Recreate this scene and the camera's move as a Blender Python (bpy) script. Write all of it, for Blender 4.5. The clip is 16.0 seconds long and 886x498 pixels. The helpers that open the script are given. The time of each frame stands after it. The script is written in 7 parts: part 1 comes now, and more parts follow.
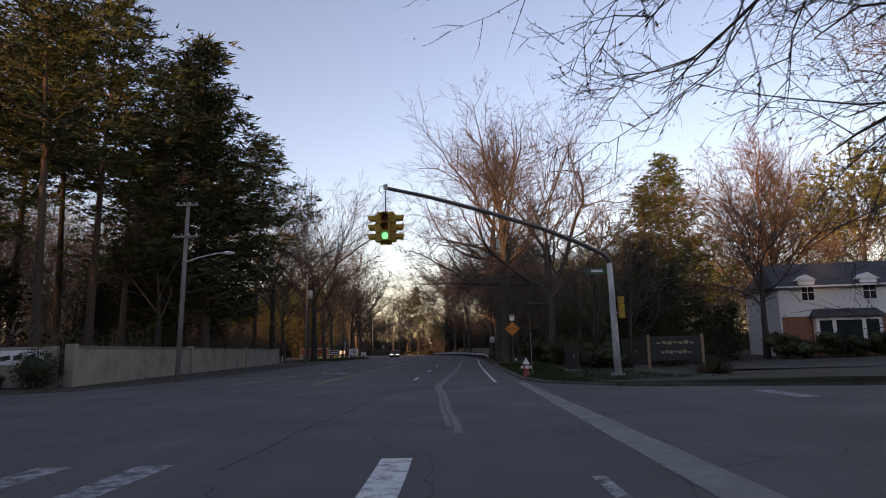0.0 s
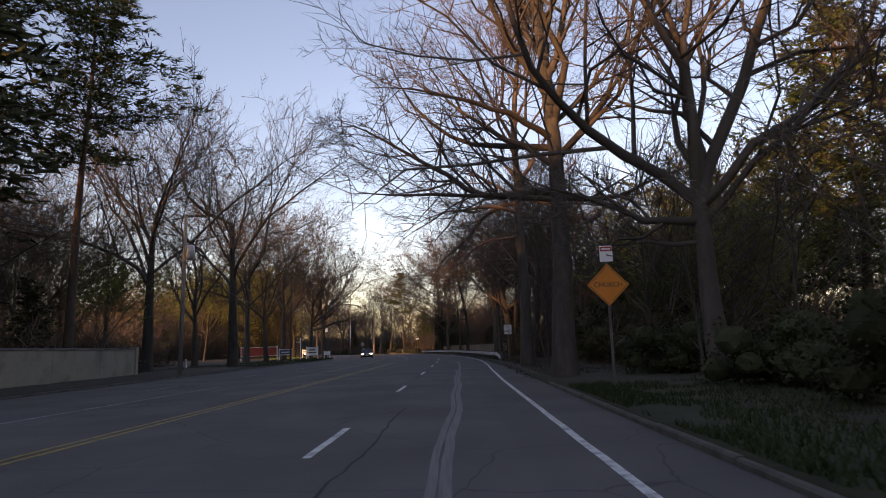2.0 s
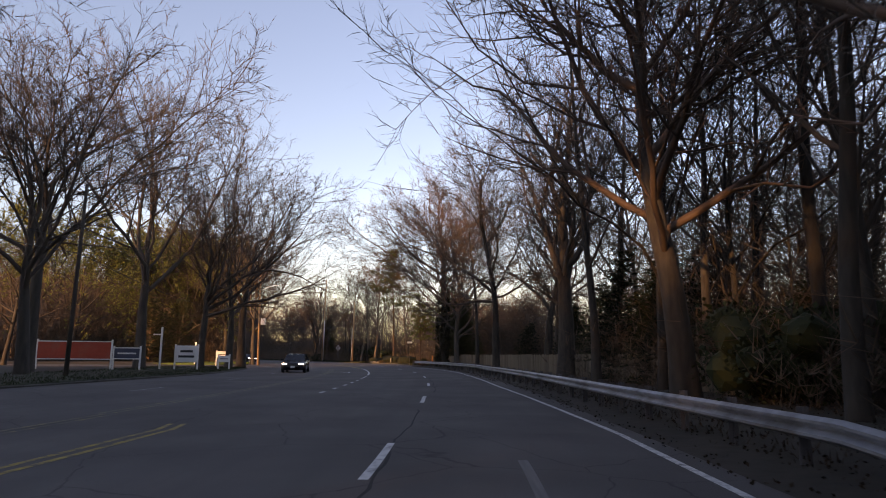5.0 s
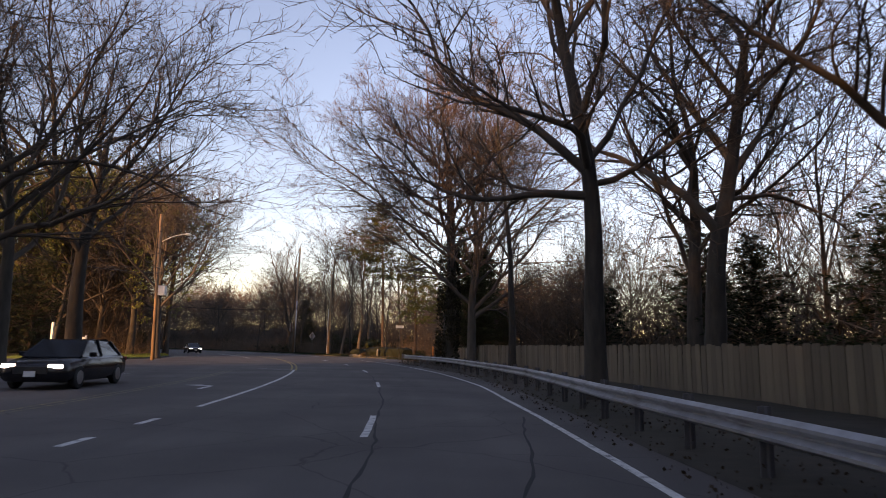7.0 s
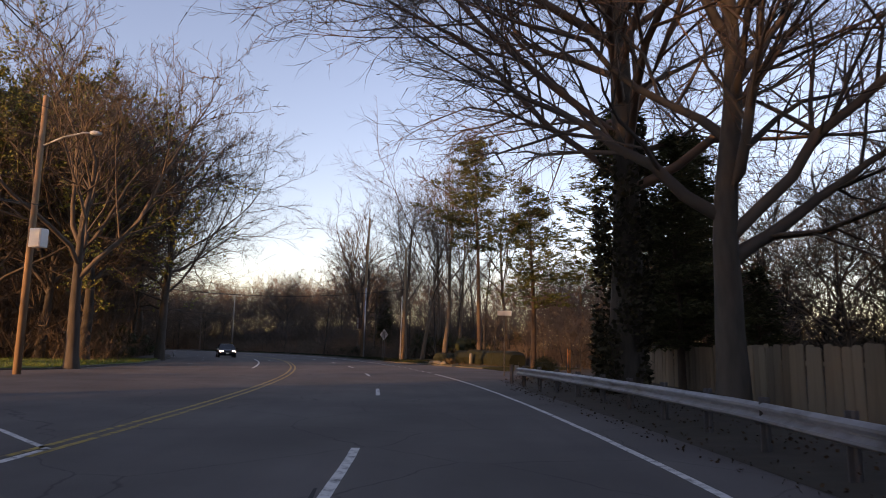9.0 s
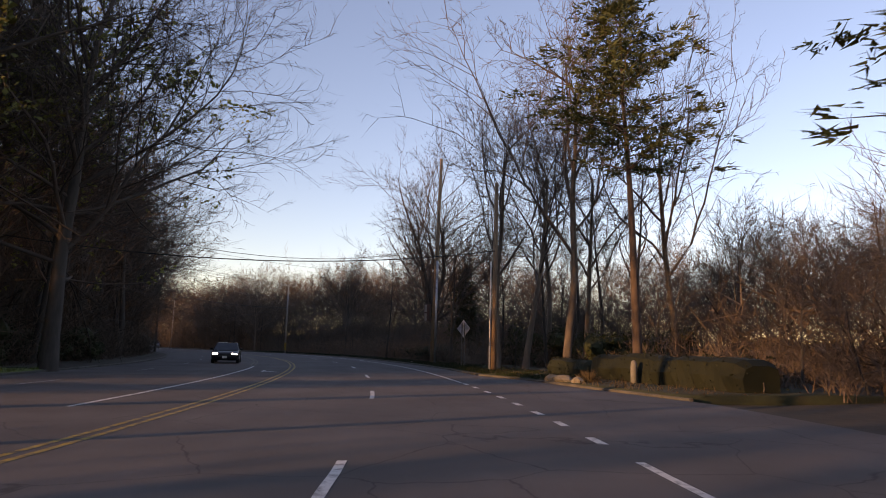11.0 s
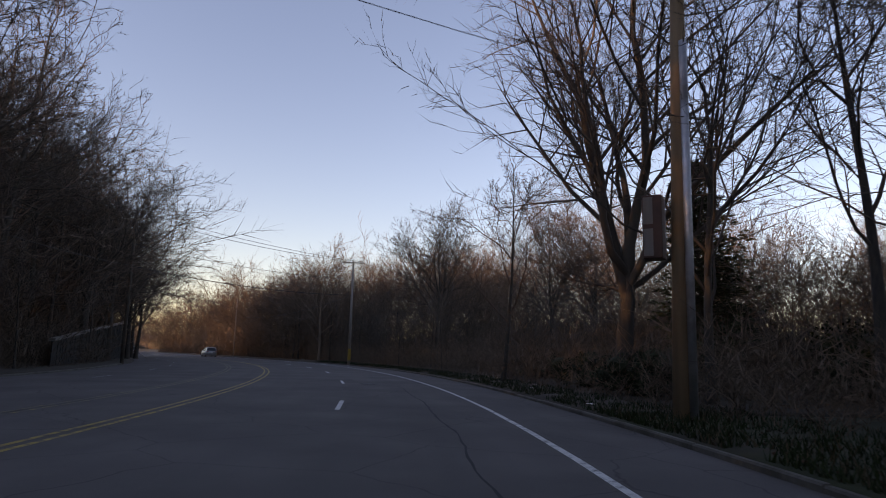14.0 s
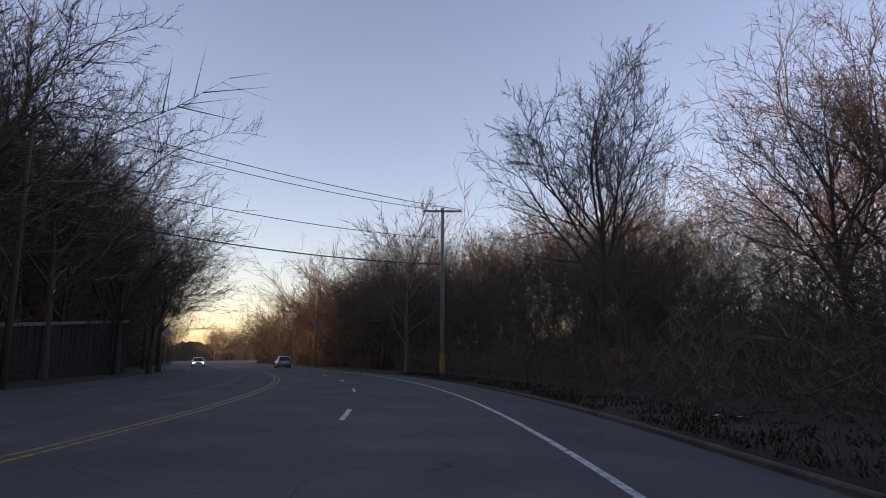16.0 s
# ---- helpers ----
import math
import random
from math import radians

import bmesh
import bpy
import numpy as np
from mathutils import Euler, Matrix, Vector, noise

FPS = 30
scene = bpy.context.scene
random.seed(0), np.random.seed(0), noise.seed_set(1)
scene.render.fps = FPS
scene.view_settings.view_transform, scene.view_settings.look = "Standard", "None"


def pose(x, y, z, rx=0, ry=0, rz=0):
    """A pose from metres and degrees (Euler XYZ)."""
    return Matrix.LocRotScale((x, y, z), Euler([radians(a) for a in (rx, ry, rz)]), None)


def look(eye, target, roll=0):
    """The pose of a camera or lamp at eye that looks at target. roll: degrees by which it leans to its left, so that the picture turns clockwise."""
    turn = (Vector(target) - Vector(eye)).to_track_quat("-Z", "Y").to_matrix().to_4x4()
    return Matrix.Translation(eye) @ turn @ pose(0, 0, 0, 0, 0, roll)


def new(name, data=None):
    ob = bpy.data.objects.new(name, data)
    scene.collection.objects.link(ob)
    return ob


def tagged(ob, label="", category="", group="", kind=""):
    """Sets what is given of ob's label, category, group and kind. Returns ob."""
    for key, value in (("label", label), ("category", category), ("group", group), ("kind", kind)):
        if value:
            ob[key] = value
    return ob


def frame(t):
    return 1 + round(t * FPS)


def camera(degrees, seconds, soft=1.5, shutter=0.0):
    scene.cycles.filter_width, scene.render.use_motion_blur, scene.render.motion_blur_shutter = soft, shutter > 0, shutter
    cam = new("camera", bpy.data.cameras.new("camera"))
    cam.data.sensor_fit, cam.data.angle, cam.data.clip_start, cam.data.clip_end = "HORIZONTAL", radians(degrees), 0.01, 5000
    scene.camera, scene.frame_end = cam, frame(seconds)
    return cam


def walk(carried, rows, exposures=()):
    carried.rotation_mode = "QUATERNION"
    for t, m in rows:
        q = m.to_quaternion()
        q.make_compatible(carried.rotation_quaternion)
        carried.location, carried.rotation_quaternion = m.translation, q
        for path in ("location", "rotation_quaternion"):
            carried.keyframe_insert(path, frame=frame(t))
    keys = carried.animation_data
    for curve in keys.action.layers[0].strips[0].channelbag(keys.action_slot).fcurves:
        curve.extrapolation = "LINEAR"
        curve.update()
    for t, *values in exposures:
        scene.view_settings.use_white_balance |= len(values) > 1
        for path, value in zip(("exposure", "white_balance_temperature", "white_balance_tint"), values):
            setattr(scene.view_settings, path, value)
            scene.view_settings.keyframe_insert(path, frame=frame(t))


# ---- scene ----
cam = camera(69.0, 16.0, soft=1.0, shutter=0.08)
PATH = [
    (0.0, (0.000, 0.000, 1.362), 0.00, 8.89, -1.34),
    (0.5, (0.008, 8.096, 1.356), -0.29, 8.88, -1.78),
    (1.0, (-0.023, 16.268, 1.343), -0.60, 8.68, -2.05),
    (1.5, (0.258, 24.593, 1.343), -0.72, 8.69, -2.17),
    (2.0, (0.547, 33.058, 1.329), -0.73, 8.64, -1.93),
    (2.5, (0.647, 41.448, 1.328), -0.73, 8.63, -1.39),
    (3.0, (0.773, 49.810, 1.335), -0.55, 8.85, -0.84),
    (3.5, (1.013, 58.234, 1.349), -0.09, 9.19, -0.39),
    (4.0, (1.238, 66.562, 1.358), 0.35, 9.45, 0.39),
    (4.5, (1.296, 74.836, 1.355), 0.42, 9.52, 0.56),
    (5.0, (1.327, 83.041, 1.352), 0.36, 9.45, 0.54),
    (5.5, (1.360, 91.161, 1.353), 0.29, 9.29, 0.56),
    (6.0, (1.391, 99.183, 1.357), 0.33, 9.08, 0.71),
    (6.5, (1.402, 107.093, 1.360), 0.58, 8.87, 0.92),
    (7.0, (1.371, 114.876, 1.346), 1.15, 8.71, 0.93),
    (7.5, (1.090, 122.517, 1.340), 2.71, 8.59, 0.50),
    (8.0, (0.675, 129.863, 1.353), 5.28, 8.62, 0.77),
    (8.5, (-0.047, 136.835, 1.350), 7.74, 8.72, 1.06),
    (9.0, (-1.107, 143.543, 1.345), 10.31, 8.81, 1.12),
    (9.5, (-2.377, 150.128, 1.346), 12.52, 8.84, 0.88),
    (10.0, (-3.867, 156.585, 1.349), 14.51, 8.83, 0.75),
    (10.5, (-5.554, 162.916, 1.354), 16.37, 8.79, 0.89),
    (11.0, (-7.422, 169.121, 1.366), 18.16, 8.75, 1.26),
    (11.5, (-9.461, 175.201, 1.382), 19.94, 8.72, 1.55),
    (12.0, (-11.670, 181.154, 1.376), 21.78, 8.72, 1.10),
    (12.5, (-14.068, 187.076, 1.371), 23.49, 8.77, 0.95),
    (13.0, (-16.693, 192.851, 1.354), 24.80, 8.86, 0.96),
    (13.5, (-19.355, 198.692, 1.353), 26.19, 8.97, 0.94),
    (14.0, (-22.464, 204.658, 1.353), 28.47, 9.28, 1.36),
    (14.5, (-25.755, 210.569, 1.347), 31.23, 9.32, 1.30),
    (15.0, (-29.365, 216.430, 1.326), 33.71, 9.39, 1.23),
    (15.5, (-33.413, 222.315, 1.326), 36.09, 9.52, 0.77),
    (16.0, (-37.778, 228.089, 1.320), 38.61, 9.69, 0.19),
]
EXPOSURES = [(0.0, 1.5, 10200.0, 41.0), (4.0, 1.72, 10200.0, 42.0), (9.0, 1.62, 9800.0, 42.0), (11.5, 1.46, 9400.0, 42.0), (16.0, 1.44, 9500.0, 43.0)]


def from_row(x, y, z, yaw, pitch, roll):
    """Camera pose from a place and its yaw, pitch and roll in degrees."""
    y_, p_ = radians(yaw), radians(pitch)
    ahead = Vector((-math.sin(y_) * math.cos(p_), math.cos(y_) * math.cos(p_), math.sin(p_)))
    return look((x, y, z), Vector((x, y, z)) + ahead, roll)


walk(cam, [(t, from_row(*eye, yaw, pitch, roll)) for t, eye, yaw, pitch, roll in PATH], EXPOSURES)

# ---------------------------------------------------------------- light
SUN_AZ, SUN_EL = 218.0, 7.5          # degrees clockwise from +y, degrees above the horizon
world = bpy.data.worlds.new("sky")
scene.world = world
world.use_nodes = True
wn = world.node_tree.nodes
sky = wn.new("ShaderNodeTexSky")
sky.sky_type = "NISHITA"
sky.sun_disc = False
sky.sun_elevation = radians(SUN_EL)
sky.sun_rotation = radians(SUN_AZ)
sky.air_density, sky.dust_density, sky.ozone_density = 1.0, 0.2, 2.8
wn["Background"].inputs["Strength"].default_value = 0.15
world.node_tree.links.new(sky.outputs["Color"], wn["Background"].inputs["Color"])
sun_data = bpy.data.lights.new("sun", "SUN")
sun_data.energy, sun_data.angle, sun_data.color = 2.1, radians(0.6), (1.0, 0.7, 0.36)
sun = new("sun", sun_data)
sun_dir = Vector((math.sin(radians(SUN_AZ)) * math.cos(radians(SUN_EL)), math.cos(radians(SUN_AZ)) * math.cos(radians(SUN_EL)), math.sin(radians(SUN_EL))))
sun.matrix_world = look(sun_dir * 400, (0, 0, 0))

# ---------------------------------------------------------------- materials
def material(name, rough=0.8, metal=0.0):
    m = bpy.data.materials.new(name)
    m.use_nodes = True
    nt = m.node_tree
    b = nt.nodes["Principled BSDF"]
    b.inputs["Roughness"].default_value = rough
    b.inputs["Metallic"].default_value = metal
    return m, nt, b


def plain(name, color, rough=0.6, metal=0.0, var=0.25, scale=6.0, bump=0.0, rand=0.0, stretch=(1, 1, 1), dirt=None, dirt_scale=0.7):
    """Surface with grain at two scales, optional relief, stains and piece-to-piece change."""
    m, nt, b = material(name, rough, metal)
    N, L = nt.nodes, nt.links
    geo = N.new("ShaderNodeTexCoord")
    mp = N.new("ShaderNodeMapping")
    mp.inputs["Scale"].default_value = stretch
    L.new(geo.outputs["Object"], mp.inputs["Vector"])
    n1 = N.new("ShaderNodeTexNoise")
    n1.inputs["Scale"].default_value, n1.inputs["Detail"].default_value = scale, 6
    n2 = N.new("ShaderNodeTexNoise")
    n2.inputs["Scale"].default_value, n2.inputs["Detail"].default_value = scale * 0.12, 3
    L.new(mp.outputs["Vector"], n1.inputs["Vector"])
    L.new(mp.outputs["Vector"], n2.inputs["Vector"])
    add = N.new("ShaderNodeMath")
    add.operation = "ADD"
    L.new(n1.outputs["Fac"], add.inputs[0])
    L.new(n2.outputs["Fac"], add.inputs[1])
    last = add.outputs[0]
    if rand:
        oi = N.new("ShaderNodeObjectInfo")
        mu = N.new("ShaderNodeMath")
        mu.operation = "MULTIPLY_ADD"
        mu.inputs[1].default_value, mu.inputs[2].default_value = rand, -rand / 2
        L.new(oi.outputs["Random"], mu.inputs[0])
        ad = N.new("ShaderNodeMath")
        L.new(last, ad.inputs[0])
        L.new(mu.outputs[0], ad.inputs[1])
        last = ad.outputs[0]
    mr = N.new("ShaderNodeMapRange")
    mr.inputs["From Min"].default_value, mr.inputs["From Max"].default_value = 0.6, 1.4
    L.new(last, mr.inputs["Value"])
    mix = N.new("ShaderNodeMix")
    mix.data_type = "RGBA"
    c = Vector(color)
    mix.inputs["A"].default_value = (*(c * (1 - var)), 1)
    mix.inputs["B"].default_value = (*[min(0.9, v) for v in c * (1 + var)], 1)
    L.new(mr.outputs["Result"], mix.inputs["Factor"])
    out = mix.outputs["Result"]
    if dirt:
        n3 = N.new("ShaderNodeTexNoise")
        n3.inputs["Scale"].default_value, n3.inputs["Detail"].default_value = dirt_scale, 5
        L.new(geo.outputs["Object"], n3.inputs["Vector"])
        r3 = N.new("ShaderNodeMapRange")
        r3.inputs["From Min"].default_value, r3.inputs["From Max"].default_value = 0.5, 0.7
        L.new(n3.outputs["Fac"], r3.inputs["Value"])
        mx = N.new("ShaderNodeMix")
        mx.data_type = "RGBA"
        mx.inputs["B"].default_value = (*dirt, 1)
        L.new(out, mx.inputs["A"])
        L.new(r3.outputs["Result"], mx.inputs["Factor"])
        out = mx.outputs["Result"]
    L.new(out, b.inputs["Base Color"])
    if bump:
        bp = N.new("ShaderNodeBump")
        bp.inputs["Strength"].default_value, bp.inputs["Distance"].default_value = bump, 0.02
        L.new(n1.outputs["Fac"], bp.inputs["Height"])
        L.new(bp.outputs["Normal"], b.inputs["Normal"])
    return m


def glow(name, color, strength):
    m, nt, b = material(name, 0.4)
    b.inputs["Base Color"].default_value = (*color, 1)
    b.inputs["Emission Color"].default_value = (*color, 1)
    b.inputs["Emission Strength"].default_value = strength
    return m


def leafy(name, color, var=0.5, rough=0.75):
    """Foliage or twigs whose tone changes from clump to clump."""
    m, nt, b = material(name, rough)
    b.inputs["Specular IOR Level"].default_value = 0.2
    N, L = nt.nodes, nt.links
    g = N.new("ShaderNodeNewGeometry")
    oi = N.new("ShaderNodeObjectInfo")
    ad = N.new("ShaderNodeMath")
    L.new(g.outputs["Random Per Island"], ad.inputs[0])
    L.new(oi.outputs["Random"], ad.inputs[1])
    mr = N.new("ShaderNodeMapRange")
    mr.inputs["From Min"].default_value, mr.inputs["From Max"].default_value = 0.2, 1.8
    L.new(ad.outputs[0], mr.inputs["Value"])
    mix = N.new("ShaderNodeMix")
    mix.data_type = "RGBA"
    c = Vector(color)
    mix.inputs["A"].default_value = (*(c * (1 - var)), 1)
    mix.inputs["B"].default_value = (*(c * (1 + var)), 1)
    L.new(mr.outputs["Result"], mix.inputs["Factor"])
    L.new(mix.outputs["Result"], b.inputs["Base Color"])
    return m


def asphalt_material(name, base, patch):
    m, nt, b = material(name, 0.88)
    b.inputs["Specular IOR Level"].default_value = 0.25
    N, L = nt.nodes, nt.links
    tc = N.new("ShaderNodeTexCoord")

    def tex(scale, detail, stretch=None):
        n = N.new("ShaderNodeTexNoise")
        n.inputs["Scale"].default_value, n.inputs["Detail"].default_value = scale, detail
        if stretch:
            mp = N.new("ShaderNodeMapping")
            mp.inputs["Scale"].default_value = stretch
            L.new(tc.outputs["UV"], mp.inputs["Vector"])
            L.new(mp.outputs["Vector"], n.inputs["Vector"])
        else:
            L.new(tc.outputs["Object"], n.inputs["Vector"])
        return n

    grain, blot, streak = tex(60, 3), tex(0.35, 6), tex(1.0, 4, (0.03, 1.1, 1))
    r1 = N.new("ShaderNodeValToRGB")
    r1.color_ramp.elements[0].position, r1.color_ramp.elements[1].position = 0.32, 0.7
    r1.color_ramp.elements[0].color = (*[v * 0.78 for v in base], 1)
    r1.color_ramp.elements[1].color = (*[v * 1.22 for v in base], 1)
    L.new(blot.outputs["Fac"], r1.inputs["Fac"])
    r2 = N.new("ShaderNodeMapRange")
    r2.inputs["From Min"].default_value, r2.inputs["From Max"].default_value = 0.4, 0.75
    r2.inputs["To Max"].default_value = 0.55
    L.new(streak.outputs["Fac"], r2.inputs["Value"])
    mx = N.new("ShaderNodeMix")
    mx.data_type = "RGBA"
    mx.inputs["B"].default_value = (*patch, 1)
    L.new(r2.outputs["Result"], mx.inputs["Factor"])
    L.new(r1.outputs["Color"], mx.inputs["A"])
    r3 = N.new("ShaderNodeMapRange")
    r3.inputs["To Min"].default_value, r3.inputs["To Max"].default_value = 0.7, 1.3
    L.new(grain.outputs["Fac"], r3.inputs["Value"])
    mu = N.new("ShaderNodeMix")
    mu.data_type, mu.blend_type = "RGBA", "MULTIPLY"
    mu.inputs["Factor"].default_value = 1
    L.new(mx.outputs["Result"], mu.inputs["A"])
    L.new(r3.outputs["Result"], mu.inputs["B"])
    # fine cracks
    vo = N.new("ShaderNodeTexVoronoi")
    vo.feature = "DISTANCE_TO_EDGE"
    vo.inputs["Scale"].default_value = 0.45
    warp = N.new("ShaderNodeMix")
    warp.data_type = "RGBA"
    warp.inputs["Factor"].default_value = 0.25
    wn_ = tex(1.3, 5)
    L.new(tc.outputs["Object"], warp.inputs["A"])
    L.new(wn_.outputs["Color"], warp.inputs["B"])
    L.new(warp.outputs["Result"], vo.inputs["Vector"])
    cr = N.new("ShaderNodeMapRange")
    cr.inputs["From Max"].default_value = 0.006
    cr.inputs["To Min"].default_value = 0.55
    L.new(vo.outputs["Distance"], cr.inputs["Value"])
    mc = N.new("ShaderNodeMix")
    mc.data_type, mc.blend_type = "RGBA", "MULTIPLY"
    mc.inputs["Factor"].default_value = 1
    L.new(mu.outputs["Result"], mc.inputs["A"])
    L.new(cr.outputs["Result"], mc.inputs["B"])
    L.new(mc.outputs["Result"], b.inputs["Base Color"])
    bp = N.new("ShaderNodeBump")
    bp.inputs["Strength"].default_value, bp.inputs["Distance"].default_value = 0.35, 0.01
    L.new(grain.outputs["Fac"], bp.inputs["Height"])
    L.new(bp.outputs["Normal"], b.inputs["Normal"])
    return m


def worn_paint(name, paint, under, amount, stretch=(1, 1, 1), soft=0.2):
    """Road paint rubbed through to the asphalt in places."""
    m, nt, b = material(name, 0.7)
    N, L = nt.nodes, nt.links
    tc = N.new("ShaderNodeTexCoord")
    n = N.new("ShaderNodeTexNoise")
    n.inputs["Scale"].default_value, n.inputs["Detail"].default_value = 5, 8
    n.inputs["Roughness"].default_value = 0.7
    mp = N.new("ShaderNodeMapping")
    mp.inputs["Scale"].default_value = stretch
    L.new(tc.outputs["Object"], mp.inputs["Vector"])
    L.new(mp.outputs["Vector"], n.inputs["Vector"])
    r = N.new("ShaderNodeMapRange")
    r.inputs["From Min"].default_value, r.inputs["From Max"].default_value = amount - soft * 0.4, amount + soft * 0.6
    L.new(n.outputs["Fac"], r.inputs["Value"])
    mx = N.new("ShaderNodeMix")
    mx.data_type = "RGBA"
    mx.inputs["A"].default_value, mx.inputs["B"].default_value = (*under, 1), (*paint, 1)
    L.new(r.outputs["Result"], mx.inputs["Factor"])
    L.new(mx.outputs["Result"], b.inputs["Base Color"])
    return m


ASPHALT = asphalt_material("asphalt", (0.114, 0.102, 0.098), (0.084, 0.077, 0.076))
SHOULDER = asphalt_material("shoulder_asphalt", (0.065, 0.056, 0.05), (0.05, 0.045, 0.04))
CONCRETE = plain("concrete", (0.15, 0.143, 0.13), 0.85, var=0.3, scale=9, bump=0.3, dirt=(0.07, 0.065, 0.06))
WHITE_PAINT = worn_paint("white_road_paint", (0.62, 0.62, 0.6), (0.07, 0.068, 0.07), 0.40)
FADED_WHITE = worn_paint("faded_white_road_paint", (0.42, 0.42, 0.42), (0.055, 0.053, 0.056), 0.5)
YELLOW_PAINT = worn_paint("yellow_road_paint", (0.42, 0.27, 0.05), (0.055, 0.05, 0.048), 0.45)
FADED_YELLOW = worn_paint("faded_yellow_road_paint", (0.3, 0.22, 0.07), (0.052, 0.05, 0.05), 0.53)
SMEAR = worn_paint("dried_pale_smear", (0.19, 0.18, 0.175), (0.107, 0.098, 0.095), 0.5, (3.4, 0.1, 1), 0.35)
TAR = plain("tar_seal", (0.025, 0.025, 0.027), 0.95, var=0.3)
KERB_STONE = plain("dirty_kerb_concrete", (0.085, 0.078, 0.066), 0.9, var=0.35, scale=9, bump=0.4, dirt=(0.04, 0.036, 0.026), dirt_scale=1.2)
SOIL = plain("leaf_litter_soil", (0.036, 0.027, 0.019), 0.95, var=0.5, scale=3.0, bump=0.6, dirt=(0.03, 0.026, 0.014), dirt_scale=0.12)
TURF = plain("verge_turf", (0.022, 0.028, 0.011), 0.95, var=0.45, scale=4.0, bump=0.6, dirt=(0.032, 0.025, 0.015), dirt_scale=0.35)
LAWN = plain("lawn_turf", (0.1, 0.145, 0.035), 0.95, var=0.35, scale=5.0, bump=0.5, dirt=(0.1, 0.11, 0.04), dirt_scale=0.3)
BARK = plain("grey_brown_bark", (0.06, 0.05, 0.042), 0.95, var=0.45, scale=7, bump=0.9, rand=0.5, stretch=(1, 1, 0.25))
BARK_PINE = plain("pine_bark", (0.075, 0.05, 0.036), 0.95, var=0.4, scale=6, bump=0.9, rand=0.3, stretch=(1, 1, 0.3))
BARK_PALE = plain("pale_smooth_bark", (0.13, 0.1, 0.075), 0.9, var=0.35, scale=5, bump=0.5, rand=0.3, stretch=(1, 1, 0.3))
TWIG = leafy("bare_twigs", (0.09, 0.073, 0.062), 0.35, 0.9)
# Twig colour made paler and warmer: haze and sun painted onto far woods
TWIG_FAR = leafy("far_haze_tinted_twigs", (0.135, 0.1, 0.078), 0.4, 0.9)
# Lighter than the plain twigs, with sunlight on crowns put into the colour
TWIG_RED = leafy("reddish_sunlit_budding_twigs", (0.125, 0.085, 0.068), 0.35, 0.9)
BUD = leafy("opening_buds", (0.12, 0.085, 0.04), 0.4)
BUD_GREEN = leafy("olive_spring_leaves", (0.15, 0.16, 0.05), 0.4)
NEEDLE = leafy("pine_needles", (0.06, 0.07, 0.026), 0.5)
NEEDLE_GREEN = leafy("green_pine_needles", (0.062, 0.086, 0.026), 0.45)
NEEDLE_OLIVE = leafy("olive_pine_needles", (0.075, 0.085, 0.028), 0.45)
NEEDLE_DARK = leafy("dark_spruce_needles", (0.056, 0.06, 0.028), 0.5)
SHRUB = leafy("dark_evergreen_leaves", (0.032, 0.038, 0.017), 0.55)
# Evergreen leaf colour halved, so the hedge's shadow is in the colour
HEDGE_LEAF = leafy("shade_darkened_hedge_leaves", (0.016, 0.019, 0.01), 0.5)
IVY = leafy("dull_ivy_leaves", (0.04, 0.036, 0.02), 0.5)
SHRUB_OLIVE = leafy("olive_evergreen_leaves", (0.03, 0.032, 0.012), 0.5)
BRUSH = leafy("dry_brush_stems", (0.12, 0.088, 0.066), 0.45, 0.95)
DRYLEAF = leafy("dead_leaves", (0.05, 0.031, 0.019), 0.5, 0.9)
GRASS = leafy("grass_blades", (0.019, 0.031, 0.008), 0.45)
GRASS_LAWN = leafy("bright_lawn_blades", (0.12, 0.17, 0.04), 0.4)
GRASS_DRY = leafy("dry_grass_blades", (0.075, 0.055, 0.032), 0.35)
# Base lifted towards orange; the low sun on the poles sits in it
POLE_WOOD = plain("weathered_sunlit_pole_wood", (0.26, 0.165, 0.1), 0.9, var=0.3, scale=8, bump=0.5, stretch=(1, 1, 0.08))
POLE_GREY = plain("grey_pole_wood", (0.2, 0.18, 0.165), 0.9, var=0.3, scale=8, bump=0.5, stretch=(1, 1, 0.08))
GALV = plain("galvanised_steel", (0.42, 0.43, 0.45), 0.5, 0.75, var=0.25, scale=5, dirt=(0.2, 0.19, 0.18), dirt_scale=1.2)
POST_STEEL = plain("dull_weathered_post_steel", (0.15, 0.14, 0.125), 0.75, 0.2, var=0.3, scale=6, dirt=(0.09, 0.07, 0.055), dirt_scale=2.0)
ALU_WHITE = plain("pale_painted_steel", (0.5, 0.5, 0.48), 0.5, 0.1, var=0.15, scale=4, dirt=(0.3, 0.29, 0.27))
ARM_STEEL = plain("dull_dark_steel", (0.12, 0.115, 0.12), 0.6, 0.4, var=0.2, scale=4)
SIGNAL_YELLOW = plain("signal_yellow_enamel", (0.5, 0.27, 0.03), 0.5, var=0.15, scale=5)
BLACK = plain("black_plastic", (0.02, 0.02, 0.02), 0.5, var=0.2)
WIRE = plain("black_cable", (0.015, 0.015, 0.016), 0.6, var=0.2)
SIGN_ORANGE = plain("orange_sign_sheeting", (0.72, 0.2, 0.02), 0.45, var=0.08, scale=3)
SIGN_WHITE = plain("white_sign_sheeting", (0.72, 0.72, 0.7), 0.45, var=0.08, scale=3)
SIGN_BLACK = plain("black_sign_ink", (0.02, 0.02, 0.02), 0.5, var=0.1)
SIGN_GREEN = plain("green_sign_sheeting", (0.015, 0.11, 0.065), 0.45, var=0.1)
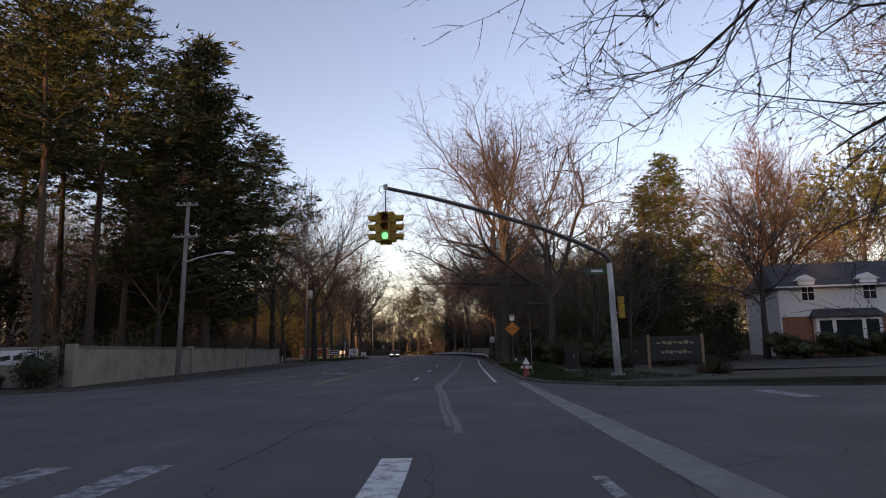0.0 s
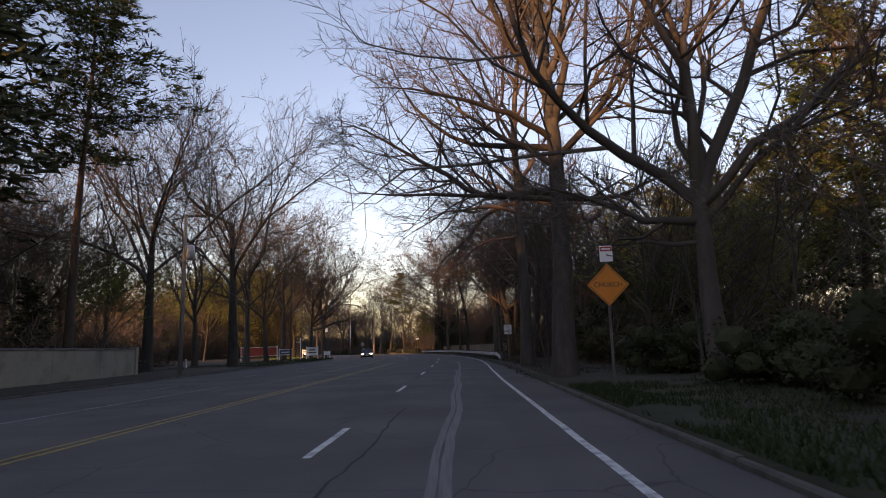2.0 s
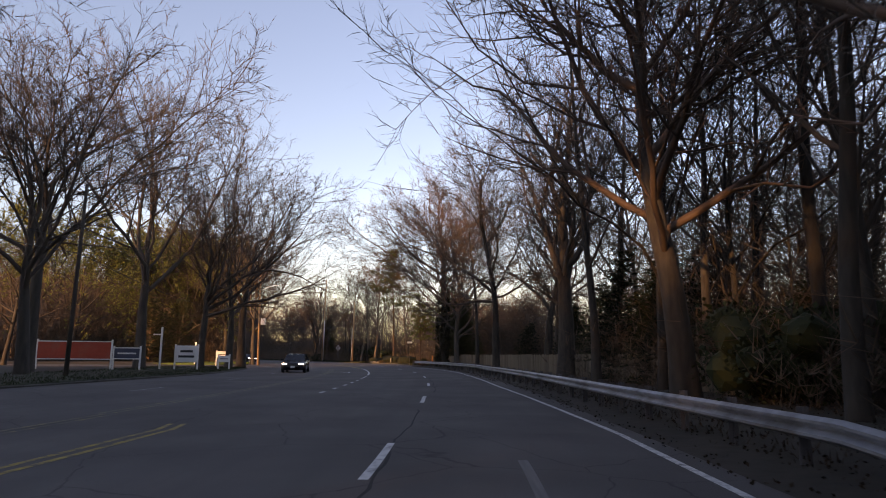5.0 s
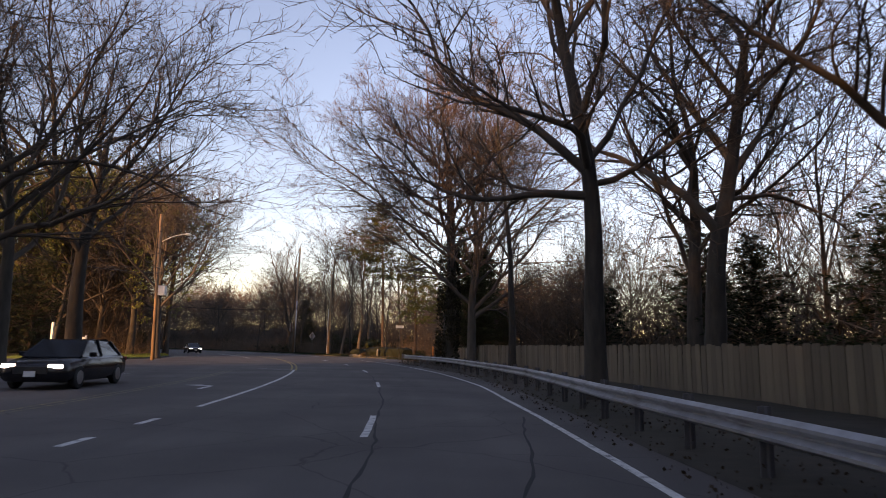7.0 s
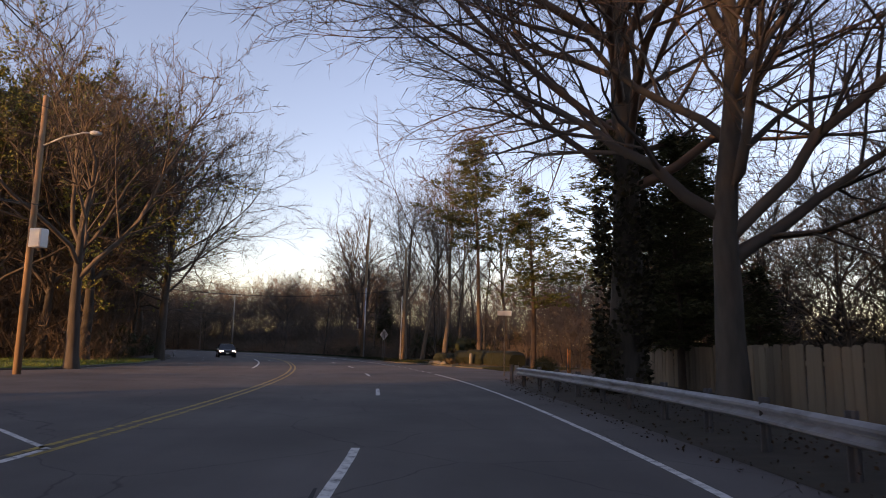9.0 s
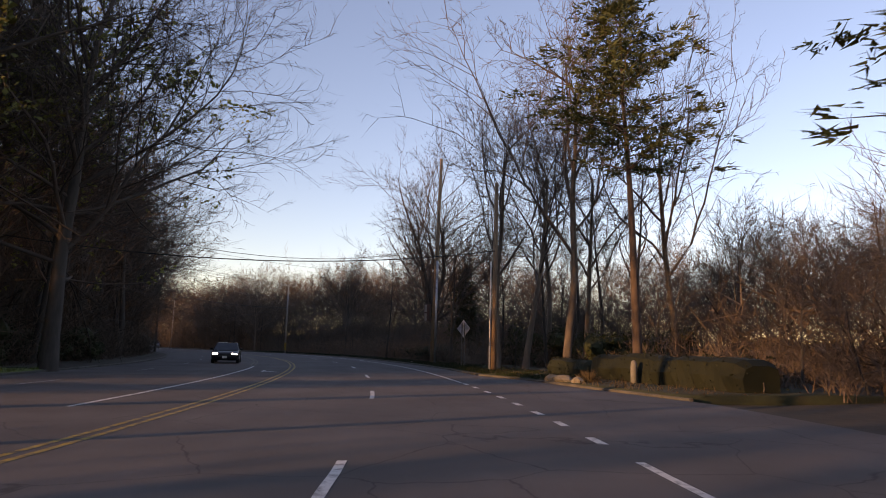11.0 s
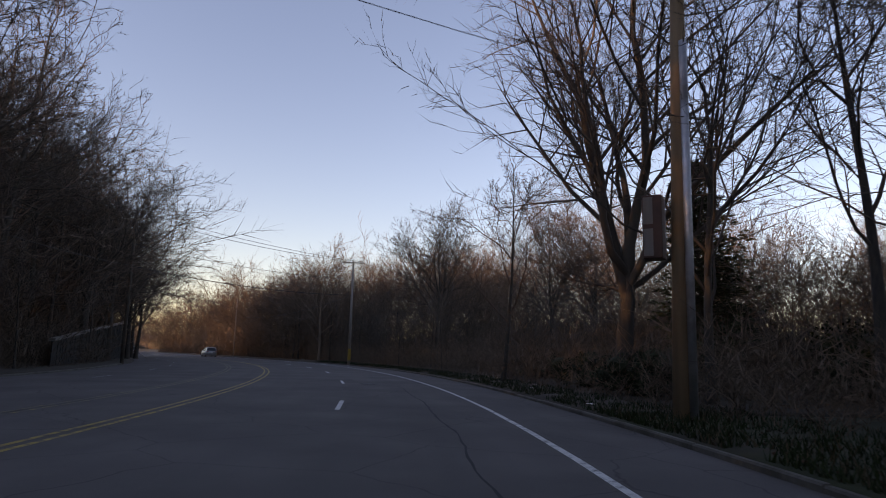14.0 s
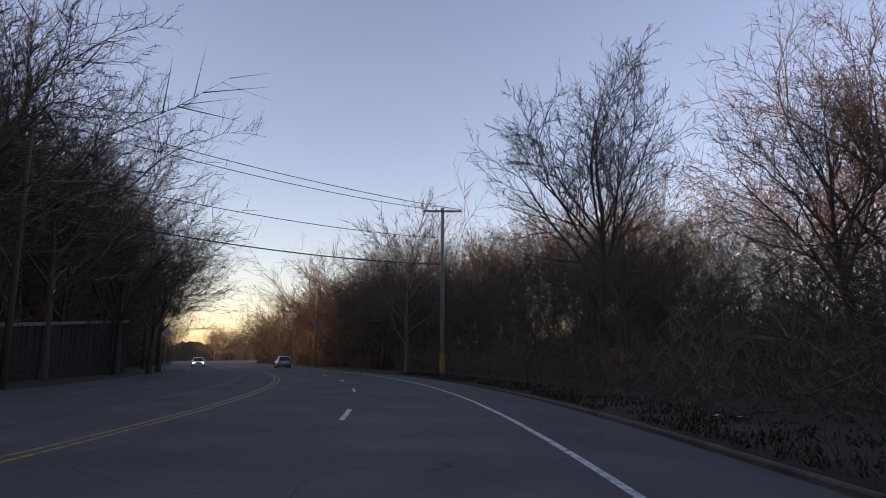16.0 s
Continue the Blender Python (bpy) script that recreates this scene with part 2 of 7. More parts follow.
SIGN_RED = plain("red_board_paint", (0.5, 0.06, 0.03), 0.6, var=0.12, dirt=(0.4, 0.1, 0.06))
WALL_BEIGE = plain("beige_stucco", (0.3, 0.25, 0.195), 0.9, var=0.15, scale=6, bump=0.3, dirt=(0.2, 0.17, 0.135), dirt_scale=0.8)
# Board tone brightened to carry the sunlight that falls on the fence
FENCE_WOOD = plain("weathered_sunlit_cedar_boards", (0.18, 0.14, 0.1), 0.9, var=0.3, scale=7, bump=0.4, rand=0.55, stretch=(1, 1, 0.1))
FENCE_NEW = plain("orange_cedar_boards", (0.5, 0.2, 0.07), 0.85, var=0.25, scale=7, bump=0.3, rand=0.4, stretch=(1, 1, 0.1))
SIDING = plain("white_clapboard_paint", (0.7, 0.69, 0.67), 0.6, var=0.08, scale=3)
BRICK = plain("red_brick", (0.3, 0.12, 0.075), 0.9, var=0.3, scale=14, bump=0.4)
ROOF = plain("dark_shingles", (0.05, 0.05, 0.055), 0.9, var=0.3, scale=10, bump=0.3)
GLASS = plain("dark_window_glass", (0.02, 0.025, 0.03), 0.08, var=0.1)
HYD_RED = plain("red_hydrant_enamel", (0.35, 0.025, 0.02), 0.45, var=0.15, scale=8, dirt=(0.22, 0.03, 0.02))
HYD_WHITE = plain("white_hydrant_enamel", (0.62, 0.6, 0.56), 0.5, var=0.12, scale=8, dirt=(0.4, 0.37, 0.33))
STONE = plain("pale_field_stone", (0.17, 0.15, 0.115), 0.9, var=0.3, scale=7, bump=0.5)
CAR_BLACK = plain("black_car_paint", (0.012, 0.012, 0.015), 0.2, var=0.1)
CAR_SILVER = plain("silver_car_paint", (0.3, 0.31, 0.33), 0.3, 0.5, var=0.05)
CAR_WHITE = plain("white_car_paint", (0.6, 0.6, 0.6), 0.3, var=0.05)
RUBBER = plain("tyre_rubber", (0.02, 0.02, 0.02), 0.85, var=0.2)
RIM = plain("alloy_rim", (0.35, 0.35, 0.36), 0.35, 0.8, var=0.1)
GREEN_LIGHT = glow("lit_green_lens", (0.02, 0.85, 0.4), 0.55)
RED_LENS = plain("unlit_red_lens", (0.16, 0.015, 0.01), 0.25, var=0.1)
AMBER_LENS = plain("unlit_amber_lens", (0.25, 0.1, 0.01), 0.25, var=0.1)
HEADLIGHT = glow("lit_headlight", (1.0, 0.95, 0.85), 5.0)
TAILLIGHT = plain("red_tail_lens", (0.3, 0.02, 0.015), 0.3, var=0.1)


# ---------------------------------------------------------------- mesh tools
class MB:
    """Collects vertices and faces for one mesh."""

    def __init__(self):
        self.v, self.f = [], []

    def add(self, verts, faces):
        o = len(self.v)
        self.v += [tuple(p) for p in verts]
        self.f += [tuple(i + o for i in q) for q in faces]
        return self

    def box(self, c, s, rz=0.0, rx=0.0, ry=0.0):
        m = pose(*c, rx, ry, rz)
        x, y, z = (k / 2 for k in s)
        pts = [m @ Vector(p) for p in ((-x, -y, -z), (x, -y, -z), (x, y, -z), (-x, y, -z), (-x, -y, z), (x, -y, z), (x, y, z), (-x, y, z))]
        return self.add(pts, [(0, 3, 2, 1), (4, 5, 6, 7), (0, 1, 5, 4), (1, 2, 6, 5), (2, 3, 7, 6), (3, 0, 4, 7)])

    def tube(self, pts, radii, n=8, cap=True):
        pts = [Vector(p) for p in pts]
        if not hasattr(radii, "__len__"):
            radii = [radii] * len(pts)
        vs, fs = [], []
        side = None
        for i, p in enumerate(pts):
            d = (pts[min(i + 1, len(pts) - 1)] - pts[max(i - 1, 0)]).normalized()
            if side is None:
                side = d.cross(Vector((0.31, 0.52, 0.8)) if abs(d.z) < 0.9 else Vector((1, 0, 0))).normalized()
            side = (side - d * side.dot(d)).normalized()
            up = d.cross(side)
            for k in range(n):
                a = 2 * math.pi * k / n
                vs.append(p + (side * math.cos(a) + up * math.sin(a)) * radii[i])
        for i in range(len(pts) - 1):
            for k in range(n):
                a, b_ = i * n + k, i * n + (k + 1) % n
                fs.append((a, b_, b_ + n, a + n))
        if cap:
            fs.append(tuple(range(n - 1, -1, -1)))
            fs.append(tuple((len(pts) - 1) * n + k for k in range(n)))
        return self.add(vs, fs)

    def lathe(self, prof, n=16, c=(0, 0, 0)):
        """prof: (radius, z) from bottom to top."""
        return self.tube([(c[0], c[1], c[2] + z) for _, z in prof], [max(r, 1e-4) for r, _ in prof], n)


def link_mesh(name, data, mat, parent=None, smooth=False):
    if isinstance(data, MB):
        me = bpy.data.meshes.new(name)
        me.from_pydata(data.v, [], data.f)
    else:
        me = bpy.data.meshes.new(name)
        me.from_pydata(data[0].tolist(), [], data[1].tolist())
    me.materials.append(mat)
    if smooth:
        me.shade_smooth()
    ob = new(name, me)
    if parent:
        ob.parent = parent
    return ob


def part(name, data, mat, parent, label="", smooth=False, bevel=0.0):
    ob = link_mesh(name, data, mat, parent, smooth)
    if bevel:
        bv = ob.modifiers.new("edge", "BEVEL")
        bv.width, bv.segments, bv.limit_method = bevel, 2, "ANGLE"
    return tagged(ob, label) if label else ob


def thing(name, label, category, at=(0, 0, 0), rz=0.0, group="", kind=""):
    e = new(name)
    e.empty_display_size = 0.3
    e.matrix_basis = pose(*at, 0, 0, rz)
    return tagged(e, label, category, group, kind)


def lettering(text, size, m, mat, parent, name="lettering", width=None, depth=0.002):
    cu = bpy.data.curves.new("glyphs", "FONT")
    cu.body, cu.size, cu.align_x, cu.align_y, cu.extrude = text, size, "CENTER", "CENTER", depth
    tmp = new("glyphs", cu)
    bpy.context.view_layer.update()
    me = bpy.data.meshes.new_from_object(tmp.evaluated_get(bpy.context.evaluated_depsgraph_get()))
    bpy.data.objects.remove(tmp)
    if width:
        xs = [v.co.x for v in me.vertices]
        k = width / (max(xs) - min(xs))
        for v in me.vertices:
            v.co.x *= k
    me.transform(m)
    me.materials.clear()
    me.materials.append(mat)
    ob = new(name, me)
    ob.parent = parent
    return ob


# ---------------------------------------------------------------- road line
# The lane line of the carriageway, from the junction round the long left bend.
LANE = [(-2.3, -60), (-2.3, -30), (-2.2, 0), (-1.75, 20), (-1.19, 41.65), (-0.72, 53.92), (-0.35, 66.02), (0.12, 78.24), (0.4, 95), (0.46, 113.07),
        (-0.02, 125.16), (-1.17, 137.26), (-3.15, 149.35), (-6.3, 162), (-10.2, 174.3), (-14.87, 185.76), (-19.97, 196.62), (-25.71, 207.34), (-32.28, 217.63), (-39.56, 227.53), (-47.48, 236.88)]


def lane_curve():
    a = list(LANE)
    x, y = a[-1]
    h = 41.5
    for _ in range(80):
        h = min(h + 2.0, 60.0)
        x, y = x - math.sin(radians(h)) * 6, y + math.cos(radians(h)) * 6
        a.append((x, y))
    a = np.array(a)
    ln = np.r_[0, np.cumsum(np.linalg.norm(np.diff(a, axis=0), axis=1))]
    s = np.arange(0, ln[-1], 1.0)
    c = np.stack([np.interp(s, ln, a[:, 0]), np.interp(s, ln, a[:, 1])], 1)
    k = np.exp(-np.arange(-25, 26) ** 2 / 128.0)
    k /= k.sum()
    pad = np.vstack([2 * c[:1] - c[1:26][::-1], c, 2 * c[-1:] - c[-26:-1][::-1]])
    c = np.stack([np.convolve(pad[:, i], k, "valid") for i in (0, 1)], 1)
    return s - 60, c


S_, C_ = lane_curve()
T_ = np.gradient(C_, axis=0)
T_ /= np.linalg.norm(T_, axis=1)[:, None]
N_ = np.stack([T_[:, 1], -T_[:, 0]], 1)
S_END = 520.0


def at(s, d, z=0.0):
    """Place at s metres along the lane line and d metres to its right."""
    i = np.interp(s, S_, np.arange(len(S_)))
    k = int(min(i, len(S_) - 2))
    w = i - k
    p = C_[k] * (1 - w) + C_[k + 1] * w + (N_[k] * (1 - w) + N_[k + 1] * w) * d
    return Vector((p[0], p[1], z))


def heading(s):
    """Degrees to the left of +y that the road points at s."""
    t = T_[int(np.clip(s + 60, 0, len(T_) - 1))]
    return math.degrees(math.atan2(-t[0], t[1]))


def to_road(p):
    """(s, d) of places p, an array of x and y."""
    p = np.asarray(p, float).reshape(-1, 2)
    out = np.zeros((len(p), 2))
    for a in range(0, len(p), 4000):
        q = p[a:a + 4000]
        i = ((q[:, None] - C_[None, ::2]) ** 2).sum(2).argmin(1) * 2
        v = q - C_[i]
        out[a:a + 4000, 0] = S_[i] + (v * T_[i]).sum(1)
        out[a:a + 4000, 1] = (v * N_[i]).sum(1)
    return out


# edges of the asphalt: (s, d)
RIGHT_EDGE = [(-200, 5), (0.5, 5), (2, 14), (3, 60), (18, 60), (19, 30), (20.5, 14), (22.5, 8), (25.5, 5.4), (29, 4.8), (76, 4.9), (88, 4.6), (124, 4.3), (140, 4.9), (150, 5.2), (165, 5.3), (172, 6.4),
              (178, 9.5), (187, 9.6), (193, 8.2), (199, 7.3), (203, 6.1), (225, 6.0), (260, 6.2), (600, 6.2)]
LEFT_EDGE = [(-200, -13), (-3, -13), (-1, -20), (1, -60), (20, -60), (21, -30), (23, -18), (27, -14), (36, -13), (60, -14.5), (90, -16), (110, -15.6), (130, -14.4), (148, -14.6), (155, -18), (157, -60), (172, -60),
             (174, -19), (178, -15.0), (190, -13.4), (220, -13.6), (260, -14), (600, -14)]


def edge(table, s):
    return float(np.interp(s, [a for a, _ in table], [b for _, b in table]))


def ribbon(name, s0, s1, d0, d1, z, mat, parent=None, step=1.0, wob=0.0, seed=0):
    """A flat band of the road between two offsets; d0 and d1 may be functions of s."""
    f0 = d0 if callable(d0) else (lambda s: d0)
    f1 = d1 if callable(d1) else (lambda s: d1)
    n = max(1, int(math.ceil((s1 - s0) / step)))
    mb = MB()
    rng = random.Random(seed)
    vs, fs = [], []
    for i in range(n + 1):
        s = s0 + (s1 - s0) * i / n
        j = rng.uniform(-wob, wob)
        vs += [at(s, f0(s) + j, z), at(s, f1(s) + j + rng.uniform(-wob, wob) * 0.5, z)]
        if i:
            fs.append((2 * i - 2, 2 * i - 1, 2 * i + 1, 2 * i))
    mb.add(vs, fs)
    return link_mesh(name, mb, mat, parent)


# ---------------------------------------------------------------- ground and road
def build_ground():
    xs = np.concatenate([[-3000, -1400, -700], np.arange(-420, 261, 4.0), [500, 1000, 3000]])
    ys = np.concatenate([[-3000, -1200, -500], np.arange(-160, 541, 4.0), [800, 1600, 3000]])
    gx, gy = np.meshgrid(xs, ys)
    p = np.stack([gx.ravel(), gy.ravel()], 1)
    sd = to_road(p)
    r = np.interp(sd[:, 0], [a for a, _ in RIGHT_EDGE], [b for _, b in RIGHT_EDGE])
    l = np.interp(sd[:, 0], [a for a, _ in LEFT_EDGE], [b for _, b in LEFT_EDGE])
    out = np.maximum(sd[:, 1] - r, l - sd[:, 1])
    z = np.interp(out, [-50, 4.0, 9.0, 40, 120], [-0.12, -0.12, 0.12, 0.5, 1.0])
    z += np.where(out > 8, 0.12 * np.sin(p[:, 0] * 0.21) * np.cos(p[:, 1] * 0.17), 0)
    nx = len(xs)
    i = np.arange(len(p)).reshape(len(ys), nx)
    f = np.stack([i[:-1, :-1].ravel(), i[:-1, 1:].ravel(), i[1:, 1:].ravel(), i[1:, :-1].ravel()], 1)
    ob = link_mesh("ground", (np.column_stack([p, z]), f), SOIL, smooth=True)
    return tagged(ob, "brown leaf-littered woodland floor beside the road", "ground", kind="structure")


ground = build_ground()
ROAD_SAMPLES = sorted(set([float(s) for s in np.arange(-58, S_END, 1.5)] + [a + k * 0.5 for a, _ in RIGHT_EDGE + LEFT_EDGE for k in (-1, 0, 1) if -58 < a < S_END]))


def build_road():
    vs, fs, uv = [], [], []
    cols = 9
    for s in ROAD_SAMPLES:
        l, r = edge(LEFT_EDGE, s), edge(RIGHT_EDGE, s)
        ds = [l, max(l, -14), -9, -4, 0, 2, 3.9, min(r, 4.8), r]
        ds = sorted(min(max(d, l), r) for d in ds)
        for d in ds:
            vs.append(at(s, d, 0.0))
            uv.append((s, d))
    for i in range(len(ROAD_SAMPLES) - 1):
        for k in range(cols - 1):
            a = i * cols + k
            fs.append((a, a + 1, a + cols + 1, a + cols))
    mb = MB().add(vs, fs)
    ob = link_mesh("road", mb, ASPHALT)
    layer = ob.data.uv_layers.new(name="along")
    for lp in ob.data.loops:
        layer.data[lp.index].uv = uv[lp.vertex_index]
    return tagged(ob, "worn dark grey asphalt road with faded lane paint", "road", kind="structure")


road = build_road()


def verge(name, side, s0, s1, mat, label, width=9.0, flush=False):
    """Verge strip from the kerb outwards, slightly bumpy; flush: it runs out level with the asphalt."""
    table = RIGHT_EDGE if side > 0 else LEFT_EDGE
    offs = [0.08, 0.1, 0.8, 1.8, 3.2, 5.0, 7.0, width]
    zs = [-0.2, 0.10, 0.13, 0.15, 0.17, 0.18, 0.17, 0.02]
    if flush:
        offs[:2], zs[:4] = [-0.08, 0.25], [0.006, 0.02, 0.07, 0.12]
    n = int((s1 - s0) / 1.0)
    vs, fs = [], []
    rows = [s0] + [s0 + (s1 - s0) * i / n for i in range(n + 1)] + [s1]
    for i, s in enumerate(rows):
        end = i in (0, len(rows) - 1)
        e = edge(table, s)
        for o, z in zip(offs, zs):
            p = at(s, e + side * o, 0)
            vs.append((p.x, p.y, -0.2 if end else z + 0.035 * noise.noise((p.x * 0.6, p.y * 0.6, 3.0)) * min(1, max(0, o))))
    m = len(offs)
    for i in range(n + 2):
        for k in range(m - 1):
            a = i * m + k
            q = (a, a + 1, a + m + 1, a + m)
            fs.append(q if side > 0 else q[::-1])
    ob = link_mesh(name, MB().add(vs, fs), mat, smooth=True)
    return tagged(ob, label, "verge", kind="structure")


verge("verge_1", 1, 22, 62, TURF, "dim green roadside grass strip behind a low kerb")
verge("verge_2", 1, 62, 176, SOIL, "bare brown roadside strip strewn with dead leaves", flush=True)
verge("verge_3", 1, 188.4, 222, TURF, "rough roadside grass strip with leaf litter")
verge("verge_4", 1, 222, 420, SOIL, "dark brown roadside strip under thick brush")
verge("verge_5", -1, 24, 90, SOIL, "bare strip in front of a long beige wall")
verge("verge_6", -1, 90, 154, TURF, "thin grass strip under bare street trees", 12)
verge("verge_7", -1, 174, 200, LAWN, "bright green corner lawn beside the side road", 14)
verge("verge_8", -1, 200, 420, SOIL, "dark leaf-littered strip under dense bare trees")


def kerb(name, side, s0, s1, height=0.09, width=0.12, mat=KERB_STONE):
    """Kerb stones, a real step, each about three metres long."""
    table = RIGHT_EDGE if side > 0 else LEFT_EDGE
    holder = thing(name, "weathered grey concrete kerb along the road edge", "kerb", kind="structure")
    s = s0
    rng = random.Random(int(s0 * 7))
    while s < s1 - 0.2:
        e1 = min(s + 3.0, s1)
        n = 4
        vs, fs = [], []
        dz = rng.uniform(-0.012, 0.012)
        for i in range(n):
            q = s + 0.012 + (e1 - s - 0.024) * i / (n - 1)
            e = edge(table, q) - side * 0.005
            for o, z in ((0, -0.06), (0, height - 0.025), (0.025, height), (width, height), (width, -0.06)):
                vs.append(at(q, e + side * o, z + (dz if z > 0 else 0)))
        for i in range(n - 1):
            for k in range(4):
                a = i * 5 + k
                f = (a, a + 1, a + 6, a + 5)
                fs.append(f if side > 0 else f[::-1])
        fs += [(0, 4, 3, 2, 1) if side > 0 else (0, 1, 2, 3, 4), tuple((n - 1) * 5 + k for k in range(5))]
        part("kerb_stone", MB().add(vs, fs), mat, holder)
        s = e1
    return holder


kerb("kerb_1", 1, 19.2, 55)
kerb("kerb_2", 1, 188, 262)
kerb("kerb_3", -1, 22, 150)
kerb("kerb_4", -1, 175, 262)


# ---------------------------------------------------------------- road markings
def marking(name, label, bits):
    """bits: (s0, s1, d0, d1, material)."""
    h = thing(name, label, "road marking", kind="structure")
    for n, (s0, s1, d0, d1, mat) in enumerate(bits):
        ribbon("paint_stripe", s0, s1, d0, d1, 0.004, mat, h, step=1.0, wob=0.008, seed=n + int(abs(s0)))
    return h


DASH_AT = [30.4, 41.5, 53.6, 66.0, 78.3, 90.5, 102.5, 113.3, 124.9, 137.1, 149.5, 162.3, 174.8, 187.3, 198.9, 211.3, 223.9, 236.8, 250.4, 262.6, 274.8, 287.0, 299.2, 311.4]


def dash_d(s):
    return float(np.interp(s, [80, 100, 300], [0.0, 0.22, 0.24]))

marking("lane_dashes", "broken white lane line", [(s, s + 3.05, lambda q: dash_d(q) - 0.06, lambda q: dash_d(q) + 0.06, WHITE_PAINT) for s in DASH_AT])


def edge_d(s):
    return float(np.interp(s, [20, 58, 70, 80, 95, 104, 114, 124, 132, 138, 150, 200, 225, 300], [3.6, 3.6, 3.72, 3.95, 4.1, 3.8, 3.42, 3.47, 3.6, 3.88, 4.0, 3.86, 3.97, 3.98]))


marking("edge_line", "white edge line of the carriageway", [(27, 178, lambda s: edge_d(s) - 0.06, lambda s: edge_d(s) + 0.06, WHITE_PAINT), (196, 420, lambda s: edge_d(s) - 0.06, lambda s: edge_d(s) + 0.06, WHITE_PAINT)])
marking("edge_dashes", "short white dashes across the side entry", [(s, s + 0.75, 3.84, 4.0, WHITE_PAINT) for s in (179.5, 181.7, 183.7, 185.9, 188.1, 190.3, 192.6, 194.6)])


def yel_d(s):
    return float(np.interp(s, [20, 95, 112, 150, 158, 600], [-4.2, -4.1, -6.9, -6.7, -3.6, -3.6]))


def double_yellow(name, s0, s1, f, mat):
    return marking(name, "double yellow centre line", [(s0, s1, lambda s, o=o: f(s) + o - 0.055, lambda s, o=o: f(s) + o + 0.055, mat) for o in (-0.13, 0.13)])


double_yellow("centre_line", 28, 96, yel_d, YELLOW_PAINT)
double_yellow("centre_line_far", 151.5, 420, lambda s: -3.65, YELLOW_PAINT)
double_yellow("centre_line_turn", 98, 150, lambda s: -6.8, FADED_YELLOW)
double_yellow("centre_line_second", 60, 98, lambda s: -6.6, FADED_YELLOW)
double_yellow("centre_line_second_far", 214, 420, lambda s: -6.2, FADED_YELLOW)
marking("turn_lane_line", "white line beside the turning lane", [(129.5, 152, -3.68, -3.55, WHITE_PAINT), (152.1, 154.4, lambda q: -3.55 - (q - 152.1) * 0.92, lambda q: -3.67 - (q - 152.1) * 0.92, WHITE_PAINT), (28, 60, -8.06, -7.94, FADED_WHITE), (184, 212, -6.05, -5.92, WHITE_PAINT)]
        + [(s, s + 0.9, -3.7, -3.56, WHITE_PAINT) for s in (107, 110, 113, 116, 118.6, 121.2, 123.7, 126.2)])
marking("far_lane_dashes", "faded broken lane line of the other carriageway", [(s, s + 3.0, -10.6, -10.48, FADED_WHITE) for s in range(35, 330, 12) if not 148 < s < 180])


def arrow(s, d, along, mat=WHITE_PAINT):
    """Turn arrow painted flat on the lane."""
    m = Matrix.Translation(at(s, d, 0.005)) @ pose(0, 0, 0, 0, 0, heading(s) + (0 if along > 0 else 180))
    mb = MB()
    stem = [(-0.08, -1.1), (0.08, -1.1), (0.08, 0.45), (-0.08, 0.25)]
    bar = [(-0.08, 0.25), (0.08, 0.45), (-0.45, 0.75), (-0.5, 0.55)]
    head = [(-0.38, 0.38), (-0.9, 0.72), (-0.38, 1.05)]
    mb.add([m @ Vector((x, y, 0)) for x, y in stem + bar + head], [(0, 1, 2, 3), (4, 5, 6, 7), (8, 10, 9)])
    return tagged(link_mesh("turn_arrow", mb, mat), "white left-turn arrow painted on the asphalt", "road marking", kind="structure")


for s_, d_, al in ((42.0, -5.7, -1), (42.9, -6.9, -1), (136.5, -5.2, 1), (204.5, -4.9, -1)):
    arrow(s_, d_, al)
marking("paint_remnants", "worn white paint bars at the junction", [(5.6, 8.6, 1.15, 1.55, WHITE_PAINT), (6.3, 8.4, -1.9, -1.45, FADED_WHITE), (6.9, 8.4, -3.2, -2.75, FADED_WHITE), (6.1, 7.2, 3.55, 3.7, FADED_WHITE)])
ribbon("gutter_strip", 4, 27, lambda s: 4.45, lambda s: 4.45 + np.interp(s, [4, 14, 27], [0.62, 0.5, 0.3]), 0.005, plain("worn_concrete_gutter", (0.2, 0.195, 0.185), 0.85, var=0.25, scale=8, bump=0.2, dirt=(0.12, 0.12, 0.12)), wob=0.02)
tagged(bpy.data.objects["gutter_strip"], "pale worn concrete gutter crossing the side street", "gutter", kind="structure")
marking("side_stop_line", "faded white stop line of the side street", [(16.6, 19.4, 10.6, 11.1, FADED_WHITE)])
# pale dried spill running along the lane
def spill_d(s):
    return float(np.interp(s, [5, 12, 18, 24, 28, 37, 48, 69, 94], [2.05, 2.03, 1.72, 1.36, 1.35, 1.68, 1.85, 1.84, 1.95])) + 0.03 * math.sin(s * 0.7)


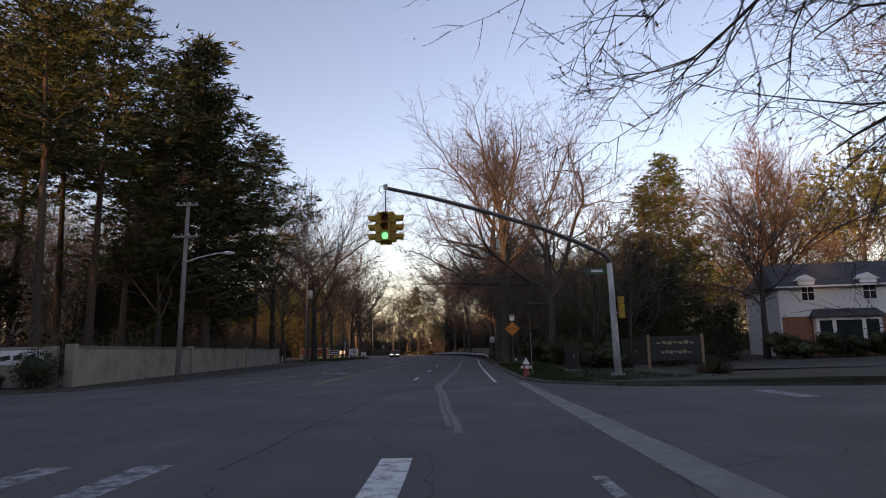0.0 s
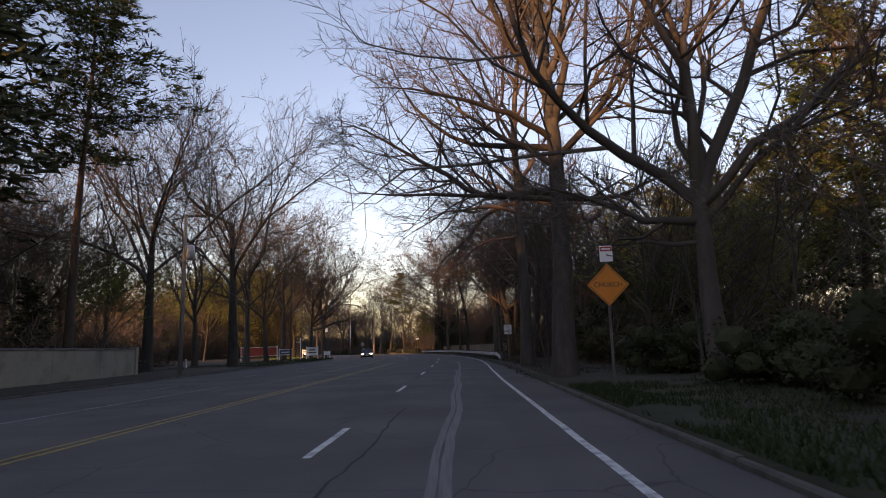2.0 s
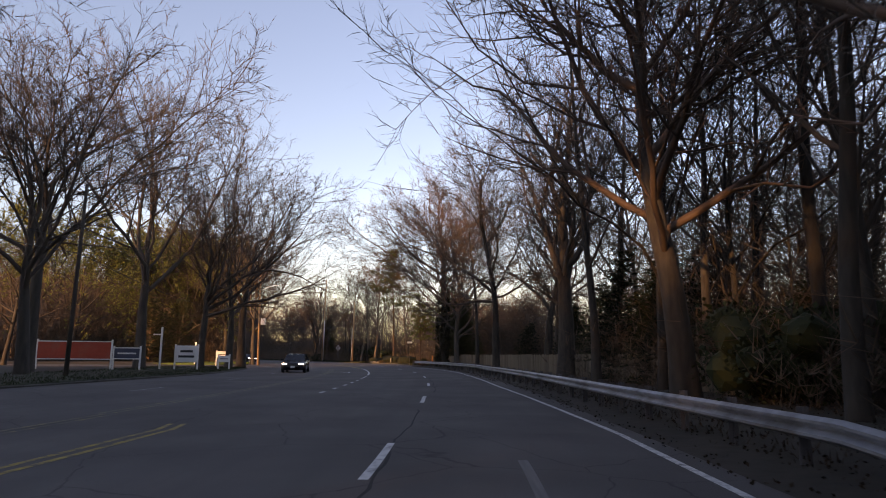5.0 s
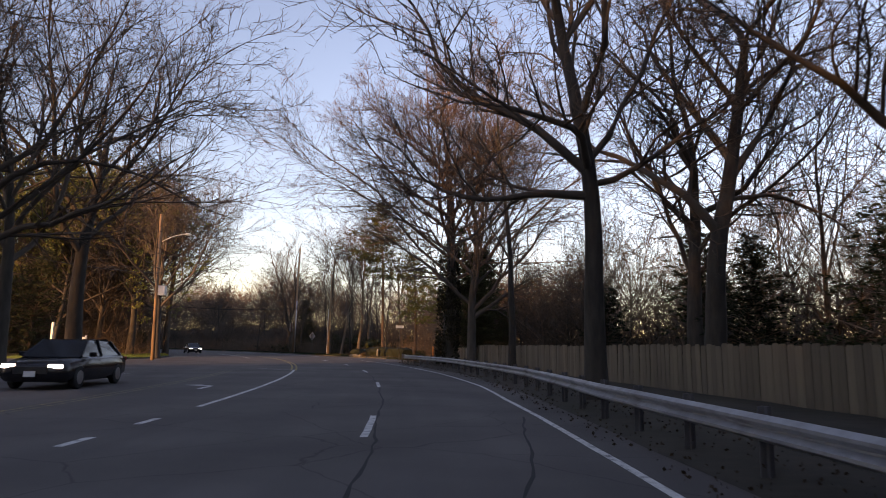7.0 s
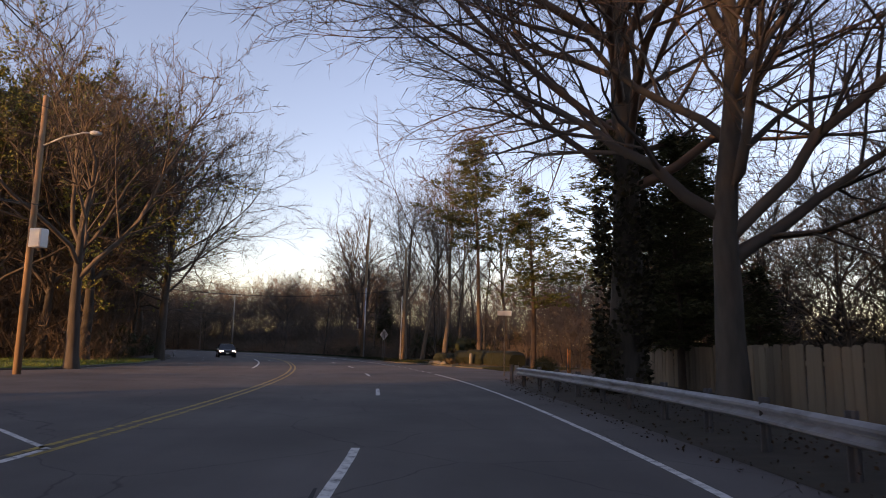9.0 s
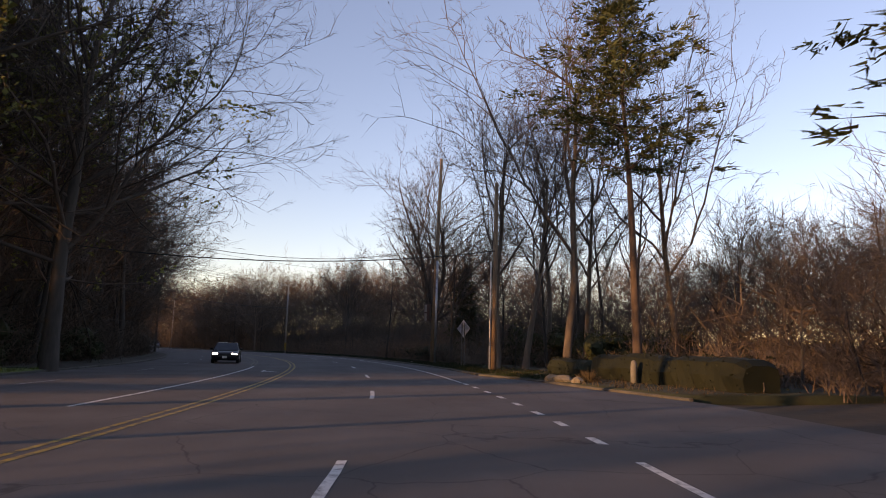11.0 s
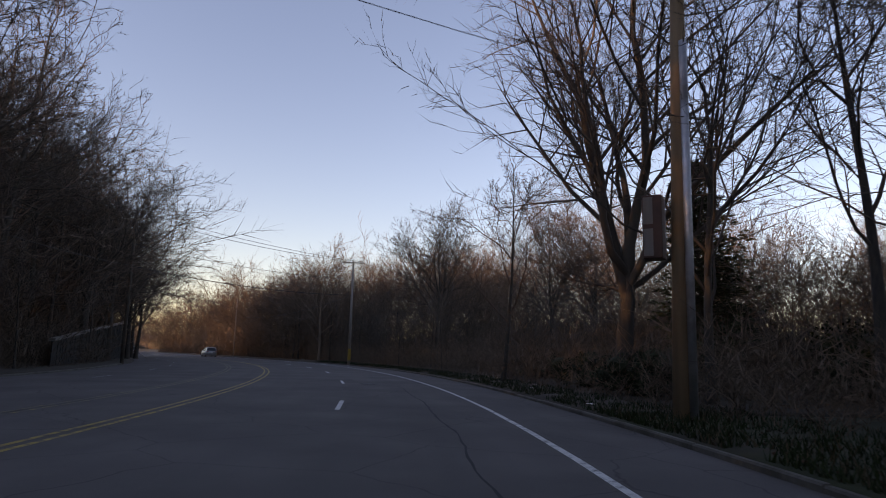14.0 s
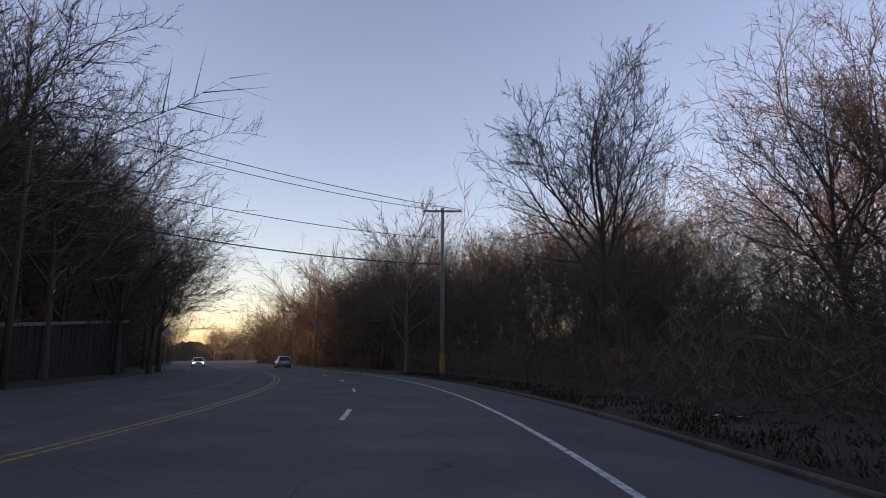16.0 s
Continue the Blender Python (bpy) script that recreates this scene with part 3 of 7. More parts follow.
for k, (o, w, s0_, s1_) in enumerate(((-0.13, 0.1, 12, 70), (0.0, 0.13, 11, 92))):
    b_ = ribbon("dried_spill", s0_, s1_, lambda s, o=o: spill_d(s) + o, lambda s, o=o, w=w: spill_d(s) + o + w, 0.0045, SMEAR, wob=0.012, seed=40 + k)
    tagged(b_, "pale dried spill streak along the lane", "stain", kind="structure")
for k, (s0, s1, d0, d1) in enumerate(((8, 24, -0.8, -0.1), (26, 48, 0.5, 0.7), (60, 100, -0.05, 0.25), (108, 150, 0.5, 0.1), (118, 128, 1.5, 3.2), (205, 235, 2.6, 2.4))):
    b_ = ribbon("crack_seal", s0, s1, lambda s: d0 + (d1 - d0) * (s - s0) / (s1 - s0) + 0.05 * math.sin(s * 0.9 + k), lambda s: d0 + (d1 - d0) * (s - s0) / (s1 - s0) + 0.05 * math.sin(s * 0.9 + k) + 0.04, 0.0035, TAR, step=0.5, wob=0.03, seed=k)
    tagged(b_, "thin dark tar seal along a road crack", "crack seal", kind="structure")


# ---------------------------------------------------------------- trees
class Tubes:
    """Fast tapered branches for plants."""

    def __init__(self):
        self.v, self.f = [], []

    def branch(self, pts, rad, n):
        base = len(self.v)
        last = len(pts) - 1
        for i, p in enumerate(pts):
            q0, q1 = pts[max(i - 1, 0)], pts[min(i + 1, last)]
            dx, dy, dz = q1[0] - q0[0], q1[1] - q0[1], q1[2] - q0[2]
            ln = math.sqrt(dx * dx + dy * dy + dz * dz) or 1.0
            dx, dy, dz = dx / ln, dy / ln, dz / ln
            if abs(dz) < 0.85:
                sx, sy, sz = dy, -dx, 0.0
            else:
                sx, sy, sz = 0.0, dz, -dy
            k = math.sqrt(sx * sx + sy * sy + sz * sz) or 1.0
            sx, sy, sz = sx / k, sy / k, sz / k
            ux, uy, uz = dy * sz - dz * sy, dz * sx - dx * sz, dx * sy - dy * sx
            if i == last and n <= 4:
                self.v.append(p)
                continue
            r = rad[i]
            for a in range(n):
                c, s = math.cos(6.28318 * a / n) * r, math.sin(6.28318 * a / n) * r
                self.v.append((p[0] + sx * c + ux * s, p[1] + sy * c + uy * s, p[2] + sz * c + uz * s))
        for i in range(last):
            o = base + i * n
            if i == last - 1 and n <= 4:
                for a in range(n):
                    self.f.append((o + a, o + (a + 1) % n, o + n))
            else:
                for a in range(n):
                    b = (a + 1) % n
                    self.f.append((o + a, o + b, o + n + b, o + n + a))

    def leaf(self, p, d, size, rng):
        """One small pointed leaf or bud."""
        a = Vector((rng.uniform(-1, 1), rng.uniform(-1, 1), rng.uniform(-1, 1))).normalized()
        s = Vector(d).cross(a)
        if s.length < 1e-3:
            return
        s = s.normalized() * size * 0.35
        tip = Vector(p) + (Vector(d) + a * 0.8).normalized() * size
        mid = (Vector(p) + tip) / 2
        o = len(self.v)
        self.v += [tuple(p), tuple(mid + s), tuple(tip), tuple(mid - s)]
        self.f.append((o, o + 1, o + 2, o + 3))


def unit(v):
    ln = math.sqrt(v[0] ** 2 + v[1] ** 2 + v[2] ** 2) or 1.0
    return (v[0] / ln, v[1] / ln, v[2] / ln)


def swing(rng, d, ang):
    """d turned by ang radians towards a random side."""
    a = unit((rng.gauss(0, 1), rng.gauss(0, 1), rng.gauss(0, 1)))
    k = a[0] * d[0] + a[1] * d[1] + a[2] * d[2]
    s = unit((a[0] - k * d[0], a[1] - k * d[1], a[2] - k * d[2]))
    c, n = math.cos(ang), math.sin(ang)
    return (d[0] * c + s[0] * n, d[1] * c + s[1] * n, d[2] * c + s[2] * n)


def run(rng, p, d, r, length, nseg, gnarl, lift, taper, kink=0.0):
    """A wandering branch line; kink: how sharply it may turn at a few elbows."""
    pts, rad, dirs = [p], [r], [d]
    step = length / nseg
    for i in range(nseg):
        g = gnarl + (kink if kink and rng.random() < 0.34 else 0.0)
        d = unit((d[0] + rng.gauss(0, g), d[1] + rng.gauss(0, g), d[2] + rng.gauss(0, g) + lift))
        p = (p[0] + d[0] * step, p[1] + d[1] * step, p[2] + d[2] * step)
        pts.append(p)
        rad.append(r * (1 - taper * (i + 1) / nseg))
        dirs.append(d)
    return pts, rad, dirs


def bare_tree_meshes(seed, height, clear, trunk_r, limbs, spread, fine=1.0, lean=0.0, leader=0.5, droop=0.0, buds=None, gnarl=0.1, levels=4, extra=(), reach=1.0, twig_r=0.01, bud_size=0.07, bend=(0.0, 0.0), thick=0.42):
    """Trunk and leafless crown. clear: height of the lowest limb; spread: limb angle in degrees; leader: how far the trunk runs on up.
    extra: limbs of their own as (height, direction, rise in degrees, radius, length, upward curl); bend: how far the trunk's top stands aside."""
    rng = random.Random(seed)
    trunk, crown, bud = Tubes(), Tubes(), Tubes()
    top = clear + (height - clear) * leader
    d0 = unit((rng.uniform(-1, 1) * lean, rng.uniform(-1, 1) * lean, 1))
    pts, rad, dirs = run(rng, (0, 0, -0.15), d0, trunk_r, top, 11, 0.012 + gnarl * 0.2, 0.10, 0.62 if leader < 0.7 else 0.85)
    pts = [(p[0] + bend[0] * (i / 11) ** 1.5, p[1] + bend[1] * (i / 11) ** 1.5, p[2]) for i, p in enumerate(pts)]
    rad = [r * (1.0 + 0.25 * math.exp(-i * 1.6)) for i, r in enumerate(rad)]
    trunk.branch(pts, rad, 10)

    def on_trunk(u):
        i = min(int(u * 11), 10)
        w = u * 11 - i
        return tuple(pts[i][c] * (1 - w) + pts[i + 1][c] * w for c in range(3)), rad[i] * (1 - w) + rad[i + 1] * w

    work = []
    for k in range(limbs):
        u = min(clear / top + (1 - clear / top) * (k + rng.random() * 0.8) / limbs, 0.99)
        p, r = on_trunk(u)
        az = k * 2.4 + rng.uniform(-0.5, 0.5)
        ang = radians(spread * rng.uniform(0.75, 1.2)) * (1.15 - 0.35 * u)
        d = unit((math.cos(az) * math.sin(ang), math.sin(az) * math.sin(ang), math.cos(ang)))
        ln = (height - p[2]) * rng.uniform(0.75, 1.0) / max(0.55, math.cos(ang * 0.6)) * (1.0 if leader < 0.7 else 0.62) * reach
        work.append((1, p, d, min(r * 0.75, trunk_r * thick) * rng.uniform(0.65, 1), ln, 0.05))
    if leader < 0.95:
        work.append((1, pts[-1], dirs[-1], rad[-1], height - pts[-1][2], 0.05))
    for z, az, el, r, ln, curl in extra:
        a, e = radians(az), radians(el)
        p, _ = on_trunk(min(z / top, 0.99))
        work.append((1, p, (math.cos(a) * math.cos(e), math.sin(a) * math.cos(e), math.sin(e)), r, ln, curl))
    SEG = {1: 10, 2: 4, 3: 2} if levels == 4 else {1: 6, 2: 2}
    SIDES = {1: 6, 2: 3, 3: 3} if levels == 4 else {1: 4, 2: 3}
    KIDS = {1: 12, 2: 8, 3: 7}
    WILD = {1: 0.8, 2: 1.1, 3: 1.4}
    while work:
        lv, p, d, r, ln, curl = work.pop()
        if lv >= levels:
            # finest twigs: slim bent slivers
            r = max(r, twig_r)
            m = (p[0] + d[0] * ln * 0.5, p[1] + d[1] * ln * 0.5, p[2] + d[2] * ln * 0.5)
            e = swing(rng, d, rng.uniform(0.1, 0.55))
            q = (m[0] + e[0] * ln * 0.5, m[1] + e[1] * ln * 0.5, m[2] + e[2] * ln * 0.5 + 0.06 * ln)
            sx = swing(rng, d, 1.5708)
            o, h = len(crown.v), r * 0.7
            if levels == 3:
                crown.v += [(p[0] - sx[0] * r, p[1] - sx[1] * r, p[2] - sx[2] * r), (p[0] + sx[0] * r, p[1] + sx[1] * r, p[2] + sx[2] * r), q]
                crown.f.append((o, o + 1, o + 2))
                continue
            crown.v += [(p[0] - sx[0] * r, p[1] - sx[1] * r, p[2] - sx[2] * r), (p[0] + sx[0] * r, p[1] + sx[1] * r, p[2] + sx[2] * r),
                        (m[0] - sx[0] * h, m[1] - sx[1] * h, m[2] - sx[2] * h), (m[0] + sx[0] * h, m[1] + sx[1] * h, m[2] + sx[2] * h), q]
            crown.f += [(o, o + 1, o + 3, o + 2), (o + 2, o + 3, o + 4)]
            if buds:
                for k in range(buds):
                    w = rng.random()
                    bud.leaf(tuple(p[c] * (1 - w) + q[c] * w for c in range(3)), d, bud_size * rng.uniform(0.7, 1.4), rng)
            continue
        r = max(r, 0.024 if lv == 2 else 0.014)
        bp, br, bd = run(rng, p, d, r, ln, SEG[lv], gnarl * WILD[lv], curl - droop * (0.5 if lv > 1 else 0.2), 0.92 if lv == 1 else 0.8, gnarl * (0.9 if lv == 1 else 1.3))
        crown.branch(bp, br, SIDES[lv])
        n = max(2, int(KIDS[lv] * fine * (0.7 + 0.5 * rng.random())))
        for k in range(n):
            u = 0.16 + 0.82 * (k + rng.random()) / n
            i = min(int(u * SEG[lv]), SEG[lv] - 1)
            w = u * SEG[lv] - i
            q = tuple(bp[i][c] * (1 - w) + bp[i + 1][c] * w for c in range(3))
            rr = br[i] * (1 - w) + br[i + 1] * w
            dd = swing(rng, bd[i], radians(rng.uniform(28, 64)))
            out = math.hypot(q[0], q[1]) + 0.5
            dd = unit((dd[0] + 0.16 * q[0] / out, dd[1] + 0.16 * q[1] / out, dd[2] + 0.14 - droop))
            work.append((lv + 1, q, dd, rr * (0.58 if lv < 3 else 0.6), ln * (0.5 if lv == 1 else 0.45) * (1.2 - 0.6 * u) * rng.uniform(0.6, 1.3), 0.05))
    return trunk, crown, bud if buds else None


def tubes_mesh(name, t, mat, smooth=True):
    me = bpy.data.meshes.new(name)
    me.from_pydata(t.v, [], t.f)
    me.materials.append(mat)
    if smooth:
        me.shade_smooth()
    return me


class Kind:
    """A plant shape whose meshes are shared between its copies."""

    def __init__(self, name, category, parts):
        self.name, self.category, self.parts = name, category, parts

    def plant(self, x, y, rz, scale, label, group="", z=0.0):
        e = new(self.name)
        e.empty_display_size = 0.5
        e.matrix_basis = pose(x, y, z, 0, 0, rz) @ Matrix.Diagonal((scale, scale, scale, 1))
        tagged(e, label, self.category, group)
        for n, me in self.parts:
            o = new(n, me)
            o.parent = e
        return e


def bare_kind(seed, bark=None, twig=None, bud_mat=None, **kw):
    t, c, b = bare_tree_meshes(seed, **kw)
    parts = [("trunk", tubes_mesh("trunk", t, bark or BARK)), ("crown", tubes_mesh("crown", c, twig or TWIG))]
    if b:
        parts.append(("foliage", tubes_mesh("foliage", b, bud_mat or BUD, False)))
    return Kind("bare_tree", "tree", parts)


def conifer_kind(seed, height, bare, trunk_r, reach, needle, name, droop=0.0, whorl=5, gap=0.55, tufts=9, tuft=0.5, top_narrow=1.0, blades=12):
    """Trunk, limbs in rings and needle tufts."""
    rng = random.Random(seed)
    trunk, leaf = Tubes(), Tubes()
    limb = trunk
    pts, rad, dirs = run(rng, (0, 0, -0.1), (0, 0, 1), trunk_r, height, 12, 0.02, 0.05, 0.92)
    trunk.branch(pts, rad, 8)
    z = bare
    while z < height - 0.4:
        u = (z - bare) / (height - bare)
        i = min(int(z / height * 12), 11)
        c = pts[i]
        prof = (1 - u) ** top_narrow * (0.45 + 0.55 * min(1, u * 4 + 0.25)) + 0.06
        for k in range(whorl):
            if rng.random() < 0.18:
                continue
            az = rng.uniform(0, 6.283)
            ln = reach * prof * rng.uniform(0.6, 1.2)
            d = unit((math.cos(az), math.sin(az), 0.22 - droop + 0.5 * u))
            lp, lr, ld = run(rng, (c[0], c[1], z + rng.uniform(-0.3, 0.3)), d, 0.05 * (1 - u) + 0.012, ln, 4, 0.09, 0.03 - droop * 0.12, 0.8)
            limb.branch(lp, lr, 3)
            for q in range(max(3, int(tufts * ln / reach) + 2)):
                w = 0.25 + 0.78 * (q + rng.random()) / (tufts * ln / reach + 2)
                w = min(w, 1.0) * 4
                j = min(int(w), 3)
                f = w - j
                p = [lp[j][m] * (1 - f) + lp[j + 1][m] * f for m in range(3)]
                p[0] += rng.gauss(0, 0.16 * ln)
                p[1] += rng.gauss(0, 0.16 * ln)
                p[2] += rng.gauss(0, 0.10)
                for b in range(blades):
                    dd = unit((ld[j][0] * 0.9 + rng.gauss(0, 0.7), ld[j][1] * 0.9 + rng.gauss(0, 0.7), rng.gauss(0.12 - droop * 0.6, 0.3)))
                    s = unit((rng.gauss(0, 1), rng.gauss(0, 1), rng.gauss(0, 1)))
                    ls, wd = tuft * rng.uniform(0.6, 1.25), tuft * 0.13
                    o = len(leaf.v)
                    p = [p[m] + rng.gauss(0, tuft * (0.3 if m < 2 else 0.12)) for m in range(3)]
                    leaf.v += [(p[0] - s[0] * wd, p[1] - s[1] * wd, p[2] - s[2] * wd), (p[0] + s[0] * wd, p[1] + s[1] * wd, p[2] + s[2] * wd), (p[0] + dd[0] * ls, p[1] + dd[1] * ls, p[2] + dd[2] * ls)]
                    leaf.f.append((o, o + 1, o + 2))
        z += gap * rng.uniform(0.7, 1.3)
    return Kind(name, "tree", [("trunk", tubes_mesh("trunk", trunk, BARK_PINE)), ("foliage", tubes_mesh("foliage", leaf, needle, False))])


def shrub_kind(seed, w, h, leaf_mat, leaves=1700, size=0.14, name="shrub", stems=14, ball=False):
    rng = random.Random(seed)
    wood, leaf = Tubes(), Tubes()
    lobes = [(rng.gauss(0, 0.28) * w, rng.gauss(0, 0.28) * w, h * rng.uniform(0.18, 0.8), rng.uniform(0.16, 0.34)) for _ in range(22)]
    if ball:
        lobes = [(rng.gauss(0, 0.03) * w, rng.gauss(0, 0.03) * w, h * 0.5, 0.46) for _ in range(22)]
    bm = bmesh.new()
    bmesh.ops.create_icosphere(bm, subdivisions=2, radius=1)
    for lx, ly, lz, lr in lobes[:1] if ball else lobes:
        # shaded leafy heart of the lobe
        o = len(leaf.v)
        for v in bm.verts:
            k = 0.86 + 0.3 * noise.noise(v.co * 2.3 + Vector((lx, ly, seed)))
            leaf.v.append((lx + v.co.x * lr * w * k * 0.74, ly + v.co.y * lr * w * k * 0.74, max(0.01, lz + v.co.z * lr * h * k * 0.74)))
        leaf.f += [tuple(q.index + o for q in f.verts) for f in bm.faces]
    bm.free()
    for k in range(stems):
        lx, ly, lz, lr = lobes[k % 22]
        p, r, d = run(rng, (rng.gauss(0, 0.1) * w, rng.gauss(0, 0.1) * w, 0), unit((lx, ly, lz * 1.4)), 0.025, lz * 1.25, 5, 0.12, 0.05, 0.7)
        wood.branch(p, r, 4)
    for k in range(leaves):
        lx, ly, lz, lr = lobes[rng.randrange(22)]
        a = unit((rng.gauss(0, 1), rng.gauss(0, 1), rng.gauss(0, 1)))
        q = rng.uniform(0.66, 1.06)
        p = (lx + a[0] * lr * w * q, ly + a[1] * lr * w * q, max(0.03, lz + a[2] * lr * h * q))
        leaf.leaf(p, unit((a[0], a[1], a[2] + 0.4)), size * rng.uniform(0.6, 1.5), rng)
    return Kind(name, "shrub", [("stem", tubes_mesh("stem", wood, BARK)), ("foliage", tubes_mesh("foliage", leaf, leaf_mat, False))])


STREET = [bare_kind(11, height=15.5, clear=3.8, trunk_r=0.3, limbs=8, spread=42, fine=1.15, leader=0.3, gnarl=0.14, thick=0.6),
          bare_kind(12, height=16.5, clear=4.2, trunk_r=0.33, limbs=8, spread=44, fine=1.15, leader=0.34, gnarl=0.16, thick=0.6),
          bare_kind(13, height=14.5, clear=3.4, trunk_r=0.28, limbs=7, spread=40, fine=1.15, leader=0.26, gnarl=0.14, thick=0.62)]
LIMBY = bare_kind(15, height=17, clear=5.5, trunk_r=0.34, limbs=5, spread=46, fine=0.85, leader=0.35, gnarl=0.12, thick=0.5,
                  extra=((4.6, 0, 20, 0.17, 13.0, 0.02), (5.2, 25, 28, 0.16, 13.0, 0.02), (5.4, 335, 30, 0.16, 13.0, 0.02), (6.0, 300, 26, 0.13, 11.0, 0.02), (6.2, 10, 42, 0.15, 13.0, 0.0)))
VASE = bare_kind(14, height=14.5, clear=4.2, trunk_r=0.24, limbs=12, spread=36, fine=1.15, leader=0.4, gnarl=0.08, thick=0.5)
OAK = [bare_kind(22, height=19, clear=4.4, trunk_r=0.4, limbs=15, spread=56, fine=1.15, leader=0.5, gnarl=0.14, twig=TWIG_RED, reach=0.74),
       bare_kind(23, height=18, clear=4.0, trunk_r=0.38, limbs=11, spread=52, fine=1.1, leader=0.45, gnarl=0.19, buds=1, reach=0.8)]
# trees of their own shape along the road
WIDE_OAK = bare_kind(24, height=24, clear=8.5, trunk_r=0.44, limbs=12, spread=44, fine=1.1, leader=0.6, gnarl=0.15, bend=(-0.9, 0.0),
                     extra=((7.6, 180, 12, 0.19, 9.5, -0.01), (7.2, 205, 4, 0.14, 8.5, -0.02), (8.6, 150, 14, 0.15, 8.0, -0.01), (7.4, 5, -10, 0.15, 6.5, 0.05), (9.0, 325, 20, 0.13, 7.0, 0.0), (9.8, 190, 32, 0.15, 8.0, 0.02), (10.5, 20, 35, 0.14, 7.0, 0.03)))
FORK_OAK = bare_kind(25, height=18, clear=4.8, trunk_r=0.36, limbs=3, spread=40, fine=1.1, leader=0.3, gnarl=0.2, bend=(0.3, 0.0),
                     extra=((5.0, 180, 10, 0.15, 6.0, 0.03), (4.4, 172, -10, 0.1, 4.0, 0.05), (5.0, 35, 64, 0.24, 15.0, 0.02), (5.6, 150, 60, 0.2, 14.0, 0.03), (5.4, 300, 48, 0.17, 12.0, 0.02), (5.8, 90, 70, 0.18, 14.0, 0.02), (6.0, 220, 62, 0.16, 12.0, 0.02)))
TALL_OAK = bare_kind(26, height=24, clear=11.0, trunk_r=0.37, limbs=11, spread=44, fine=1.1, leader=0.62, gnarl=0.14, twig=TWIG_RED,
                     extra=((10.2, 180, 6, 0.17, 9.5, -0.05), (9.6, 200, 14, 0.14, 8.5, -0.04), (10.6, 0, 8, 0.17, 8.0, 0.0), (8.2, 175, -8, 0.09, 6.0, -0.02), (9.0, 350, -4, 0.09, 5.0, 0.0), (10.8, 150, 20, 0.14, 8.0, 0.0)))
HUGE_OAK = bare_kind(27, height=24, clear=6.4, trunk_r=0.56, limbs=24, spread=66, fine=1.45, leader=0.58, gnarl=0.09, twig=TWIG_RED, reach=0.88, thick=0.3)
def ivy_mesh(seed, height, r0, r1, count):
    """Leaves that climb round a trunk in uneven patches."""
    r, t = random.Random(seed), Tubes()
    while len(t.f) < count:
        a, z = r.uniform(0, 6.283), height * r.random() ** 1.3
        if noise.noise((math.cos(a) * 1.5, math.sin(a) * 1.5, z * 0.5)) < -0.15:
            continue
        q = (r0 + (r1 - r0) * z / height) * r.uniform(0.95, 1.5)
        t.leaf((math.cos(a) * q, math.sin(a) * q, z), (math.cos(a), math.sin(a), 0.3), r.uniform(0.1, 0.24), r)
    return tubes_mesh("ivy", t, IVY, False)


HUGE_OAK.parts.append(("ivy", ivy_mesh(3, 9.0, 0.66, 0.5, 5200)))
CUT_OAK = bare_kind(17, height=18, clear=5.0, trunk_r=0.34, limbs=8, spread=44, fine=1.1, leader=0.45, gnarl=0.13, reach=0.85,
                    extra=((3.4, 8, 44, 0.19, 6.5, 0.02), (3.9, 20, 58, 0.17, 10.0, 0.02), (4.4, 165, 58, 0.16, 10.0, 0.01), (4.7, 280, 50, 0.14, 8.0, 0.02)))
BENT_OAK = bare_kind(28, height=18, clear=7.0, trunk_r=0.36, limbs=8, spread=46, fine=1.1, leader=0.45, gnarl=0.15, bend=(1.5, 0.0), reach=0.8,
                     extra=((5.2, 172, 62, 0.17, 9.0, 0.02), (6.4, 20, 25, 0.1, 6.0, 0.0)))
SIDE_OAK = bare_kind(29, height=19, clear=6.2, trunk_r=0.3, limbs=9, spread=44, fine=1.15, leader=0.45, gnarl=0.16, bend=(-1.0, 0.0), reach=0.85,
                     extra=((5.6, 180, 14, 0.14, 6.0, 0.04), (5.9, 2, 6, 0.1, 6.5, 0.0), (6.2, 165, 48, 0.14, 9.0, 0.02), (6.3, 260, 30, 0.12, 6.0, 0.02)))
TWIN_STEM = bare_kind(30, height=17, clear=3.9, trunk_r=0.38, limbs=2, spread=30, fine=1.3, leader=0.3, gnarl=0.12,
                      extra=((3.7, 178, 72, 0.25, 16.0, 0.01), (3.9, 75, 82, 0.25, 17.0, 0.01), (4.2, 5, 60, 0.18, 13.0, 0.02), (4.6, 235, 62, 0.18, 13.0, 0.02), (4.5, 125, 58, 0.16, 12.0, 0.02), (4.0, 182, 24, 0.1, 2.6, 0.0)))
FAN_OAK = bare_kind(18, height=22.5, clear=4.0, trunk_r=0.36, limbs=20, spread=58, fine=1.2, leader=0.62, gnarl=0.11, reach=0.8, thick=0.35)
RAIL_OAK = bare_kind(26, height=21, clear=6.4, trunk_r=0.58, limbs=7, spread=38, fine=1.15, leader=0.5, gnarl=0.13, reach=0.85,
                     extra=((5.6, 185, 66, 0.24, 12.0, 0.01), (5.9, 5, 62, 0.22, 12.0, 0.02), (6.3, 265, 58, 0.18, 10.0, 0.02), (4.6, 190, 42, 0.1, 5.0, 0.02)))
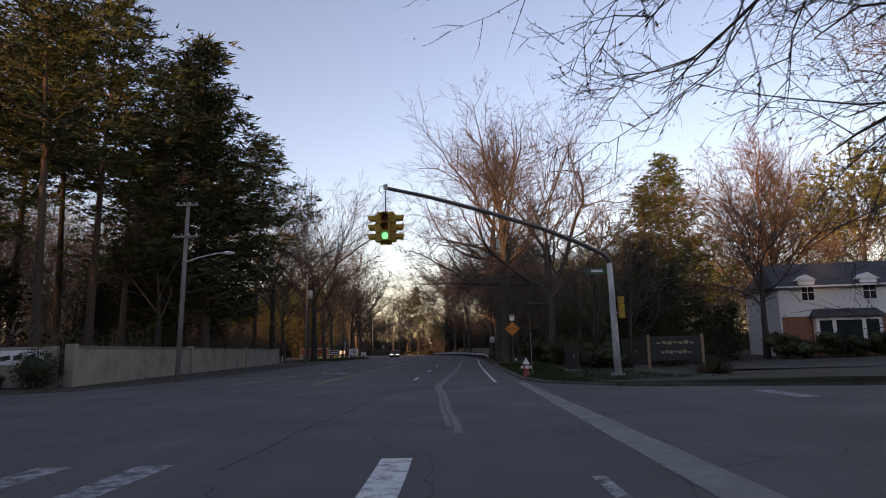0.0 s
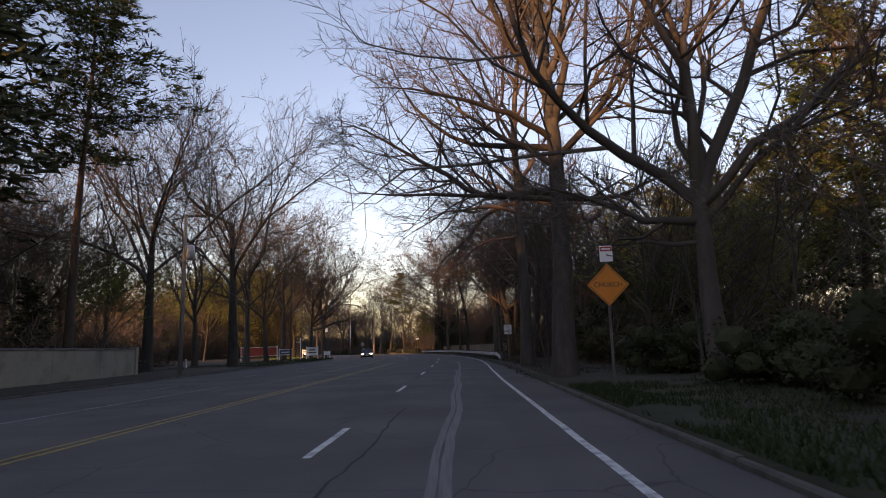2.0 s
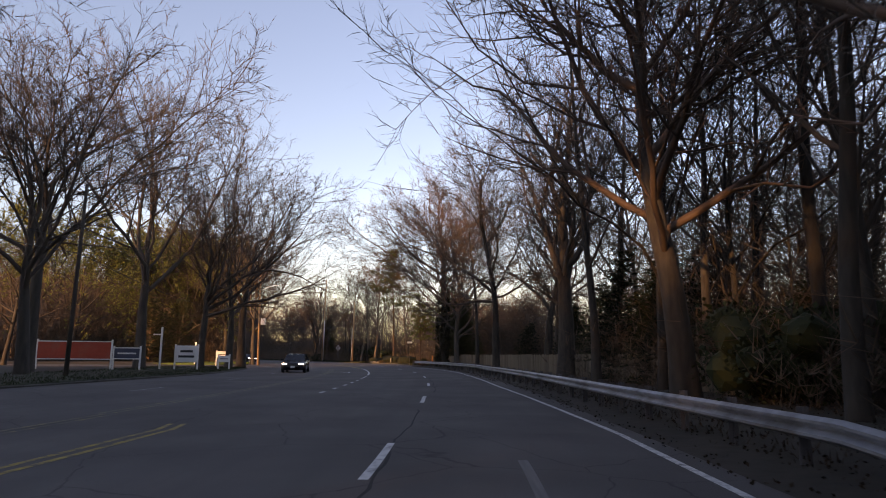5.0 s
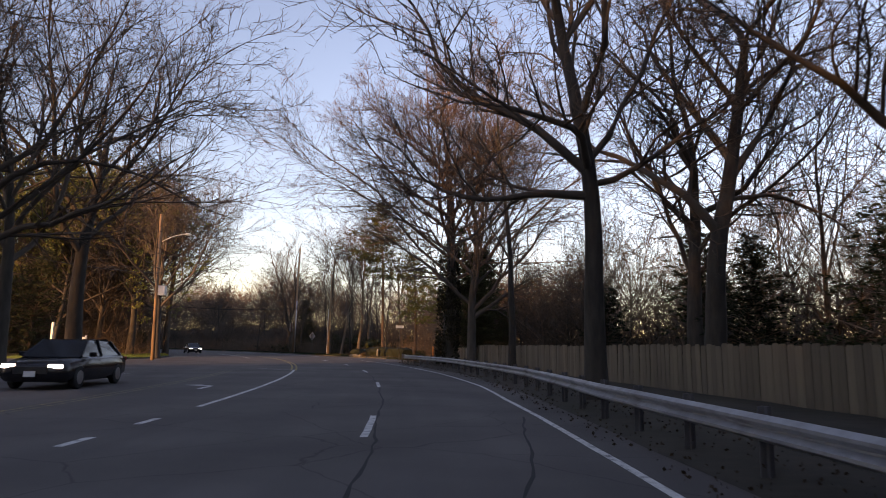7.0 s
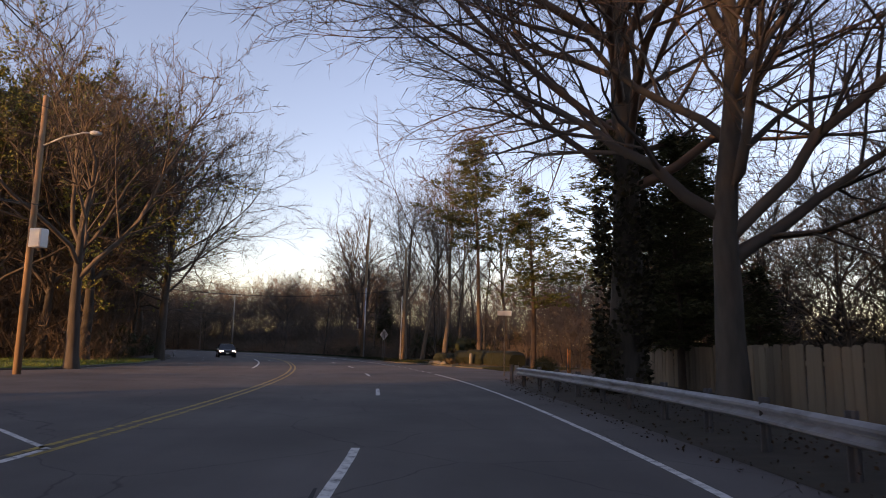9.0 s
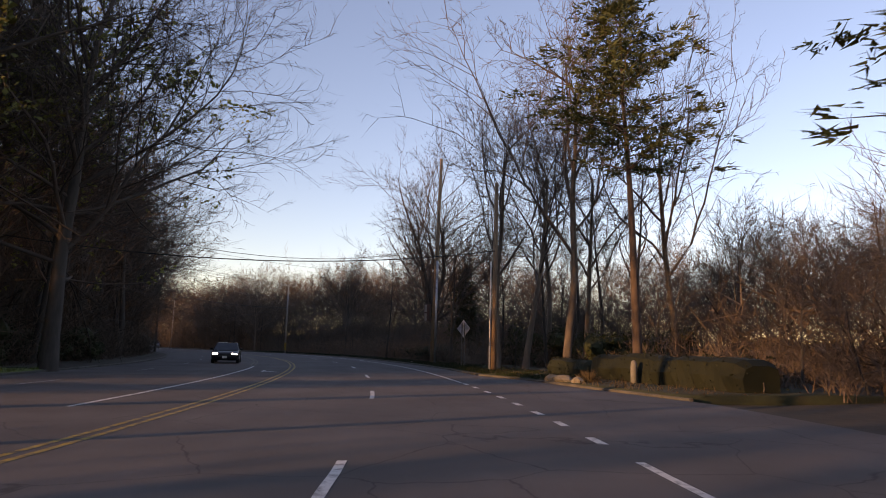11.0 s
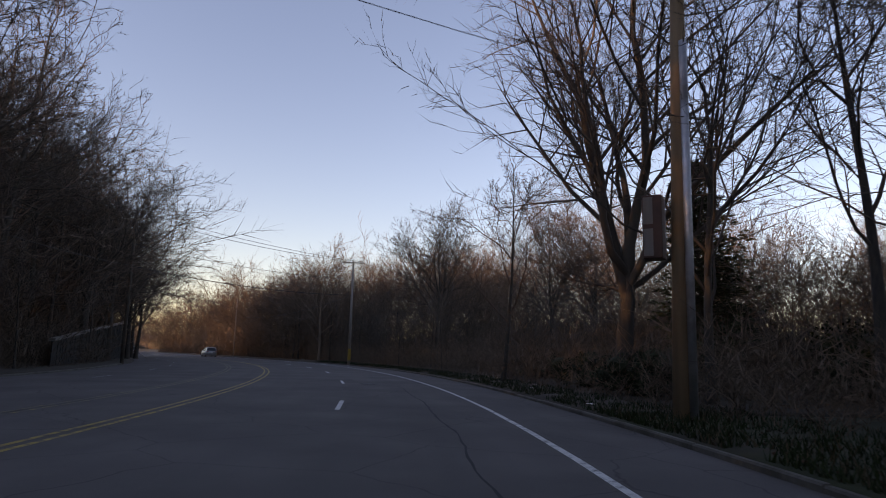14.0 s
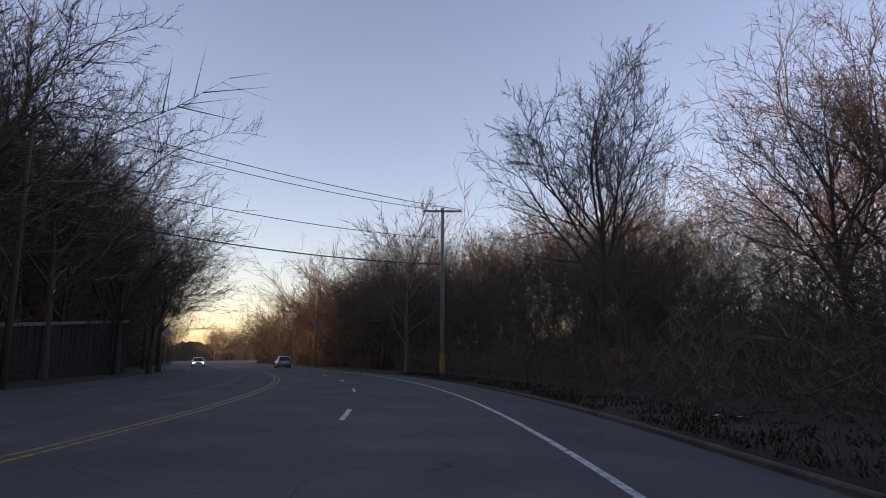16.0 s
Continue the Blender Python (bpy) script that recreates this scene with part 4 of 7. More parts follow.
WOOD = [bare_kind(31, height=20, clear=5.0, trunk_r=0.2, limbs=12, spread=44, fine=0.82, leader=0.75, gnarl=0.12, lean=0.06, twig_r=0.013),
        bare_kind(32, height=19, clear=4.0, trunk_r=0.18, limbs=12, spread=44, fine=0.82, leader=0.7, gnarl=0.13, lean=0.1, twig=TWIG_RED, twig_r=0.013),
        bare_kind(33, height=21, clear=5.5, trunk_r=0.22, limbs=13, spread=42, fine=0.82, leader=0.8, gnarl=0.11, lean=0.05, twig_r=0.013),
        bare_kind(34, height=17, clear=3.0, trunk_r=0.18, limbs=11, spread=42, fine=0.75, leader=0.5, gnarl=0.14, lean=0.12, twig_r=0.013)]
PALE = [bare_kind(36, height=19, clear=6.0, trunk_r=0.22, limbs=9, spread=38, fine=0.85, leader=0.6, gnarl=0.12, lean=0.08, bark=BARK_PALE),
        bare_kind(37, height=18, clear=5.0, trunk_r=0.2, limbs=9, spread=38, fine=0.85, leader=0.5, gnarl=0.14, lean=0.12, bark=BARK_PALE)]
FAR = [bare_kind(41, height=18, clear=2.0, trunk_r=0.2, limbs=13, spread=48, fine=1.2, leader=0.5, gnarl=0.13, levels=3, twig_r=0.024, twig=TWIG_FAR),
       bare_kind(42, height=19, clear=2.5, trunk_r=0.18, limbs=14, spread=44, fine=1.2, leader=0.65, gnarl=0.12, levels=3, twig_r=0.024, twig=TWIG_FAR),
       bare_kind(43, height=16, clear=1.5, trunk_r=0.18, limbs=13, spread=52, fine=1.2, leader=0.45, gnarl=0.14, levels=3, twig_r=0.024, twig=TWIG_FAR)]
SPRING = [bare_kind(51, height=15, clear=2.5, trunk_r=0.22, limbs=12, spread=50, fine=0.85, leader=0.5, gnarl=0.12, buds=9, bud_mat=BUD_GREEN, bud_size=0.14)]
YOUNG = [bare_kind(61, height=9, clear=1.2, trunk_r=0.08, limbs=10, spread=42, fine=1.0, leader=0.6, gnarl=0.13, lean=0.15, levels=3),
         bare_kind(62, height=8, clear=0.8, trunk_r=0.06, limbs=9, spread=40, fine=0.9, leader=0.5, gnarl=0.15, lean=0.25, levels=3)]
PINE = [conifer_kind(71, 22, 7.5, 0.27, 5.2, NEEDLE, "pine_tree", whorl=5, gap=0.8, tufts=10, tuft=0.46, top_narrow=0.55, blades=17),
        conifer_kind(72, 17, 6.0, 0.26, 5.0, NEEDLE_OLIVE, "pine_tree", whorl=6, gap=0.6, tufts=10, tuft=0.46, top_narrow=0.8, blades=15)]
TALL_PINE = conifer_kind(73, 26, 13.0, 0.3, 6.4, NEEDLE, "pine_tree", whorl=7, gap=0.9, tufts=12, tuft=0.55, top_narrow=0.6, blades=16)
SPRUCE = [conifer_kind(75, 19, 3.2, 0.3, 4.8, NEEDLE_DARK, "spruce_tree", droop=0.16, whorl=9, gap=0.5, tufts=10, tuft=0.55, top_narrow=0.75, blades=12)]
BROAD_PINE = conifer_kind(74, 17, 3.2, 0.27, 5.4, NEEDLE_GREEN, "pine_tree", whorl=7, gap=0.62, tufts=12, tuft=0.46, top_narrow=0.8, blades=15)
YEW = [conifer_kind(77, 7, 0.3, 0.12, 2.3, SHRUB, "evergreen_tree", whorl=8, gap=0.34, tufts=8, tuft=0.22, top_narrow=0.6, blades=14),
       conifer_kind(78, 8, 0.3, 0.12, 2.6, NEEDLE_GREEN, "evergreen_tree", whorl=8, gap=0.34, tufts=7, tuft=0.24, top_narrow=0.45, blades=16)]
BUSH = [shrub_kind(81, 2.6, 2.4, SHRUB, 2900, 0.12), shrub_kind(82, 2.2, 1.6, SHRUB, 2400, 0.1), shrub_kind(83, 3.0, 3.0, SHRUB_OLIVE, 3200, 0.12)]
BALL = shrub_kind(84, 2.2, 2.0, SHRUB, 2600, 0.075, ball=True)
OVERHANG = bare_kind(91, height=15, clear=6.5, trunk_r=0.38, limbs=4, spread=50, fine=1.1, leader=0.4, gnarl=0.13, droop=0.12, buds=2, bud_size=0.045,
                     extra=((5.8, 122, 18, 0.2, 15.0, 0.03), (5.6, 112, 17, 0.18, 15.5, 0.03), (5.9, 132, 21, 0.15, 14.5, 0.03), (5.7, 103, 19, 0.16, 15.0, 0.03), (6.1, 141, 25, 0.14, 14.0, 0.03)))
PLANTED = []


def grove(name, kinds, places, label):
    """Many far trees that nobody could count, joined into one object."""
    vs, fs, n = [], [], 0
    data = []
    for k in kinds:
        v, f = [], []
        for _, me in k.parts:
            o = len(v)
            v += [tuple(q.co) for q in me.vertices]
            f += [tuple(i + o for i in p.vertices) for p in me.polygons]
        tri = []
        for p in f:
            tri += [(p[0], p[i], p[i + 1]) for i in range(1, len(p) - 1)]
        data.append((np.array(v), np.array(tri)))
    for j, (x, y, rz, sc) in enumerate(places):
        v, f = data[j % len(data)]
        c, s = math.cos(radians(rz)) * sc, math.sin(radians(rz)) * sc
        vs.append(np.column_stack([v[:, 0] * c - v[:, 1] * s + x, v[:, 0] * s + v[:, 1] * c + y, v[:, 2] * sc]))
        fs.append(f + n)
        n += len(v)
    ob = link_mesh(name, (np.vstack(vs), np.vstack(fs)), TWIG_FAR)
    return tagged(ob, label, "woods", kind="stuff")


def set_tree(kind, s, d, scale, rz, label, group="", xy=None):
    if xy:
        x, y = xy
    else:
        p = at(s, d)
        x, y = p.x, p.y
    PLANTED.append((x, y))
    return kind.plant(x, y, rz, scale, label, group, 0.02)


L_STREET = "tall bare street tree with spreading grey limbs"
L_OAK = "large leafless oak with wide limbs and fine twigs"
L_WOOD = "tall slender leafless woodland tree"
L_FAR = "distant leafless woodland tree with hazy twigs"
L_PINE = "tall pine with dark green needle clusters"
L_SPRUCE = "dense dark spruce reaching almost to the ground"
L_BUSH = "dark evergreen shrub at the wood's edge"
G = "trees along the road"
L_OLIVE = "tall olive-green evergreen behind roadside trunks"


# ---------------------------------------------------------------- planting
def clear_of_road(x, y, margin):
    s, d = to_road([(x, y)])[0]
    # strip beyond the side road, to the south-west, kept treeless to let low sun through
    a = x * math.cos(radians(SUN_AZ)) - y * math.sin(radians(SUN_AZ))
    if x < -26 and y < 181 and 104 < a < 143:
        return False
    if 18 < x < 44 and 36 < y < 60:
        return False
    return d > edge(RIGHT_EDGE, s) + margin or d < edge(LEFT_EDGE, s) - margin


def in_sun_gap(x, y):
    """Gap in the far woods through which the low sun reaches the bend."""
    a = x * math.cos(radians(SUN_AZ)) - y * math.sin(radians(SUN_AZ))
    return x < -26 and y < 196 and 135 < a < 153


# trees that stand by themselves along the way
HEROES = [
    (OAK[1], 22.5, 19.5, 1.2, 40, L_OAK), (OVERHANG, 11.6, 2.4, 0.93, 0, "budding tree whose long limbs hang over the road"), (FORK_OAK, 8.6, 51.8, 1.0, 0, "gnarled leafless oak with a low fork and dangling limbs"), (WIDE_OAK, 5.2, 57.2, 1.0, 0, L_OAK), (TALL_OAK, 5.9, 72.4, 1.0, 0, L_OAK),
    (WOOD[3], 12.5, 85.5, 1.0, 250, L_WOOD), (OAK[0], 8.8, 90.0, 1.0, 10, L_OAK), (WOOD[2], 9.4, 96.0, 1.0, 120, L_WOOD), (OAK[0], 8.6, 103.0, 1.05, 220, L_OAK), (WOOD[3], 9.5, 108.0, 1.1, 20, L_WOOD),
    (WOOD[2], 8.3, 113.5, 1.0, 300, L_WOOD),
    (RAIL_OAK, 9.0, 124.8, 1.0, 0, "massive leafless oak behind the steel guard rail"), (SIDE_OAK, 5.1, 132.2, 1.0, 0, L_OAK), (BENT_OAK, 9.4, 135.3, 1.0, 0, L_OAK), (OAK[1], 11.5, 142.5, 1.0, 10, L_OAK),
    (WOOD[0], 4.6, 151.5, 1.05, 80, L_WOOD), (HUGE_OAK, 0.9, 164.6, 1.0, 0, "huge leafless oak with a dark ivy-clad trunk"), (CUT_OAK, 2.5, 158.4, 1.0, 0, "leafless oak with cut lower limbs beside a fence"),
    (STREET[1], -19.5, 97.0, 1.6, 30, L_STREET), (STREET[0], -22.8, 85.5, 1.65, 100, L_STREET), (STREET[2], -26.0, 104.5, 1.4, 210, L_STREET), (STREET[2], -24.0, 137.0, 1.75, 10, L_STREET), (LIMBY, -20.5, 141.0, 1.05, 0, L_STREET),
    (STREET[1], -20.0, 151.0, 1.45, 260, L_STREET), (STREET[0], -27.0, 127.0, 1.65, 80, L_STREET), (STREET[2], -22.0, 119.0, 1.35, 300, L_STREET), (STREET[1], -18.7, 143.2, 1.1, 60, L_STREET),
    (STREET[2], -25.2, 172.6, 1.25, 0, L_STREET), (FAN_OAK, -32.6, 191.0, 1.0, 130, "broad leafless oak with a fan of fine limbs"),
    (SPRING[0], -38.0, 178.0, 1.25, 0, "budding olive-green spring tree"), (SPRING[0], -45.0, 184.0, 1.3, 120, "budding olive-green spring tree"), (SPRING[0], -39.5, 188.5, 1.3, 300, "budding olive-green spring tree"), (SPRING[0], -50.0, 172.0, 1.3, 40, "budding olive-green spring tree"), (SPRING[0], -42.5, 191.0, 1.5, 250, "budding olive-green spring tree"),
    (SPRING[0], -27.0, 88.0, 0.62, 150, "small budding yellow-green spring tree"), (SPRING[0], -38.0, 141.0, 1.0, 20, "budding olive-green spring tree"), (SPRING[0], 44.0, 66.0, 1.35, 60, "budding yellow-green spring tree behind the house"), (OAK[0], 32.5, 66.0, 1.28, 60, "tall reddish leafless maple behind a white house"), (OAK[0], 38.5, 72.0, 1.15, 190, "tall reddish leafless maple behind a white house"), (STREET[0], 22.6, 46.0, 0.9, 30, "leafless tree with a dark trunk before a house"),
    (YEW[0], 13.2, 37.8, 0.5, 0, "dark evergreen in shade beside the junction"), (YEW[0], 15.6, 39.6, 0.6, 90, "dark evergreen in shade beside the junction"), (SPRING[0], 22.0, 71.0, 0.9, 170, "budding yellow-green spring tree"), (SPRING[0], 17.0, 76.0, 0.75, 290, "budding yellow-green spring tree"), (SPRING[0], 14.5, 63.5, 0.5, 30, "small budding yellow-green spring tree"), (SPRING[0], 19.5, 68.0, 0.6, 220, "small budding yellow-green spring tree"), (YEW[0], 17.6, 42.2, 0.5, 200, "dark evergreen in shade beside the junction"), (YEW[0], 19.6, 44.8, 0.6, 40, "dark evergreen in shade beside the junction"), (YEW[0], 21.2, 49.5, 0.6, 140, "dark evergreen in shade beside the junction"),
    (PALE[0], -16.9, 209.3, 1.0, 20, "pale-barked leafless tree lit by low sun"), (PALE[1], -15.3, 210.4, 1.05, 140, "pale-barked leafless tree lit by low sun"), (PALE[0], -12.0, 205.2, 1.1, 250, "pale-barked leafless tree lit by low sun"),
    (PALE[0], -14.9, 217.6, 1.0, 200, "pale-barked leafless tree lit by low sun"), (WOOD[3], -24.6, 224.2, 0.8, 30, L_WOOD), (PALE[1], -6.2, 209.0, 1.1, 0, "pale-barked leafless tree lit by low sun"), (PALE[1], -11.8, 212.0, 1.0, 60, "pale-barked leafless tree lit by low sun"), (TALL_PINE, -8.2, 201.6, 0.8, 10, "tall pine with a long bare trunk and layered boughs"),
    (TWIN_STEM, -28.2, 229.6, 1.0, 0, "big leafless tree with thick upright forks"), (WOOD[1], -35.0, 234.2, 0.68, 200, L_WOOD), (VASE, -50.1, 254.8, 0.94, 70, "round-crowned leafless tree above low brush"),
    (VASE, -41.5, 260.5, 0.95, 190, L_STREET), (SPRUCE[0], -25.5, 232.5, 0.5, 0, "dark young evergreen in roadside brush"), (STREET[0], -38.3, 263.4, 1.15, 140, L_STREET),
    (SPRUCE[0], -19.6, 53.0, 1.5, 0, L_SPRUCE), (TALL_PINE, -25.5, 58.0, 1.1, 130, "tall pine with a long bare trunk and layered boughs"), (PINE[1], -24.5, 49.0, 1.2, 80, L_PINE), (TALL_PINE, -24.0, 38.0, 1.05, 20, "tall pine with a long bare trunk and layered boughs"), (TALL_PINE, -24.5, 66.5, 1.05, 40, "tall pine with a long bare trunk and layered boughs"),
    (STREET[1], -46.5, 203.5, 1.08, 15, L_STREET), (STREET[2], -53.0, 210.5, 1.2, 75, L_STREET), (STREET[0], -58.0, 218.0, 1.12, 210, L_STREET), (STREET[1], -65.0, 225.5, 1.1, 160, L_STREET), (STREET[1], -69.5, 235.0, 1.1, 300, L_STREET), (STREET[0], -77.5, 242.5, 1.1, 20, L_STREET), (STREET[2], -85.0, 250.0, 1.0, 250, L_STREET),
    (STREET[2], -91.0, 255.5, 0.95, 100, L_STREET), (STREET[1], -98.0, 260.0, 0.85, 45, L_STREET), (STREET[0], -106.0, 262.5, 0.85, 130, L_STREET), (TALL_PINE, -20.8, 70.8, 1.0, 220, "tall pine with a long bare trunk and layered boughs"), (TALL_PINE, -30.0, 50.0, 1.15, 10, "tall pine with a long bare trunk and layered boughs"), (PINE[0], -29.5, 41.0, 1.2, 90, L_PINE),
    (TALL_PINE, -25.0, 45.5, 1.1, 200, "tall pine with a long bare trunk and layered boughs"), (TALL_PINE, -37.0, 55.0, 1.15, 300, "tall pine with a long bare trunk and layered boughs"), (SPRUCE[0], -31.0, 68.0, 1.25, 250, L_SPRUCE), (PINE[0], -36.0, 38.0, 1.1, 160, L_PINE),
    (BROAD_PINE, 24.0, 68.0, 1.28, 20, "broad pine with olive-lit upper needles"), (PINE[0], 15.0, 45.5, 0.6, 150, L_PINE), 
    (YEW[1], 13.0, 78.0, 0.9, 0, "olive-green evergreen behind roadside trunks"), (YEW[1], 14.5, 72.0, 0.95, 60, "olive-green evergreen behind roadside trunks"), (YEW[1], 12.5, 67.0, 0.8, 120, "olive-green evergreen behind roadside trunks"),
    (YEW[1], 17.0, 88.0, 1.35, 0, L_OLIVE), (YEW[1], 20.0, 93.0, 1.5, 60, L_OLIVE), (YEW[1], 24.0, 90.0, 1.5, 130, L_OLIVE), (YEW[1], 19.0, 82.0, 1.2, 200, L_OLIVE), (YEW[1], 25.0, 84.0, 1.4, 260, L_OLIVE), (YEW[1], 15.8, 96.0, 1.2, 310, L_OLIVE), (YEW[1], 17.5, 77.5, 1.0, 20, L_OLIVE),
    (YEW[0], 12.8, 131.0, 0.95, 0, "dark evergreen behind the board fence"), (YEW[0], 12.0, 138.0, 0.8, 90, "dark evergreen behind the board fence"), (YEW[0], 14.0, 147.0, 1.1, 200, "dark evergreen behind the board fence"),
    (YEW[0], 10.0, 152.5, 0.7, 20, "dark evergreen behind the board fence"), (SPRUCE[0], 2.9, 166.4, 0.47, 30, "dense dark spruce between two oak trunks"), (SPRUCE[0], 3.6, 168.6, 0.5, 120, "dense dark spruce between two oak trunks"), (SPRUCE[0], 5.3, 166.2, 0.22, 70, "small dark spruce behind the board fence"), (YEW[0], 16.5, 121.0, 1.2, 0, "dark evergreen behind the board fence"),
    # Two evergreens added to throw a band of shade over bend and hedge
    (YEW[0], -34.8, 169.6, 1.3, 40, "dark evergreen added by a lawn to shade the bend"), (YEW[0], -37.2, 167.6, 1.3, 150, "dark evergreen added by a lawn to shade the bend"),
    (PINE[1], -2.5, 178.5, 0.62, 0, L_PINE), (PINE[1], 1.5, 174.0, 0.75, 80, L_PINE),
]
# Unseen evergreens behind the start, added to screen the junction from the sun
HEROES += [(SPRUCE[0], -52.0, -5.0, 1.2, 0, L_SPRUCE), (SPRUCE[0], -58.0, -10.0, 1.25, 90, L_SPRUCE), (SPRUCE[0], -60.0, -4.0, 1.2, 180, L_SPRUCE), (SPRUCE[0], -54.0, -14.0, 1.2, 270, L_SPRUCE), (SPRUCE[0], -19.0, -16.0, 1.15, 10, L_SPRUCE), (SPRUCE[0], -26.0, -15.0, 1.2, 70, L_SPRUCE), (SPRUCE[0], -30.5, -22.0, 1.2, 170, L_SPRUCE), (SPRUCE[0], -25.0, -26.0, 1.2, 260, L_SPRUCE), (SPRUCE[0], 7.5, -20.0, 1.05, 80, L_SPRUCE), (SPRUCE[0], -20.0, -32.0, 1.1, 220, L_SPRUCE), (PINE[0], -22.0, -40.0, 1.0, 60, L_PINE), (SPRUCE[0], 9.0, -32.0, 1.1, 15, L_SPRUCE), (SPRUCE[0], -21.0, -22.0, 1.05, 150, L_SPRUCE), (SPRUCE[0], 19.0, -18.0, 1.0, 300, L_SPRUCE)]
for k_, x_, y_, sc_, rz_, lb_ in HEROES:
    set_tree(k_, 0, 0, sc_, rz_, lb_, G, (x_, y_))

rng = random.Random(5)


def fill(kinds, s0, s1, d0, d1, count, label, group, lo=0.85, hi=1.15, gap=2.6, margin=3.0):
    made = tries = 0
    while made < count and tries < count * 30:
        tries += 1
        p = at(rng.uniform(s0, s1), rng.uniform(d0, d1))
        if not clear_of_road(p.x, p.y, margin) or any((p.x - a) ** 2 + (p.y - b) ** 2 < gap * gap for a, b in PLANTED):
            continue
        set_tree(rng.choice(kinds), 0, 0, rng.uniform(lo, hi), rng.uniform(0, 360), label, group, (p.x, p.y))
        made += 1


GW = "woods beside the road"
fill(WOOD, 82, 125, 9.5, 24, 18, L_WOOD, GW)
fill(WOOD, 204, 226, 10, 20, 7, L_WOOD, GW, 0.6, 0.85)
fill(YOUNG, 228, 262, 11, 22, 14, "thin bare sapling at the wood's edge", "saplings", 0.45, 0.65, 2.0)
fill(SPRING, 176, 190, -30, -18, 5, "budding olive-green spring tree", GW, 0.75, 1.0, 3.2)
fill(STREET, 190, 206, -26, -17.0, 5, L_STREET, GW, 1.1, 1.35, 3.5)
fill(WOOD, 206, 250, -25, -16.0, 20, L_WOOD, GW, 0.95, 1.25, 1.9)
fill(WOOD, 250, 300, -20, -15.2, 16, L_WOOD, GW, 0.85, 1.05, 1.9)
fill(FAR, 280, 350, -22, -14.6, 18, L_FAR, GW, 0.7, 0.95, 1.9)
fill(FAR, 236, 285, -27, -18.0, 12, L_FAR, GW, 0.8, 1.0, 2.0)
fill(WOOD, 28, 78, -45, -20, 12, L_WOOD, GW)
fill(FAR, 286, 330, 14, 30, 16, L_FAR, GW, 0.7, 0.95)
fill(FAR, 294, 332, 8.5, 16, 16, L_FAR, GW, 0.6, 0.8, 2.4)
fill(YOUNG, 258, 292, 8.5, 16, 18, "thin bare sapling at the wood's edge", "saplings", 0.6, 0.95, 1.8)
fill(FAR, 148, 178, 16, 30, 4, L_FAR, GW, 0.5, 0.65, 2.4)
fill(YOUNG, 30, 120, 8.5, 16, 16, "thin bare sapling at the wood's edge", "saplings", 0.7, 1.2, 1.4, 2.5)
fill(YOUNG, 204, 300, 8.5, 16, 20, "thin bare sapling at the wood's edge", "saplings", 0.35, 0.6, 1.2, 2.5)
fill(YOUNG, 190, 300, -22, -15.5, 20, "thin bare sapling at the wood's edge", "saplings", 0.6, 1.2, 1.2, 1.5)


def far_places(s0, s1, d0, d1, count, lo, hi, margin=3.0, gap=3.0):
    out = []
    tries = 0
    while len(out) < count and tries < count * 30:
        tries += 1
        p = at(rng.uniform(s0, s1), rng.uniform(d0, d1))
        if not clear_of_road(p.x, p.y, margin) or any((p.x - a) ** 2 + (p.y - b) ** 2 < gap * gap for a, b in PLANTED):
            continue
        PLANTED.append((p.x, p.y))
        out.append((p.x, p.y, rng.uniform(0, 360), rng.uniform(lo, hi)))
    return [q for q in out if not in_sun_gap(q[0], q[1])]


LW = "far bare woods, grey-brown twigs against the sky"
grove("far_woods_right", FAR, far_places(84, 130, 26, 55, 14, 0.8, 1.05), LW)
grove("far_woods_house", FAR, far_places(62, 90, 36, 60, 7, 0.7, 0.95), LW)
grove("far_woods_behind_fence", FAR, far_places(110, 172, 14, 26, 14, 0.55, 0.8) + far_places(110, 200, 26, 80, 40, 0.65, 0.95), LW)
grove("far_woods_bend", FAR, [(x_, y_, r_, q_ * (1.0 if to_road([(x_, y_)])[0][0] < 224 else 0.7)) for x_, y_, r_, q_ in far_places(206, 246, 28, 70, 22, 0.55, 0.8, gap=3.4)] + far_places(246, 310, 26, 60, 14, 0.7, 0.95, gap=3.0), LW)
grove("far_woods_hill", FAR, [(rng.uniform(-80, -26), rng.uniform(272, 315), rng.uniform(0, 360), rng.uniform(0.85, 1.1)) for _ in range(26)], LW)
grove("far_woods_distance", FAR, far_places(320, 450, 9, 36, 60, 0.7, 1.0, gap=2.4), LW)
grove("far_woods_left", FAR, far_places(188, 330, -50, -22, 36, 0.95, 1.2) + far_places(252, 300, -34, -18, 16, 0.95, 1.15, gap=2.2), LW)
grove("far_woods_left_distance", FAR, far_places(345, 470, -36, -14.5, 30, 0.5, 0.8), LW)
grove("far_woods_grove", FAR, far_places(10, 84, -80, -34, 34, 0.85, 1.15), LW)
grove("far_woods_wall_end", FAR, far_places(80, 106, -62, -30, 15, 0.8, 1.1), LW)
grove("far_woods_park", FAR, far_places(92, 150, -100, -46, 36, 0.95, 1.2, gap=3.0), LW)
grove("far_woods_side_road", FAR, far_places(158, 192, -90, -30, 16, 0.85, 1.1, 1.0), LW)
# Out-of-view trees by the junction, added to filter the low sun
grove("far_woods_start", FAR, far_places(-50, -6, 14, 40, 3, 0.9, 1.1, 1.0) + [(r_.uniform(-125, -42), r_.uniform(-75, 4), r_.uniform(0, 360), r_.uniform(0.95, 1.25)) for r_ in [random.Random(77)] for _ in range(46)], LW)
